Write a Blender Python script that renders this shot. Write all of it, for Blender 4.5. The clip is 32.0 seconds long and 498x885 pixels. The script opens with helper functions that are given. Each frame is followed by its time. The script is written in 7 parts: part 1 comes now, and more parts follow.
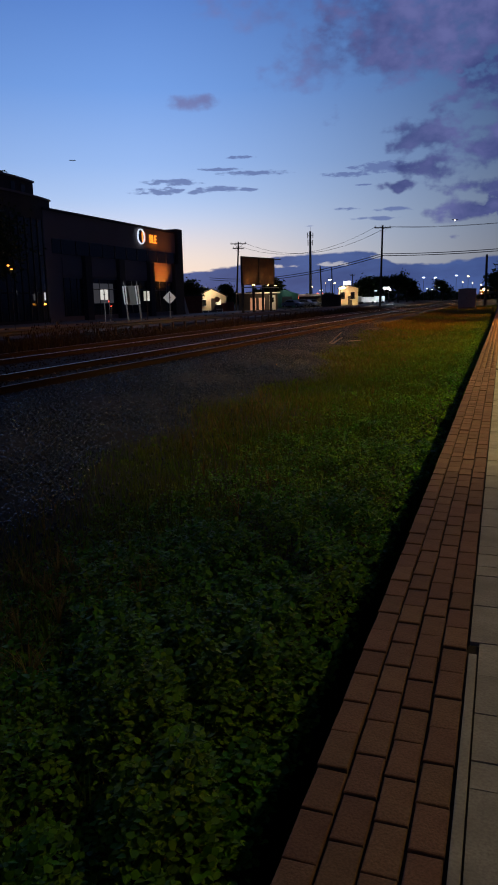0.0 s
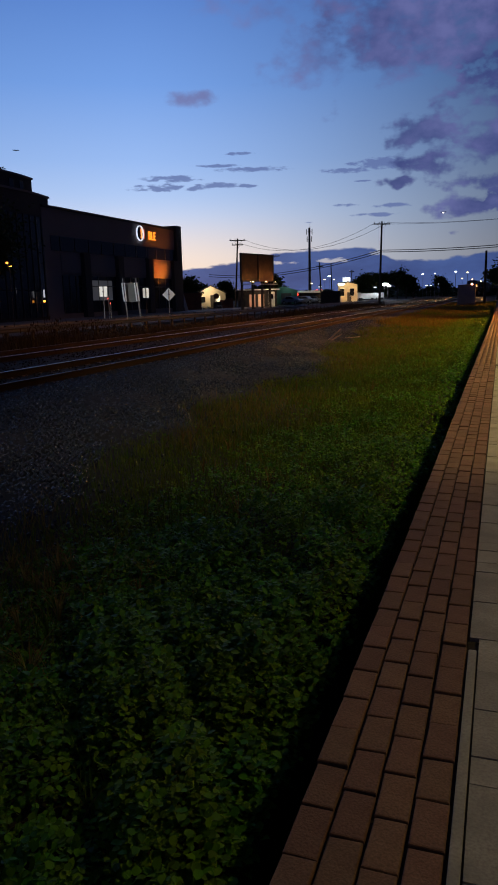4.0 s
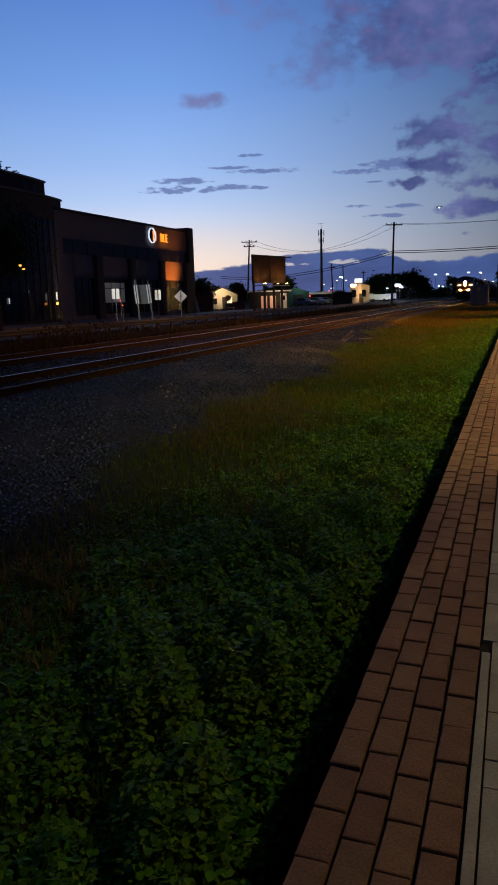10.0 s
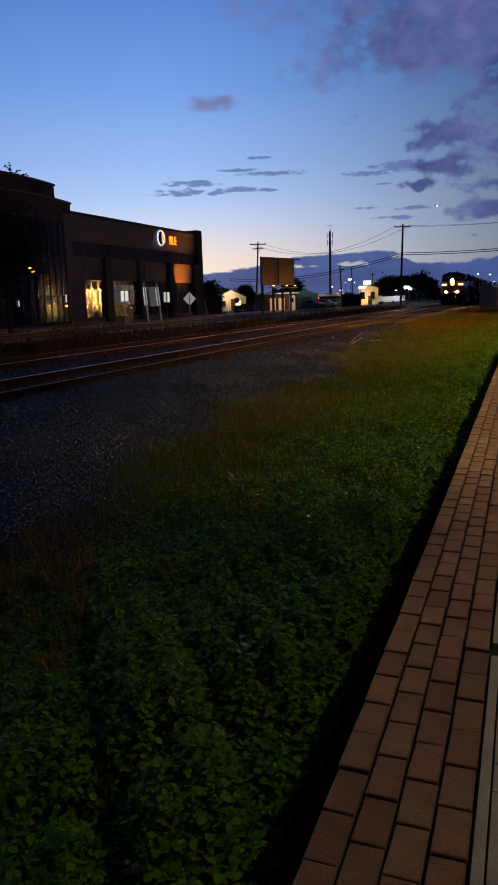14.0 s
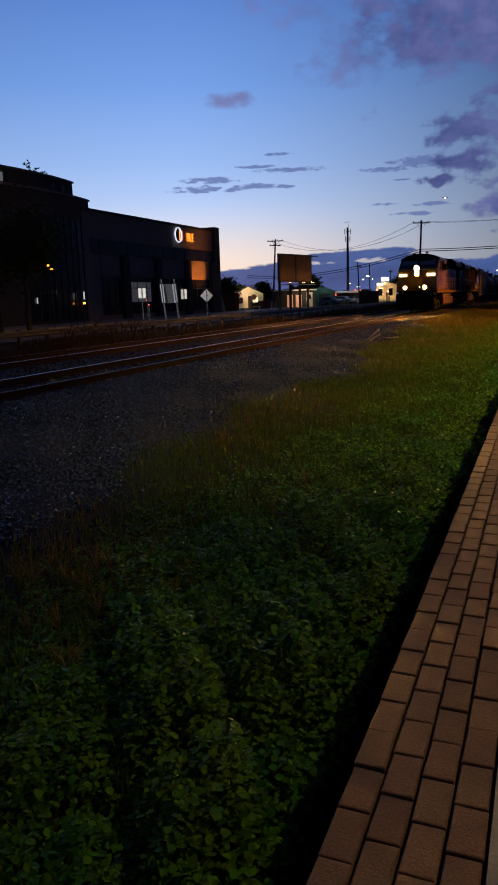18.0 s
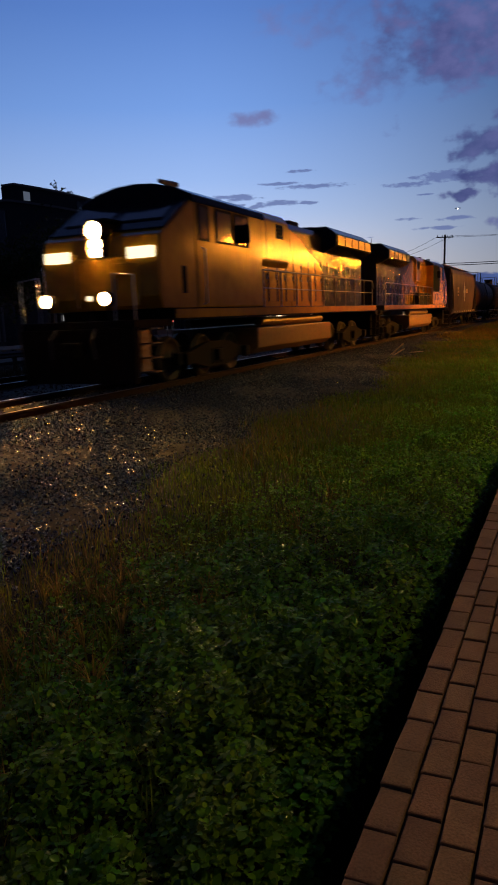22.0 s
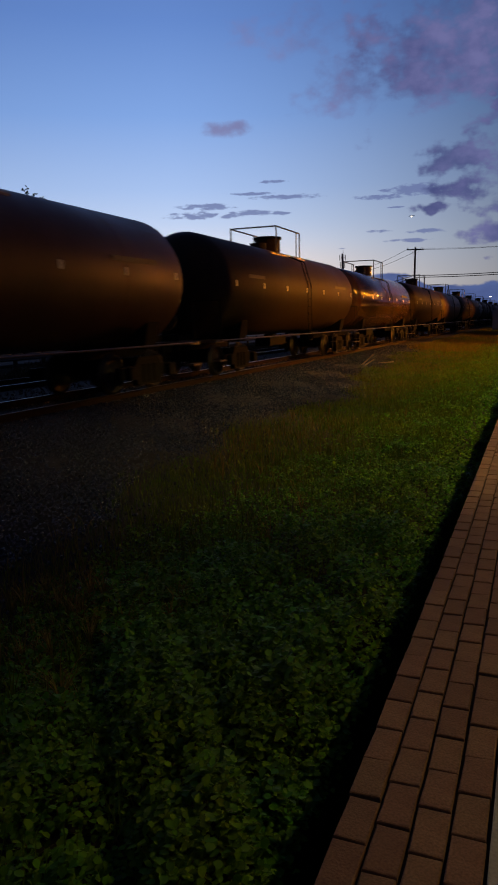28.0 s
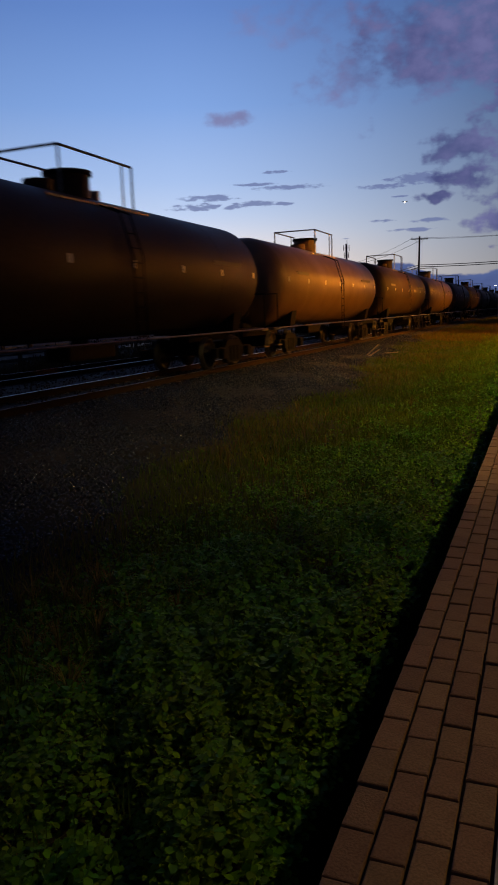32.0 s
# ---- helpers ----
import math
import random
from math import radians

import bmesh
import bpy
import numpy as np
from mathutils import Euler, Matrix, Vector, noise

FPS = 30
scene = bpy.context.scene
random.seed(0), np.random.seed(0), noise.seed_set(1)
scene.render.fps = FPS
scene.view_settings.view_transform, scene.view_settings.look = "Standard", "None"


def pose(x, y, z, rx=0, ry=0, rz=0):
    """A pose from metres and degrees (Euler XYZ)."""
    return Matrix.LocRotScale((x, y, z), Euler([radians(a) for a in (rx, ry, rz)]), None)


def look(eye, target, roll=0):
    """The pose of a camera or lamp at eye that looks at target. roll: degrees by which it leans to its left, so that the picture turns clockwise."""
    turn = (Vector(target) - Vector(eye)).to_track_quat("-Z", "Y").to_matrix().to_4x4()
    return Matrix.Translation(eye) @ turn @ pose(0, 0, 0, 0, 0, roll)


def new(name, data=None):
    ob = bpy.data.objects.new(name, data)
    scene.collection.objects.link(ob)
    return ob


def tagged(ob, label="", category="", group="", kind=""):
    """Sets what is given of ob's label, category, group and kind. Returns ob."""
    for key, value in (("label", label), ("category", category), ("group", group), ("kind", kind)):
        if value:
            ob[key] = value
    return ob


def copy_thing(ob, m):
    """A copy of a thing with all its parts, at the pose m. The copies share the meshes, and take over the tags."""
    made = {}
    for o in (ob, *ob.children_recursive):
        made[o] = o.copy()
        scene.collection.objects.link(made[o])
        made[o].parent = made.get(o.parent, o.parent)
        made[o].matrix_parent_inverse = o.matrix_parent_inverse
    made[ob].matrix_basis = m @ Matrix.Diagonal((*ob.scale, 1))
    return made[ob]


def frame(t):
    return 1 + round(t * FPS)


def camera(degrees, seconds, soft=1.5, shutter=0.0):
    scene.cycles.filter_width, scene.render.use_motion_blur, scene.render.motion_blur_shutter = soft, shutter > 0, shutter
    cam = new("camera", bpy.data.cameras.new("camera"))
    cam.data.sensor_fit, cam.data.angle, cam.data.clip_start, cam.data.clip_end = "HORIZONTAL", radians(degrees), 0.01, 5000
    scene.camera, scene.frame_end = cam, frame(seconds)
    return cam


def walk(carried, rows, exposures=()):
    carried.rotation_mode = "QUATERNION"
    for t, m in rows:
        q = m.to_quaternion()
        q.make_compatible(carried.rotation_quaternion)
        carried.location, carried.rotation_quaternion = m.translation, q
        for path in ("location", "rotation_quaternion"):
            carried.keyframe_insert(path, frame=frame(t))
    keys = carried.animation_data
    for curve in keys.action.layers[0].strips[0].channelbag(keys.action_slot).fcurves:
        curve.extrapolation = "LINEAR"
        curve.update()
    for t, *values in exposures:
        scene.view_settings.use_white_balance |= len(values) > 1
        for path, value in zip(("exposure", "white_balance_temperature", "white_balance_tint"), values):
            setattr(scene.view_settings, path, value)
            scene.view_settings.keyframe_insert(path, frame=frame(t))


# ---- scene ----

# ---- camera ----
EYE = (0.0, 0.0, 1.55)
cam = camera(37.96, 32.0, soft=1.8, shutter=0.5)
# seconds and the turn of the hand-held camera, in degrees
PATH = [
    (0, 78.89, 1.31, 19.02), (0.5, 78.71, 1.25, 19.03), (1, 78.52, 1.27, 18.99), (1.5, 78.49, 1.30, 18.97), (2, 78.61, 1.39, 18.97),
    (2.5, 78.66, 1.43, 18.98), (3, 78.65, 1.48, 18.94), (3.5, 78.64, 1.46, 18.94), (5.5, 78.62, 1.38, 19.06), (6, 78.61, 1.42, 19.13),
    (6.5, 78.65, 1.46, 19.22), (7, 78.70, 1.45, 19.33), (7.5, 78.67, 1.49, 19.44), (8, 78.69, 1.50, 19.55), (8.5, 78.72, 1.52, 19.66),
    (9, 78.80, 1.64, 19.77), (9.5, 78.79, 1.66, 19.85), (10, 78.78, 1.68, 19.88), (10.5, 78.88, 1.70, 19.94), (11, 78.94, 1.71, 19.96),
    (11.5, 78.92, 1.70, 20.02), (12, 78.97, 1.71, 20.14), (12.5, 79.01, 1.67, 20.23), (13, 79.05, 1.65, 20.34), (13.5, 79.02, 1.72, 20.43),
    (14, 78.97, 1.75, 20.55), (14.5, 78.89, 1.73, 20.63), (16.5, 78.77, 1.83, 21.41), (17, 78.79, 1.88, 21.57), (17.5, 78.79, 1.85, 21.73),
    (18, 78.77, 1.82, 21.88), (18.5, 78.81, 1.90, 22.00), (19, 78.76, 2.06, 22.17), (19.5, 78.70, 2.12, 22.38), (20, 78.64, 2.12, 22.70),
    (20.5, 78.73, 2.15, 23.02), (21, 79.08, 2.13, 23.32), (21.5, 79.62, 2.23, 23.60), (22, 80.04, 2.29, 23.71), (22.5, 80.18, 2.25, 23.59),
    (23, 80.95, 2.08, 23.39), (23.5, 81.21, 1.95, 23.12), (24, 81.22, 1.92, 22.83), (24.5, 81.25, 1.83, 22.56), (25, 81.25, 1.76, 22.32),
    (25.5, 81.21, 1.73, 22.07), (27.5, 80.84, 1.52, 21.54), (28, 80.65, 1.55, 21.54), (28.5, 80.56, 1.63, 21.58), (29, 80.54, 1.66, 21.68),
    (29.5, 80.44, 1.68, 21.73), (30, 80.32, 1.70, 21.77), (30.5, 80.19, 1.79, 21.75), (31, 80.08, 1.93, 21.73), (31.5, 80.03, 2.05, 21.78),
    (32, 80.01, 2.12, 21.86),
]
walk(cam, [(t, pose(*EYE, a, b, c)) for t, a, b, c in PATH],
     exposures=[(0, 0.02, 6500, 10), (9, 0.04, 6500, 10), (19, 0.06, 6500, 12), (21, 0.06, 6550, 13), (22.2, 0.02, 6650, 12), (23.2, 0.04, 6550, 10), (24.6, 0.12, 6900, 11), (27.5, 0.16, 7400, 12), (30, 0.16, 7500, 12), (32, 0.16, 7500, 12)])

# ---- sizes of the place, fitted to the camera's view ----
TC = -9.41          # middle of the near track
TC2 = -13.85        # middle of the far track
RAIL_Z = 0.094      # top of the rails
SPEED = 11.34       # of the train, metres a second


def srgb(r, g, b):
    """Linear colour from eight-bit display values."""
    return tuple(((c / 255 + 0.055) / 1.055) ** 2.4 if c > 10 else c / 255 / 12.92 for c in (r, g, b)) + (1.0,)


def at(az, dist, z=0.0):
    """A place by its bearing from the platform, in degrees from the line of the tracks, and its distance."""
    return Vector((dist * math.sin(radians(az)), dist * math.cos(radians(az)), z))


# ---- world ----
def build_world():
    w = bpy.data.worlds.new("dusk_sky")
    scene.world = w
    w.use_nodes = True
    nt = w.node_tree
    nt.nodes.clear()
    N, L = nt.nodes.new, nt.links.new

    def math_node(op, a, b=None, c=None, clamp=False):
        n = N("ShaderNodeMath")
        n.operation, n.use_clamp = op, clamp
        for i, v in enumerate((a, b, c)):
            if v is None:
                continue
            if isinstance(v, (int, float)):
                n.inputs[i].default_value = v
            else:
                L(v, n.inputs[i])
        return n.outputs[0]

    def smooth(v, lo, hi):
        n = N("ShaderNodeMapRange")
        n.interpolation_type = "SMOOTHSTEP"
        L(v, n.inputs["Value"])
        n.inputs["From Min"].default_value, n.inputs["From Max"].default_value = lo, hi
        return n.outputs["Result"]

    def blend(fac, a, b):
        n = N("ShaderNodeMix")
        n.data_type = "RGBA"
        if isinstance(fac, (int, float)):
            n.inputs["Factor"].default_value = fac
        else:
            L(fac, n.inputs["Factor"])
        for s, v in ((6, a), (7, b)):
            if isinstance(v, tuple):
                n.inputs[s].default_value = v
            else:
                L(v, n.inputs[s])
        return n.outputs[2]

    geo = N("ShaderNodeTexCoord")
    sep = N("ShaderNodeSeparateXYZ")
    L(geo.outputs["Generated"], sep.inputs[0])
    x, y, z = sep.outputs
    el = math_node("MULTIPLY", math_node("ARCSINE", z), 57.2958)
    az = math_node("MULTIPLY", math_node("ARCTAN2", x, y), 57.2958)

    # clear sky: pale and warm low over the set sun, deep blue above
    ramp = N("ShaderNodeValToRGB")
    L(smooth(el, -1000, 1000), ramp.inputs[0])
    lin = N("ShaderNodeMapRange")
    L(el, lin.inputs["Value"])
    lin.inputs["From Min"].default_value, lin.inputs["From Max"].default_value = 0, 60
    L(lin.outputs["Result"], ramp.inputs[0])
    stops = [(0, SKY[0]), (3, SKY[1]), (6, SKY[2]), (10, SKY[3]), (15, SKY[4]), (21, SKY[5]), (38, SKY[6]), (60, SKY[7])]
    e = ramp.color_ramp.elements
    while len(e) < len(stops):
        e.new(0.5)
    for i, (deg, col) in enumerate(stops):
        e[i].position, e[i].color = deg / 60, srgb(*col)
    sky = ramp.outputs[0]
    # the glow of the set sun, about bearing -27
    off = math_node("ADD", az, 27.0)
    d = math_node("MAXIMUM", off, math_node("MULTIPLY", off, -0.55))
    glow = math_node("MULTIPLY", math_node("SUBTRACT", 1.0, smooth(d, 2, 22)), math_node("SUBTRACT", 1.0, smooth(el, 0.5, 8.0)))
    sky = blend(math_node("MULTIPLY", glow, 0.85), sky, srgb(*SKY_GLOW))
    west = smooth(d, -2, 42)
    west = math_node("MULTIPLY", west, math_node("SUBTRACT", 1.0, math_node("MULTIPLY", smooth(el, 28, 75), 0.85)))
    sky = blend(math_node("MULTIPLY", west, 0.97), sky, srgb(*SKY_EAST))

    # clouds: one noise stretched along the horizon for the thin streaks, a rounder one for the puffs
    def coords(ka, ke):
        c = N("ShaderNodeCombineXYZ")
        L(math_node("MULTIPLY", az, ka), c.inputs[0])
        L(math_node("MULTIPLY", el, ke), c.inputs[1])
        return c.outputs[0]

    flat_co, puff_co = coords(0.16, 0.50), coords(0.24, 0.36)

    def fbm(co, scale, detail, rough, seed):
        n = N("ShaderNodeTexNoise")
        L(co, n.inputs["Vector"])
        n.noise_dimensions = "4D"
        n.inputs["W"].default_value = seed
        n.inputs["Scale"].default_value, n.inputs["Detail"].default_value, n.inputs["Roughness"].default_value = scale, detail, rough
        return math_node("SUBTRACT", n.outputs[0], 0.5)

    n1, n2, n3 = fbm(flat_co, 1.0, 6, 0.58, 3.1), fbm(flat_co, 7.5, 6, 0.6, 7.7), fbm(flat_co, 1.4, 6, 0.6, 12.4)
    p1, p2, p3 = fbm(puff_co, 1.0, 5, 0.50, 2.3), fbm(puff_co, 3.0, 5, 0.50, 9.1), fbm(puff_co, 0.8, 6, 0.55, 5.5)
    streaky = math_node("MULTIPLY", math_node("ADD", n1, math_node("MULTIPLY", n2, 1.5)), 2.6)
    puffy = math_node("MULTIPLY", math_node("ADD", p1, math_node("MULTIPLY", p2, 1.0)), 2.4)

    def bank(a, b, ra, rb, rough, edge, field, full=1.0):
        u = math_node("DIVIDE", math_node("SUBTRACT", az, a), ra)
        v = math_node("DIVIDE", math_node("SUBTRACT", el, b), rb)
        r = math_node("ADD", math_node("MULTIPLY", u, u), math_node("MULTIPLY", v, v))
        f = math_node("ADD", math_node("SUBTRACT", 1.0, r), math_node("MULTIPLY", field, rough))
        return math_node("MULTIPLY", smooth(f, 0.0, edge), full)

    def union(items):
        out = items[0]
        for i in items[1:]:
            out = math_node("MAXIMUM", out, i)
        return out

    # bearing, height, half width, half height, raggedness, softness, weight
    big = union([bank(*b[:6], puffy, b[6]) for b in (
        (-6.0, 18.6, 10.8, 4.4, 1.0, 1.1, 1.0), (-14.0, 16.6, 4.6, 2.6, 1.2, 1.8, 0.9), (-17.0, 19.8, 5.0, 2.0, 1.4, 2.2, 0.7), (6.0, 16.5, 10.0, 5.0, 1.8, 0.8, 1.0),
        (-12.6, 12.7, 1.7, 1.0, 2.2, 1.6, 0.55), (-23.0, 14.1, 2.1, 0.55, 1.6, 1.8, 0.8),
        (-4.0, 12.9, 3.8, 1.5, 1.9, 1.5, 1.0), (0.8, 12.0, 4.0, 2.2, 1.9, 1.5, 1.0), (-6.0, 11.4, 3.0, 1.1, 1.9, 1.4, 0.95), (-1.2, 10.4, 3.6, 1.1, 1.9, 1.3, 1.0),
        (-4.2, 8.9, 4.0, 1.1, 1.9, 1.3, 1.0), (-6.8, 7.9, 2.1, 0.6, 1.8, 1.0, 1.0), (-1.5, 7.7, 4.0, 0.85, 1.8, 1.2, 1.0),
        (-3.0, 6.1, 3.8, 1.0, 1.7, 1.2, 1.0), (0.6, 6.3, 3.0, 1.2, 2.2, 0.5, 1.0), (-3.7, 4.3, 1.0, 0.35, 2.2, 0.7, 0.8), (9.0, 9.0, 7.0, 4.0, 2.4, 0.6, 1.0))])
    thin = union([bank(*b, 1.3, 1.0, streaky) for b in (
        (-24.6, 8.75, 2.0, 0.24), (-25.2, 8.10, 2.2, 0.30), (-22.9, 8.05, 1.3, 0.22), (-21.0, 8.25, 2.0, 0.20), (-19.0, 8.15, 0.9, 0.14), (-21.4, 9.6, 1.8, 0.12), (-18.0, 9.3, 2.8, 0.20),
        (-19.3, 10.4, 1.4, 0.13), (-11.6, 9.0, 1.9, 0.22), (-8.8, 9.35, 2.3, 0.40), (-11.7, 6.55, 1.1, 0.13), (-8.0, 6.4, 1.3, 0.2), (-9.0, 5.8, 1.7, 0.15), (-14.3, 5.4, 0.4, 0.07), (-10.2, 8.2, 0.6, 0.07))])
    # the long low bank on the horizon: its top rises to a plateau and falls again
    prof = N("ShaderNodeValToRGB")
    span = N("ShaderNodeMapRange")
    L(az, span.inputs["Value"])
    span.inputs["From Min"].default_value, span.inputs["From Max"].default_value = -40, 20
    L(span.outputs["Result"], prof.inputs[0])
    tops = [(-40, 0.8), (-26, 2.0), (-19, 2.85), (-14.5, 3.6), (-9.6, 3.45), (-7.8, 2.5), (-4, 2.5), (1, 3.0), (20, 2.2)]
    pe = prof.color_ramp.elements
    while len(pe) < len(tops):
        pe.new(0.5)
    for i, (a, top) in enumerate(tops):
        pe[i].position, pe[i].color = (a + 40) / 60, (top / 5, top / 5, top / 5, 1)
    hump = math_node("MULTIPLY", prof.outputs[0], 5.0)
    edge = math_node("ADD", math_node("SUBTRACT", hump, el), math_node("MULTIPLY", math_node("ADD", n3, math_node("MULTIPLY", p2, 0.5)), 1.1))
    low = smooth(edge, 0.0, 0.22)
    gap = union([bank(-12.4, 2.55, 1.5, 0.18, 1.4, 0.9, streaky), bank(-17.0, 2.5, 1.6, 0.14, 1.4, 0.9, streaky), bank(-9.2, 3.0, 0.9, 0.16, 1.4, 0.9, streaky)])
    low = math_node("MULTIPLY", low, math_node("SUBTRACT", 1.0, math_node("MULTIPLY", gap, 0.75)))
    sky = blend(math_node("MULTIPLY", thin, 0.8), sky, srgb(*CLOUD_THIN))
    body = blend(smooth(math_node("ADD", p3, math_node("MULTIPLY", p2, 0.4)), -0.16, 0.24), srgb(*CLOUD_DARK), srgb(*CLOUD_LIGHT))
    pink = math_node("MULTIPLY", math_node("SUBTRACT", 1.0, smooth(az, -24, -9)), 0.6)
    body = blend(pink, body, srgb(*CLOUD_PINK))
    sky = blend(math_node("MULTIPLY", big, 0.95), sky, body)
    lowc = blend(smooth(n1, -0.25, 0.3), srgb(*BANK_DARK), srgb(*BANK_LIGHT))
    sky = blend(math_node("MULTIPLY", low, 0.97), sky, lowc)
    # clouds too fade into the dark of the eastern sky
    dusk = math_node("MULTIPLY", smooth(d, 30, 48), math_node("SUBTRACT", 1.0, math_node("MULTIPLY", smooth(el, 28, 75), 0.85)))
    sky = blend(math_node("MULTIPLY", dusk, 0.97), sky, srgb(*SKY_EAST))

    nish = N("ShaderNodeTexSky")
    nish.sky_type, nish.sun_disc = "NISHITA", False
    nish.sun_elevation, nish.sun_rotation = radians(0.5), radians(-27)
    nish.air_density, nish.dust_density, nish.ozone_density = 1.0, 0.6, 2.0
    add = N("ShaderNodeMix")
    add.data_type, add.blend_type = "RGBA", "ADD"
    add.inputs["Factor"].default_value = 0.0012
    L(sky, add.inputs[6])
    L(nish.outputs[0], add.inputs[7])
    bg = N("ShaderNodeBackground")
    L(add.outputs[2], bg.inputs[0])
    bg.inputs[1].default_value = SKY_STRENGTH
    out = N("ShaderNodeOutputWorld")
    L(bg.outputs[0], out.inputs[0])


SKY_STRENGTH = 1.16
SKY = [(198, 198, 206), (200, 207, 222), (176, 197, 230), (142, 174, 225), (108, 149, 214), (82, 122, 192), (44, 60, 104), (33, 45, 78)]
SKY_GLOW = (248, 218, 190)
CLOUD_THIN = (84, 100, 150)
SKY_EAST = (17, 24, 45)
CLOUD_DARK, CLOUD_LIGHT, CLOUD_PINK = (54, 64, 114), (92, 97, 148), (122, 118, 162)
BANK_DARK, BANK_LIGHT = (46, 64, 114), (66, 90, 146)
build_world()


def lamp(name, kind, where, energy, color, radius=0.2, target=None, spot=60.0):
    d = bpy.data.lights.new(name, kind)
    d.energy, d.color = energy, color
    d.shadow_soft_size = radius
    ob = new(name, d)
    if kind == "SPOT":
        d.spot_size, d.spot_blend = radians(spot), 0.6
    ob.matrix_world = look(where, target) if target else Matrix.Translation(where)
    return ob


# unseen lamps, assumed from lit surfaces: sodium beside the platform, pale ones over it
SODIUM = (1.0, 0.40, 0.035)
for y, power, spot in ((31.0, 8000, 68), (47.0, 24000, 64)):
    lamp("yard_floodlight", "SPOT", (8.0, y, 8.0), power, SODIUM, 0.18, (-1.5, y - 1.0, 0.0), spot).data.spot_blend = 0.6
# unseen row, spaced and aimed to draw the orange highlight along glossy sides
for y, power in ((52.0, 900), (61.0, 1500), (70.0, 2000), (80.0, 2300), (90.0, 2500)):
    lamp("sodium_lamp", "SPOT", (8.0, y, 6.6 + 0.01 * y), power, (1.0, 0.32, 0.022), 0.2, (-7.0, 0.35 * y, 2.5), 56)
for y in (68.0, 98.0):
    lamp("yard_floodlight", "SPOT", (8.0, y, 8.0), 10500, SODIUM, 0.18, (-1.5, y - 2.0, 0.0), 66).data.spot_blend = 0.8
# unseen spot added past the tracks to brighten the signs; no known source
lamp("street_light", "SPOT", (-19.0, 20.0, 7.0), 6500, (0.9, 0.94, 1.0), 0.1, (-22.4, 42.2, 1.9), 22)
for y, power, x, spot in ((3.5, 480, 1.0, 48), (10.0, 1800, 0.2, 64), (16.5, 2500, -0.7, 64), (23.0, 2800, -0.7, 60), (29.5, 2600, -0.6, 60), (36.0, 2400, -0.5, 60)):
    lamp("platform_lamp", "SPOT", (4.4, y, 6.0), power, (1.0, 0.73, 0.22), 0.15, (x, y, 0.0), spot)


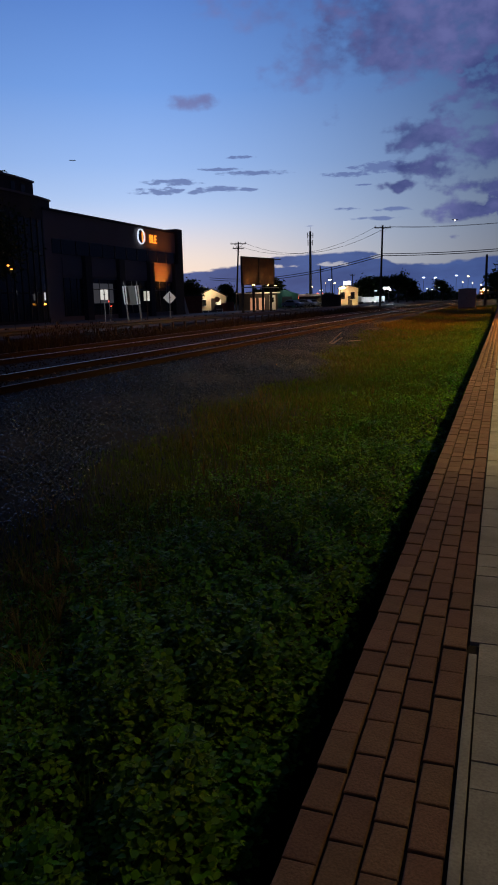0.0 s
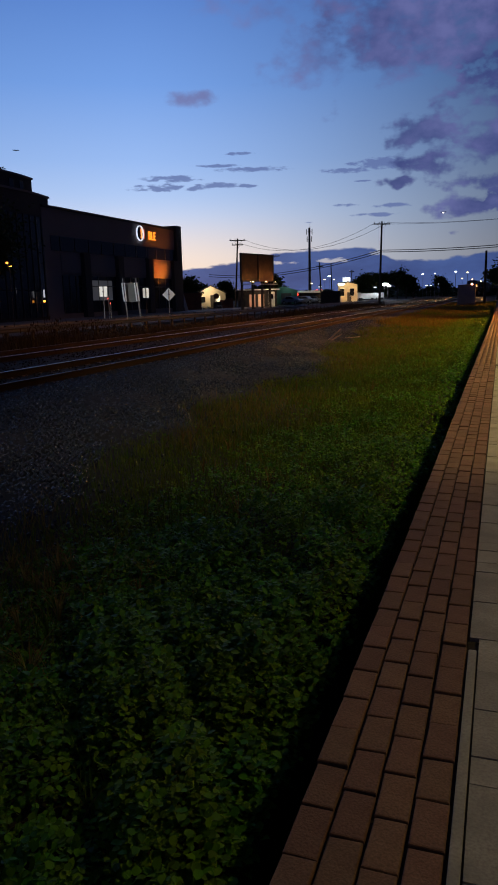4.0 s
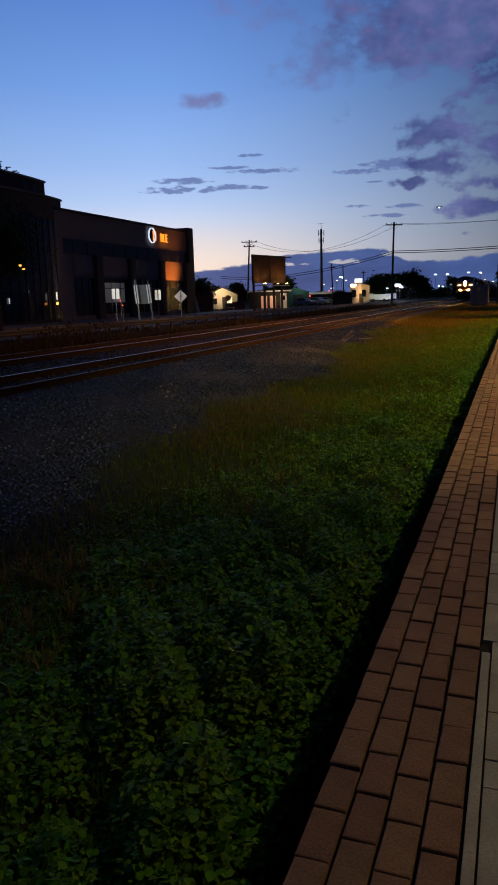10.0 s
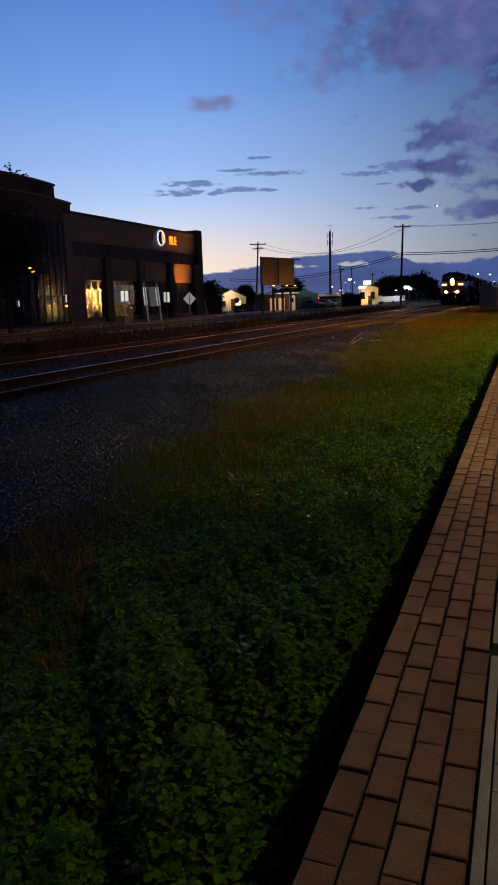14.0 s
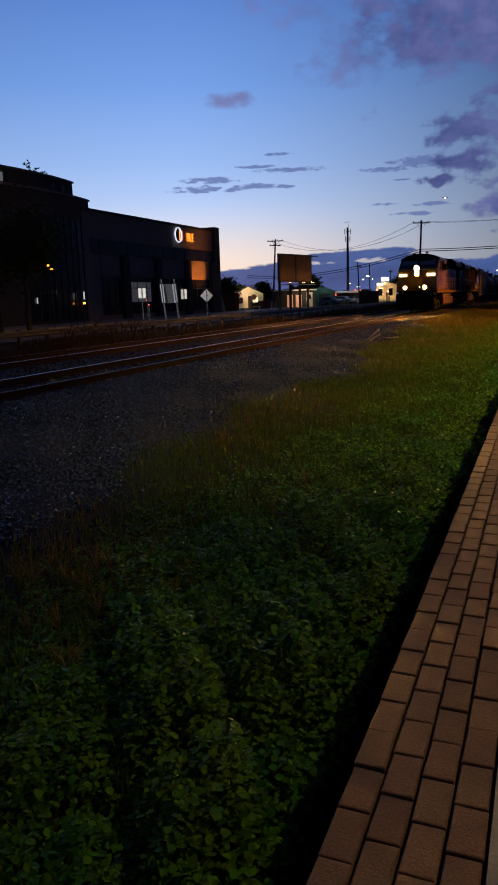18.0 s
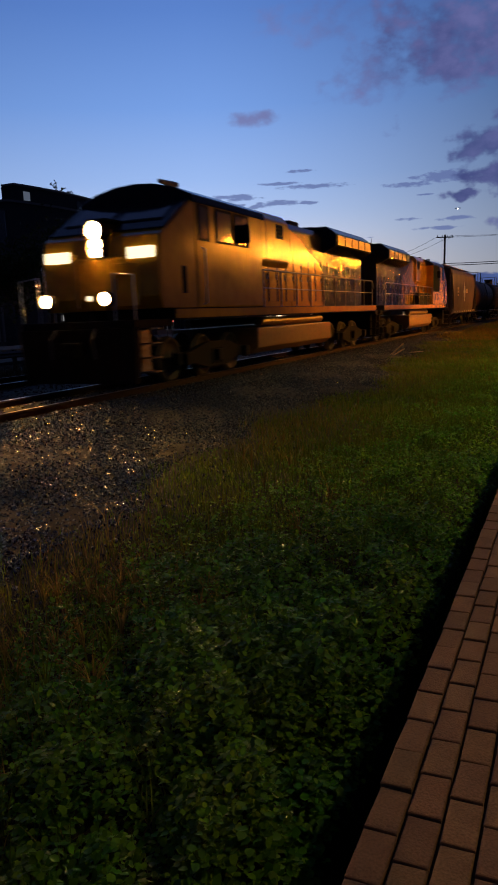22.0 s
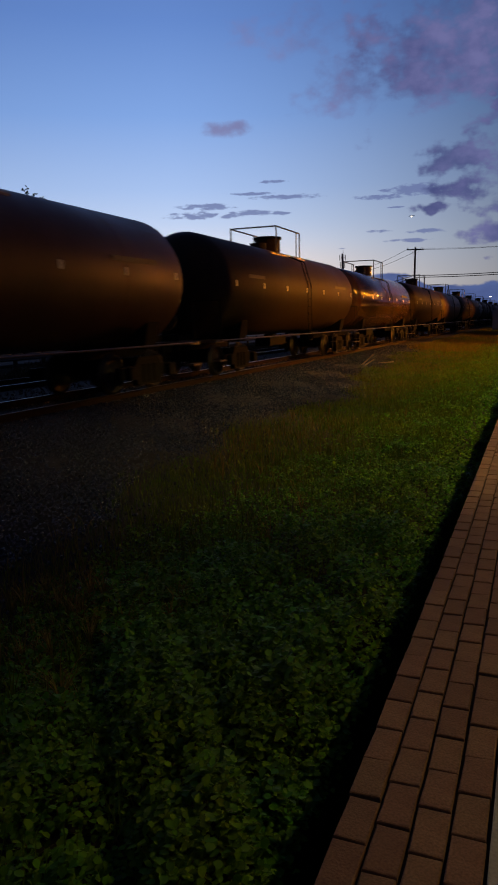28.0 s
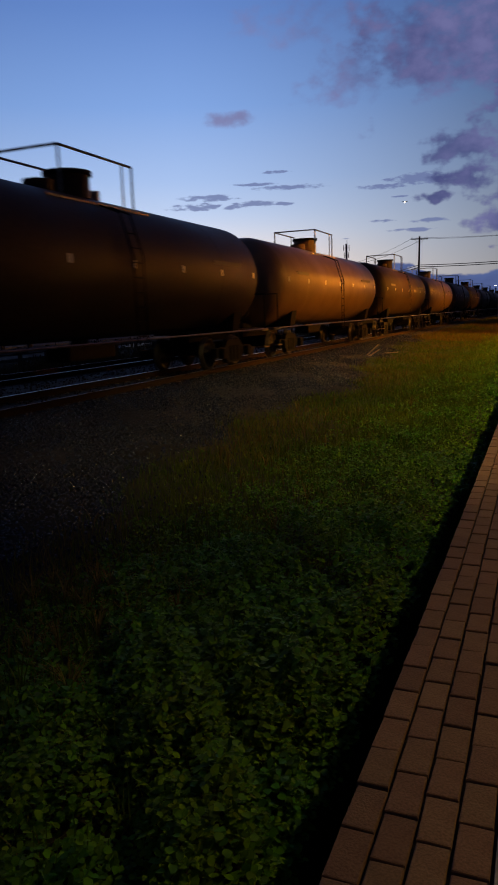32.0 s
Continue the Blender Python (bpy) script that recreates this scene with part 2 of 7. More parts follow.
# ---- materials ----
def material(name, color, rough=0.7, metal=0.0, vary=0.25, scale=6.0, fine=40.0, bump=0.15, tint=None, spec=0.5, rand=0.0, island=0.0, coat=0.0):
    """A surface with two scales of variation, a tint that it wears towards, and a fine relief."""
    m = bpy.data.materials.new(name)
    m.use_nodes = True
    nt = m.node_tree
    N, L = nt.nodes.new, nt.links.new
    b = nt.nodes["Principled BSDF"]
    tc = N("ShaderNodeTexCoord")
    src = tc.outputs["Object"]
    big, small = N("ShaderNodeTexNoise"), N("ShaderNodeTexNoise")
    for n, s, d in ((big, scale, 4), (small, fine, 3)):
        L(src, n.inputs["Vector"])
        n.inputs["Scale"].default_value, n.inputs["Detail"].default_value = s, d
    col = color if len(color) == 4 else (*color, 1)
    dark = tuple(c * (1 - vary) for c in col[:3]) + (1,)
    other = (*tint, 1) if tint else tuple(min(1, c * (1 + vary)) for c in col[:3]) + (1,)
    mix = N("ShaderNodeMix")
    mix.data_type = "RGBA"
    r = N("ShaderNodeMapRange")
    L(big.outputs[0], r.inputs["Value"])
    r.inputs["From Min"].default_value, r.inputs["From Max"].default_value = 0.35, 0.68
    L(r.outputs[0], mix.inputs["Factor"])
    mix.inputs[6].default_value, mix.inputs[7].default_value = col, other
    mix2 = N("ShaderNodeMix")
    mix2.data_type = "RGBA"
    r2 = N("ShaderNodeMapRange")
    L(small.outputs[0], r2.inputs["Value"])
    r2.inputs["From Min"].default_value, r2.inputs["From Max"].default_value = 0.4, 0.75
    r2.inputs["To Max"].default_value = 0.7
    L(r2.outputs[0], mix2.inputs["Factor"])
    L(mix.outputs[2], mix2.inputs[6])
    mix2.inputs[7].default_value = dark
    outc = mix2.outputs[2]
    if rand or island:
        info = N("ShaderNodeObjectInfo") if rand else N("ShaderNodeNewGeometry")
        hsv = N("ShaderNodeHueSaturation")
        mr, mh = N("ShaderNodeMapRange"), N("ShaderNodeMapRange")
        k = rand or island
        value = info.outputs["Random"] if rand else info.outputs["Random Per Island"]
        L(value, mr.inputs["Value"])
        mr.inputs["To Min"].default_value, mr.inputs["To Max"].default_value = 1 - k, 1 + k
        wn = N("ShaderNodeTexWhiteNoise")
        wn.noise_dimensions = "1D"
        L(value, wn.inputs["W"])
        L(wn.outputs["Value"], mh.inputs["Value"])
        mh.inputs["To Min"].default_value, mh.inputs["To Max"].default_value = 0.5 - 0.05 * k, 0.5 + 0.05 * k
        L(mr.outputs[0], hsv.inputs["Value"])
        L(mh.outputs[0], hsv.inputs["Hue"])
        L(outc, hsv.inputs["Color"])
        outc = hsv.outputs[0]
    L(outc, b.inputs["Base Color"])
    b.inputs["Roughness"].default_value, b.inputs["Metallic"].default_value = rough, metal
    b.inputs["Specular IOR Level"].default_value = spec
    b.inputs["Coat Weight"].default_value = coat
    b.inputs["Coat Roughness"].default_value = 0.12
    rr = N("ShaderNodeMapRange")
    L(big.outputs[0], rr.inputs["Value"])
    rr.inputs["To Min"].default_value, rr.inputs["To Max"].default_value = max(0.03, rough - 0.12), min(1, rough + 0.12)
    L(rr.outputs[0], b.inputs["Roughness"])
    if bump:
        bp = N("ShaderNodeBump")
        bp.inputs["Strength"].default_value = bump
        bp.inputs["Distance"].default_value = 0.01
        L(small.outputs[0], bp.inputs["Height"])
        L(bp.outputs[0], b.inputs["Normal"])
    return m


def glowing(name, color, strength):
    m = bpy.data.materials.new(name)
    m.use_nodes = True
    b = m.node_tree.nodes["Principled BSDF"]
    b.inputs["Base Color"].default_value = (0.6, 0.6, 0.6, 1)
    b.inputs["Emission Color"].default_value = (*color, 1)
    b.inputs["Emission Strength"].default_value = strength
    return m


def leafy(name, color, tint, rough=0.5, island=0.4, through_light=0.25):
    """Leaves: a little light passes through them."""
    m = material(name, color, rough, 0, 0.35, 1.3, 9.0, 0.0, tint, 0.09, island=island)
    b = m.node_tree.nodes["Principled BSDF"]
    t = m.node_tree.nodes.new("ShaderNodeBsdfTranslucent")
    mx = m.node_tree.nodes.new("ShaderNodeMixShader")
    out = m.node_tree.nodes["Material Output"]
    src = b.inputs["Base Color"].links[0].from_socket
    m.node_tree.links.new(src, t.inputs["Color"])
    mx.inputs[0].default_value = through_light
    m.node_tree.links.new(b.outputs[0], mx.inputs[1])
    m.node_tree.links.new(t.outputs[0], mx.inputs[2])
    m.node_tree.links.new(mx.outputs[0], out.inputs["Surface"])
    return m


M_BRICK = material("brick", (0.150, 0.080, 0.052), 0.85, 0, 0.5, 11, 110, 0.3, (0.190, 0.112, 0.074), spec=0.22, rand=0.16)
M_PAVER = material("concrete_paver", (0.225, 0.21, 0.18), 0.85, 0, 0.25, 5, 90, 0.25, (0.33, 0.31, 0.27), rand=0.12)
M_MORTAR = material("sandy_joint", (0.032, 0.026, 0.02), 0.95, 0, 0.4, 20, 200, 0.3, spec=0.1)
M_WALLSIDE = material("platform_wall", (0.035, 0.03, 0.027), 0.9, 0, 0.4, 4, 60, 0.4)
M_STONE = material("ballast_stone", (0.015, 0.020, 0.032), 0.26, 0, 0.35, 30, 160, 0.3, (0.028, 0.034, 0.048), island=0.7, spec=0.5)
M_RUSTSTONE = material("rusty_ballast", (0.026, 0.018, 0.015), 0.75, 0, 0.4, 30, 160, 0.3, (0.04, 0.025, 0.018), island=0.45, spec=0.3)
M_TIE = material("tarred_timber", (0.032, 0.021, 0.014), 0.85, 0, 0.45, 3, 60, 0.4, (0.055, 0.035, 0.022), rand=0.3, spec=0.2)
M_RAILSIDE = material("rusty_rail", (0.026, 0.013, 0.008), 0.85, 0.0, 0.4, 12, 90, 0.25, (0.04, 0.02, 0.011), spec=0.15)
M_RAILTOP = material("polished_rail_head", (0.88, 0.85, 0.80), 0.36, 1.0, 0.12, 5, 60, 0.03)
M_BARESTEEL = material("bare_steel", (0.55, 0.42, 0.32), 0.35, 0.5, 0.2, 8, 60, 0.1)
M_DULLTOP = material("dull_rail_head", (0.20, 0.16, 0.13), 0.45, 0.9, 0.3, 5, 60, 0.05)
M_STEEL = material("worn_steel", (0.34, 0.31, 0.28), 0.4, 0.9, 0.3, 8, 60, 0.1, (0.2, 0.12, 0.07))
M_BLACK = material("black_running_gear", (0.010, 0.009, 0.008), 0.75, 0.0, 0.4, 5, 50, 0.2, (0.018, 0.014, 0.010), spec=0.1)
M_TIRE = material("wheel_tread", (0.025, 0.019, 0.016), 0.55, 0.3, 0.3, 5, 50, 0.1)
M_YELLOW = material("yellow_engine_paint", (0.60, 0.29, 0.008), 0.16, 0, 0.3, 1.5, 3.5, 0.6, (0.44, 0.20, 0.008), coat=0.15, spec=0.4)
# trailing engine's darker yellow: grime, and its poor light put in too
M_DIMYELLOW = material("grimy_yellow_engine_paint", (0.38, 0.175, 0.008), 0.13, 0, 0.4, 1.2, 3.5, 1.0, (0.24, 0.11, 0.008), coat=0.2, spec=0.45)
M_NAVY = material("dark_blue_engine_paint", (0.012, 0.016, 0.030), 0.2, 0, 0.3, 1.5, 3.5, 0.5, (0.02, 0.02, 0.028), spec=0.15)
M_MATTDARK = material("matt_dark_blue_panel", (0.008, 0.010, 0.016), 0.95, 0, 0.3, 2, 20, 0.05, spec=0.03)
M_GRILLE = material("dusty_radiator_screen", (0.20, 0.10, 0.035), 0.35, 0.1, 0.3, 3, 12, 0.4)
M_GLASS = material("dark_glass", (0.012, 0.014, 0.018), 0.06, 0, 0.1, 2, 10, 0.0, spec=0.8)
M_SILVER = material("aluminium_paint", (0.45, 0.43, 0.4), 0.4, 0.6, 0.2, 6, 60, 0.08)
M_HOPPER = material("brown_hopper_paint", (0.165, 0.088, 0.042), 0.5, 0, 0.25, 0.9, 14, 0.08, (0.115, 0.062, 0.032))
# lettering colours: yellow on the hopper, darker on the tank cars
M_YELLOWMARK = material("yellowed_stencil", (0.80, 0.60, 0.26), 0.5, 0, 0.12, 6, 40, 0.0)
M_DARKMARK = material("faded_stencil", (0.16, 0.13, 0.10), 0.6, 0, 0.2, 6, 40, 0.0)
M_REFLECT = material("reflective_tape", (0.92, 0.86, 0.7), 0.3, 0, 0.08, 9, 40, 0.0)
M_GRASS = leafy("green_grass", (0.065, 0.125, 0.008), (0.13, 0.14, 0.012), 0.5, through_light=0.4)
M_LEAF = leafy("clover_leaf", (0.058, 0.17, 0.007), (0.11, 0.19, 0.008), 0.5)
M_LEAF2 = leafy("blue_green_leaf", (0.045, 0.14, 0.018), (0.075, 0.15, 0.016), 0.48)
M_STRAW = leafy("dry_grass", (0.19, 0.13, 0.035), (0.11, 0.10, 0.022), 0.7, through_light=0.45)
M_TREELEAF = leafy("tree_leaf", (0.03, 0.05, 0.015), (0.05, 0.06, 0.02), 0.6)
M_BARK = material("bark", (0.06, 0.045, 0.035), 0.9, 0, 0.4, 5, 40, 0.6)
M_POLE = material("weathered_pole", (0.07, 0.055, 0.045), 0.9, 0, 0.4, 3, 40, 0.4)
M_WIRE = material("cable", (0.02, 0.02, 0.022), 0.6, 0, 0.2, 5, 30, 0.0)
M_RENDER = material("grey_brown_render", (0.27, 0.235, 0.23), 0.85, 0, 0.15, 0.35, 12, 0.1, (0.31, 0.275, 0.265))
M_DARKRENDER = material("dark_brown_render", (0.055, 0.055, 0.06), 0.8, 0, 0.2, 0.4, 12, 0.1)
M_CURTAIN = material("curtain_wall_glass", (0.016, 0.02, 0.028), 0.12, 0, 0.1, 0.3, 0.8, 0.25, spec=1.0)
M_MULLION = material("grey_mullion", (0.09, 0.09, 0.095), 0.45, 0.5, 0.2, 3, 30, 0.05)
M_CREAM = material("cream_siding", (0.62, 0.56, 0.45), 0.75, 0, 0.12, 0.8, 14, 0.1)
M_WHITE = material("white_paint", (0.72, 0.72, 0.70), 0.6, 0, 0.1, 1.5, 20, 0.05)
M_GREENWALL = material("green_sheet_metal", (0.05, 0.16, 0.12), 0.6, 0.1, 0.2, 0.8, 14, 0.1)
M_DARKWALL = material("dark_wall", (0.05, 0.045, 0.045), 0.8, 0, 0.3, 1, 14, 0.1)
M_REDWALL = material("red_brick_wall", (0.22, 0.075, 0.05), 0.85, 0, 0.3, 2, 24, 0.2)
M_ROOF = material("dark_shingle", (0.045, 0.042, 0.045), 0.9, 0, 0.3, 2, 20, 0.3)
M_WOOD = material("bare_billboard_boards", (0.13, 0.08, 0.045), 0.75, 0, 0.4, 1.2, 14, 0.2, (0.2, 0.12, 0.06))
M_SIGNBACK = material("white_sign_sheeting", (0.82, 0.82, 0.82), 0.5, 0.0, 0.1, 4, 30, 0.03)
M_GREYBOARD = material("grey_board_back", (0.11, 0.12, 0.115), 0.6, 0.1, 0.2, 2, 30, 0.05)
M_ASPHALT = material("asphalt", (0.05, 0.05, 0.053), 0.85, 0, 0.25, 0.6, 60, 0.2)
M_CABINET = material("grey_cabinet_paint", (0.40, 0.41, 0.42), 0.5, 0.2, 0.15, 1.5, 20, 0.05)
M_RUBBER = material("rubber", (0.02, 0.02, 0.02), 0.8, 0, 0.2, 9, 40, 0.1)
M_CARPAINT = material("pale_car_paint", (0.4, 0.42, 0.45), 0.25, 0.2, 0.05, 1, 10, 0.0, coat=0.6)

G_HEAD = glowing("headlight_glow", (1.0, 0.50, 0.13), 2000)
G_BEAM = glowing("headlight_beam_glow", (1.0, 0.47, 0.12), 4600000)
G_DITCH = glowing("ditch_light_glow", (1.0, 0.47, 0.12), 900)
G_NUMBER = glowing("number_board_glow", (1.0, 0.84, 0.5), 1.6)
G_AMBER = glowing("amber_sign_glow", (1.0, 0.27, 0.015), 1.5)
G_WHITE = glowing("white_sign_glow", (0.75, 0.82, 1.0), 0.95)
G_WARM = glowing("warm_lamp_glow", (1.0, 0.62, 0.26), 220)
G_COOL = glowing("cool_lamp_glow", (0.86, 0.95, 1.0), 220)
G_FAR = glowing("far_lamp_glow", (0.95, 0.96, 1.0), 14)
G_FARWARM = glowing("far_warm_lamp_glow", (1.0, 0.66, 0.3), 14)
G_CYAN = glowing("cyan_lamp_glow", (0.6, 0.95, 1.0), 12)
G_PLATEGLOW = glowing("sign_box_glow", (1.0, 0.94, 0.8), 0.42)
G_RED = glowing("red_signal_glow", (1.0, 0.05, 0.02), 4)
G_WINDOW = glowing("lit_window_glow", (1.0, 0.78, 0.48), 1.4)
G_PALEWINDOW = glowing("pale_window_glow", (0.85, 0.92, 1.0), 1.3)
G_DIMWINDOW = glowing("dim_window_glow", (0.85, 0.85, 0.85), 0.03)


# ---- building blocks ----
def obj(name, bm, mat, parent=None, label="", smooth=False):
    me = bpy.data.meshes.new(name)
    bm.to_mesh(me)
    bm.free()
    if smooth:
        for p in me.polygons:
            p.use_smooth = True
    me.materials.append(mat)
    ob = new(name, me)
    if parent is not None:
        ob.parent = parent
    if label:
        ob["label"] = label
    return ob


def part(name, bm, mat, parent, label="", smooth=False):
    return obj(name, bm, mat, parent, label, smooth)


def thing(name, where=(0, 0, 0), label="", category="", group="", kind="", rz=0.0):
    ob = new(name)
    ob.empty_display_size = 0.3
    ob.matrix_basis = pose(*where, 0, 0, rz)
    return tagged(ob, label, category, group, kind)


def share(ob, m, parent=None, name=None):
    """Another object on the same mesh."""
    o = new(name or ob.name.split(".")[0], ob.data)
    o.parent = parent if parent is not None else ob.parent
    o.matrix_basis = m
    if "label" in ob:
        o["label"] = ob["label"]
    return o


def box(x0, x1, y0, y1, z0, z1, bevel=0.0, bm=None):
    made = bmesh.new()
    bmesh.ops.create_cube(made, size=1, matrix=Matrix.LocRotScale(((x0 + x1) / 2, (y0 + y1) / 2, (z0 + z1) / 2), None, (abs(x1 - x0), abs(y1 - y0), abs(z1 - z0))))
    if bevel:
        bmesh.ops.bevel(made, geom=made.edges[:], offset=bevel, segments=2, affect="EDGES", profile=0.6)
    if bm is None:
        return made
    return join(bm, made)


def join(bm, made):
    me = bpy.data.meshes.new("tmp")
    made.to_mesh(me)
    made.free()
    bm.from_mesh(me)
    bpy.data.meshes.remove(me)
    return bm


def rod(a, b, r, seg=8, r2=None, bm=None):
    """A round bar from a to b, tapering to r2."""
    made = bmesh.new()
    a, b = Vector(a), Vector(b)
    d = b - a
    m = Matrix.Translation((a + b) / 2) @ d.to_track_quat("Z", "Y").to_matrix().to_4x4()
    bmesh.ops.create_cone(made, cap_ends=True, segments=seg, radius1=r, radius2=r if r2 is None else r2, depth=d.length, matrix=m)
    return made if bm is None else join(bm, made)


def tube(points, r, seg=6, bm=None):
    """One bent round bar through the points."""
    made = bmesh.new()
    pts = [Vector(p) for p in points]
    rings = []
    for i, p in enumerate(pts):
        d = (pts[min(i + 1, len(pts) - 1)] - pts[max(i - 1, 0)]).normalized()
        m = d.to_track_quat("Z", "Y").to_matrix() if abs(d.z) < 0.999 else Matrix.Identity(3)
        rings.append([made.verts.new(p + m @ Vector((r * math.cos(6.28319 * k / seg), r * math.sin(6.28319 * k / seg), 0))) for k in range(seg)])
    for a, b in zip(rings, rings[1:]):
        off = min(range(seg), key=lambda o: sum((a[k].co - b[(k + o) % seg].co).length for k in range(seg)))
        for k in range(seg):
            j = (k + 1) % seg
            made.faces.new((a[k], a[j], b[(j + off) % seg], b[(k + off) % seg]))
    made.faces.new(rings[0][::-1])
    made.faces.new(rings[-1])
    return made if bm is None else join(bm, made)


def extrude(profile, y0, y1, axis="y", bm=None):
    """A prism: a closed profile of (x, z) pushed along y, or of (y, z) along x."""
    made = bmesh.new()
    put = (lambda p, s: (p[0], s, p[1])) if axis == "y" else (lambda p, s: (s, p[0], p[1])) if axis == "x" else (lambda p, s: (p[0], p[1], s))
    ra = [made.verts.new(put(p, y0)) for p in profile]
    rb = [made.verts.new(put(p, y1)) for p in profile]
    n = len(profile)
    for i in range(n):
        made.faces.new((ra[i], ra[(i + 1) % n], rb[(i + 1) % n], rb[i]))
    made.faces.new(ra[::-1])
    made.faces.new(rb)
    bmesh.ops.recalc_face_normals(made, faces=made.faces)
    return made if bm is None else join(bm, made)


def bevelled(bm, w, seg=2):
    bmesh.ops.bevel(bm, geom=bm.edges[:], offset=w, segments=seg, affect="EDGES", profile=0.6)
    return bm


def raw(name, verts, faces, mat, parent=None):
    """A mesh from numpy arrays: verts (n, 3), faces (m, 3 or 4)."""
    me = bpy.data.meshes.new(name)
    verts, faces = np.asarray(verts, np.float32), np.asarray(faces, np.int32)
    k = faces.shape[1]
    me.vertices.add(len(verts))
    me.vertices.foreach_set("co", verts.ravel())
    me.loops.add(faces.size)
    me.loops.foreach_set("vertex_index", faces.ravel())
    me.polygons.add(len(faces))
    me.polygons.foreach_set("loop_start", np.arange(0, faces.size, k, dtype=np.int32))
    me.polygons.foreach_set("loop_total", np.full(len(faces), k, np.int32))
    me.update(calc_edges=True)
    me.materials.append(mat)
    ob = new(name, me)
    if parent is not None:
        ob.parent = parent
    return ob


# ---- ground ----
def ground_z(x, y):
    """Height of the ground: a low verge, the ballast bed, a ditch and the flat land beyond."""
    # deep trench along the platform is made up, so the gap stays black
    xs = [-4000, -40, -30, -22, -19.2, -17.6, -16.2, -15.6, -7.6, -7.2, -5.2, -4.0, -1.12, -1.02, -0.5, 8, 4000]
    zs = [-0.05, -0.05, -0.10, -0.15, -0.45, -0.45, -0.12, -0.06, -0.06, -0.08, -0.34, -0.38, -0.42, -1.3, -1.3, -1.3, -1.3]
    z = np.interp(x, xs, zs)
    far = np.clip((np.asarray(y) - 45) / 60, 0, 1)
    return z * (1 - far) + np.interp(x, [-4000, -30, -16, -15.6, -7.4, -5, 4000], [-0.05, -0.05, -0.12, -0.06, -0.06, -0.15, -0.15]) * far


def wobble(x, y, s, k):
    """A cheap smooth unevenness."""
    return (np.sin(x * s + 1.3 * k) * np.cos(y * s * 0.83 + k) + 0.5 * np.sin(x * s * 2.3 + y * s * 1.7 + 2.1 * k)) / 1.5


def mix_material():
    """Soil, ballast and verge, told apart by where they lie."""
    m = material("verge_and_ballast", (0.022, 0.02, 0.013), 0.95, 0, 0.4, 0.9, 30, 0.6, (0.032, 0.028, 0.018), spec=0.1)
    nt = m.node_tree
    N, L = nt.nodes.new, nt.links.new
    b = nt.nodes["Principled BSDF"]
    soil = b.inputs["Base Color"].links[0].from_socket
    tc, sep = N("ShaderNodeTexCoord"), N("ShaderNodeSeparateXYZ")
    L(tc.outputs["Object"], sep.inputs[0])
    no = N("ShaderNodeTexNoise")
    L(tc.outputs["Object"], no.inputs["Vector"])
    no.inputs["Scale"].default_value, no.inputs["Detail"].default_value = 0.6, 5
    vo = N("ShaderNodeTexVoronoi")
    L(tc.outputs["Object"], vo.inputs["Vector"])
    vo.inputs["Scale"].default_value = 18
    ramp = N("ShaderNodeValToRGB")
    L(vo.outputs["Color"], ramp.inputs[0])
    ramp.color_ramp.elements[0].color = (0.016, 0.015, 0.016, 1)
    ramp.color_ramp.elements[1].color = (0.06, 0.056, 0.056, 1)
    off = N("ShaderNodeMath")
    off.operation = "MULTIPLY_ADD"
    L(no.outputs[0], off.inputs[0])
    off.inputs[1].default_value = 2.4
    L(sep.outputs[0], off.inputs[2])
    lo, hi = N("ShaderNodeMapRange"), N("ShaderNodeMapRange")
    for n, a, c in ((lo, -4.0, -4.6), (hi, -16.0, -15.0)):
        L(off.outputs[0], n.inputs["Value"])
        n.inputs["From Min"].default_value, n.inputs["From Max"].default_value = a, c
    mul = N("ShaderNodeMath")
    mul.operation = "MULTIPLY"
    L(lo.outputs[0], mul.inputs[0])
    L(hi.outputs[0], mul.inputs[1])
    mx = N("ShaderNodeMix")
    mx.data_type = "RGBA"
    L(mul.outputs[0], mx.inputs["Factor"])
    L(soil, mx.inputs[6])
    L(ramp.outputs[0], mx.inputs[7])
    L(mx.outputs[2], b.inputs["Base Color"])
    return m


def build_ground():
    xs = np.unique(np.concatenate([[-4000, -1500, -600, -250, -120, -70], np.arange(-50, -20, 3.0), np.arange(-20, -1.2, 0.25), [-1.12, -1.02, -0.56, -0.5, 0.5, 4, 10, 30, 100, 400, 1500, 4000]]))
    ys = np.unique(np.concatenate([[-4000, -1500, -500, -200, -100, -50, -25], np.arange(-12, 30, 0.4), np.arange(30, 120, 2.5), [130, 150, 180, 220, 280, 360, 480, 700, 1200, 2200, 4000]]))
    X, Y = np.meshgrid(xs, ys)
    Z = ground_z(X, Y)
    rough = np.where((X < -1.0) & (X > -20), 0.03, 0.0) * (np.abs(Y) < 100)
    Z = Z + rough * wobble(X, Y, 1.9, 1.0) * np.where((X < -7.0) & (X > -16), 0.3, 1.0)
    v = np.stack([X.ravel(), Y.ravel(), Z.ravel()], 1)
    nx = len(xs)
    i = np.arange(len(ys) - 1)[:, None] * nx + np.arange(nx - 1)[None]
    f = np.stack([i, i + 1, i + nx + 1, i + nx], -1).reshape(-1, 4)
    ob = raw("ground", v, f, mix_material())
    tagged(ob, "weedy verge soil and grey ballast bed beside the tracks", "ground", kind="structure")


build_ground()


# ---- platform ----
BRICK_X0, BRICK_W, BRICK_L = -0.538, 0.1127, 0.216


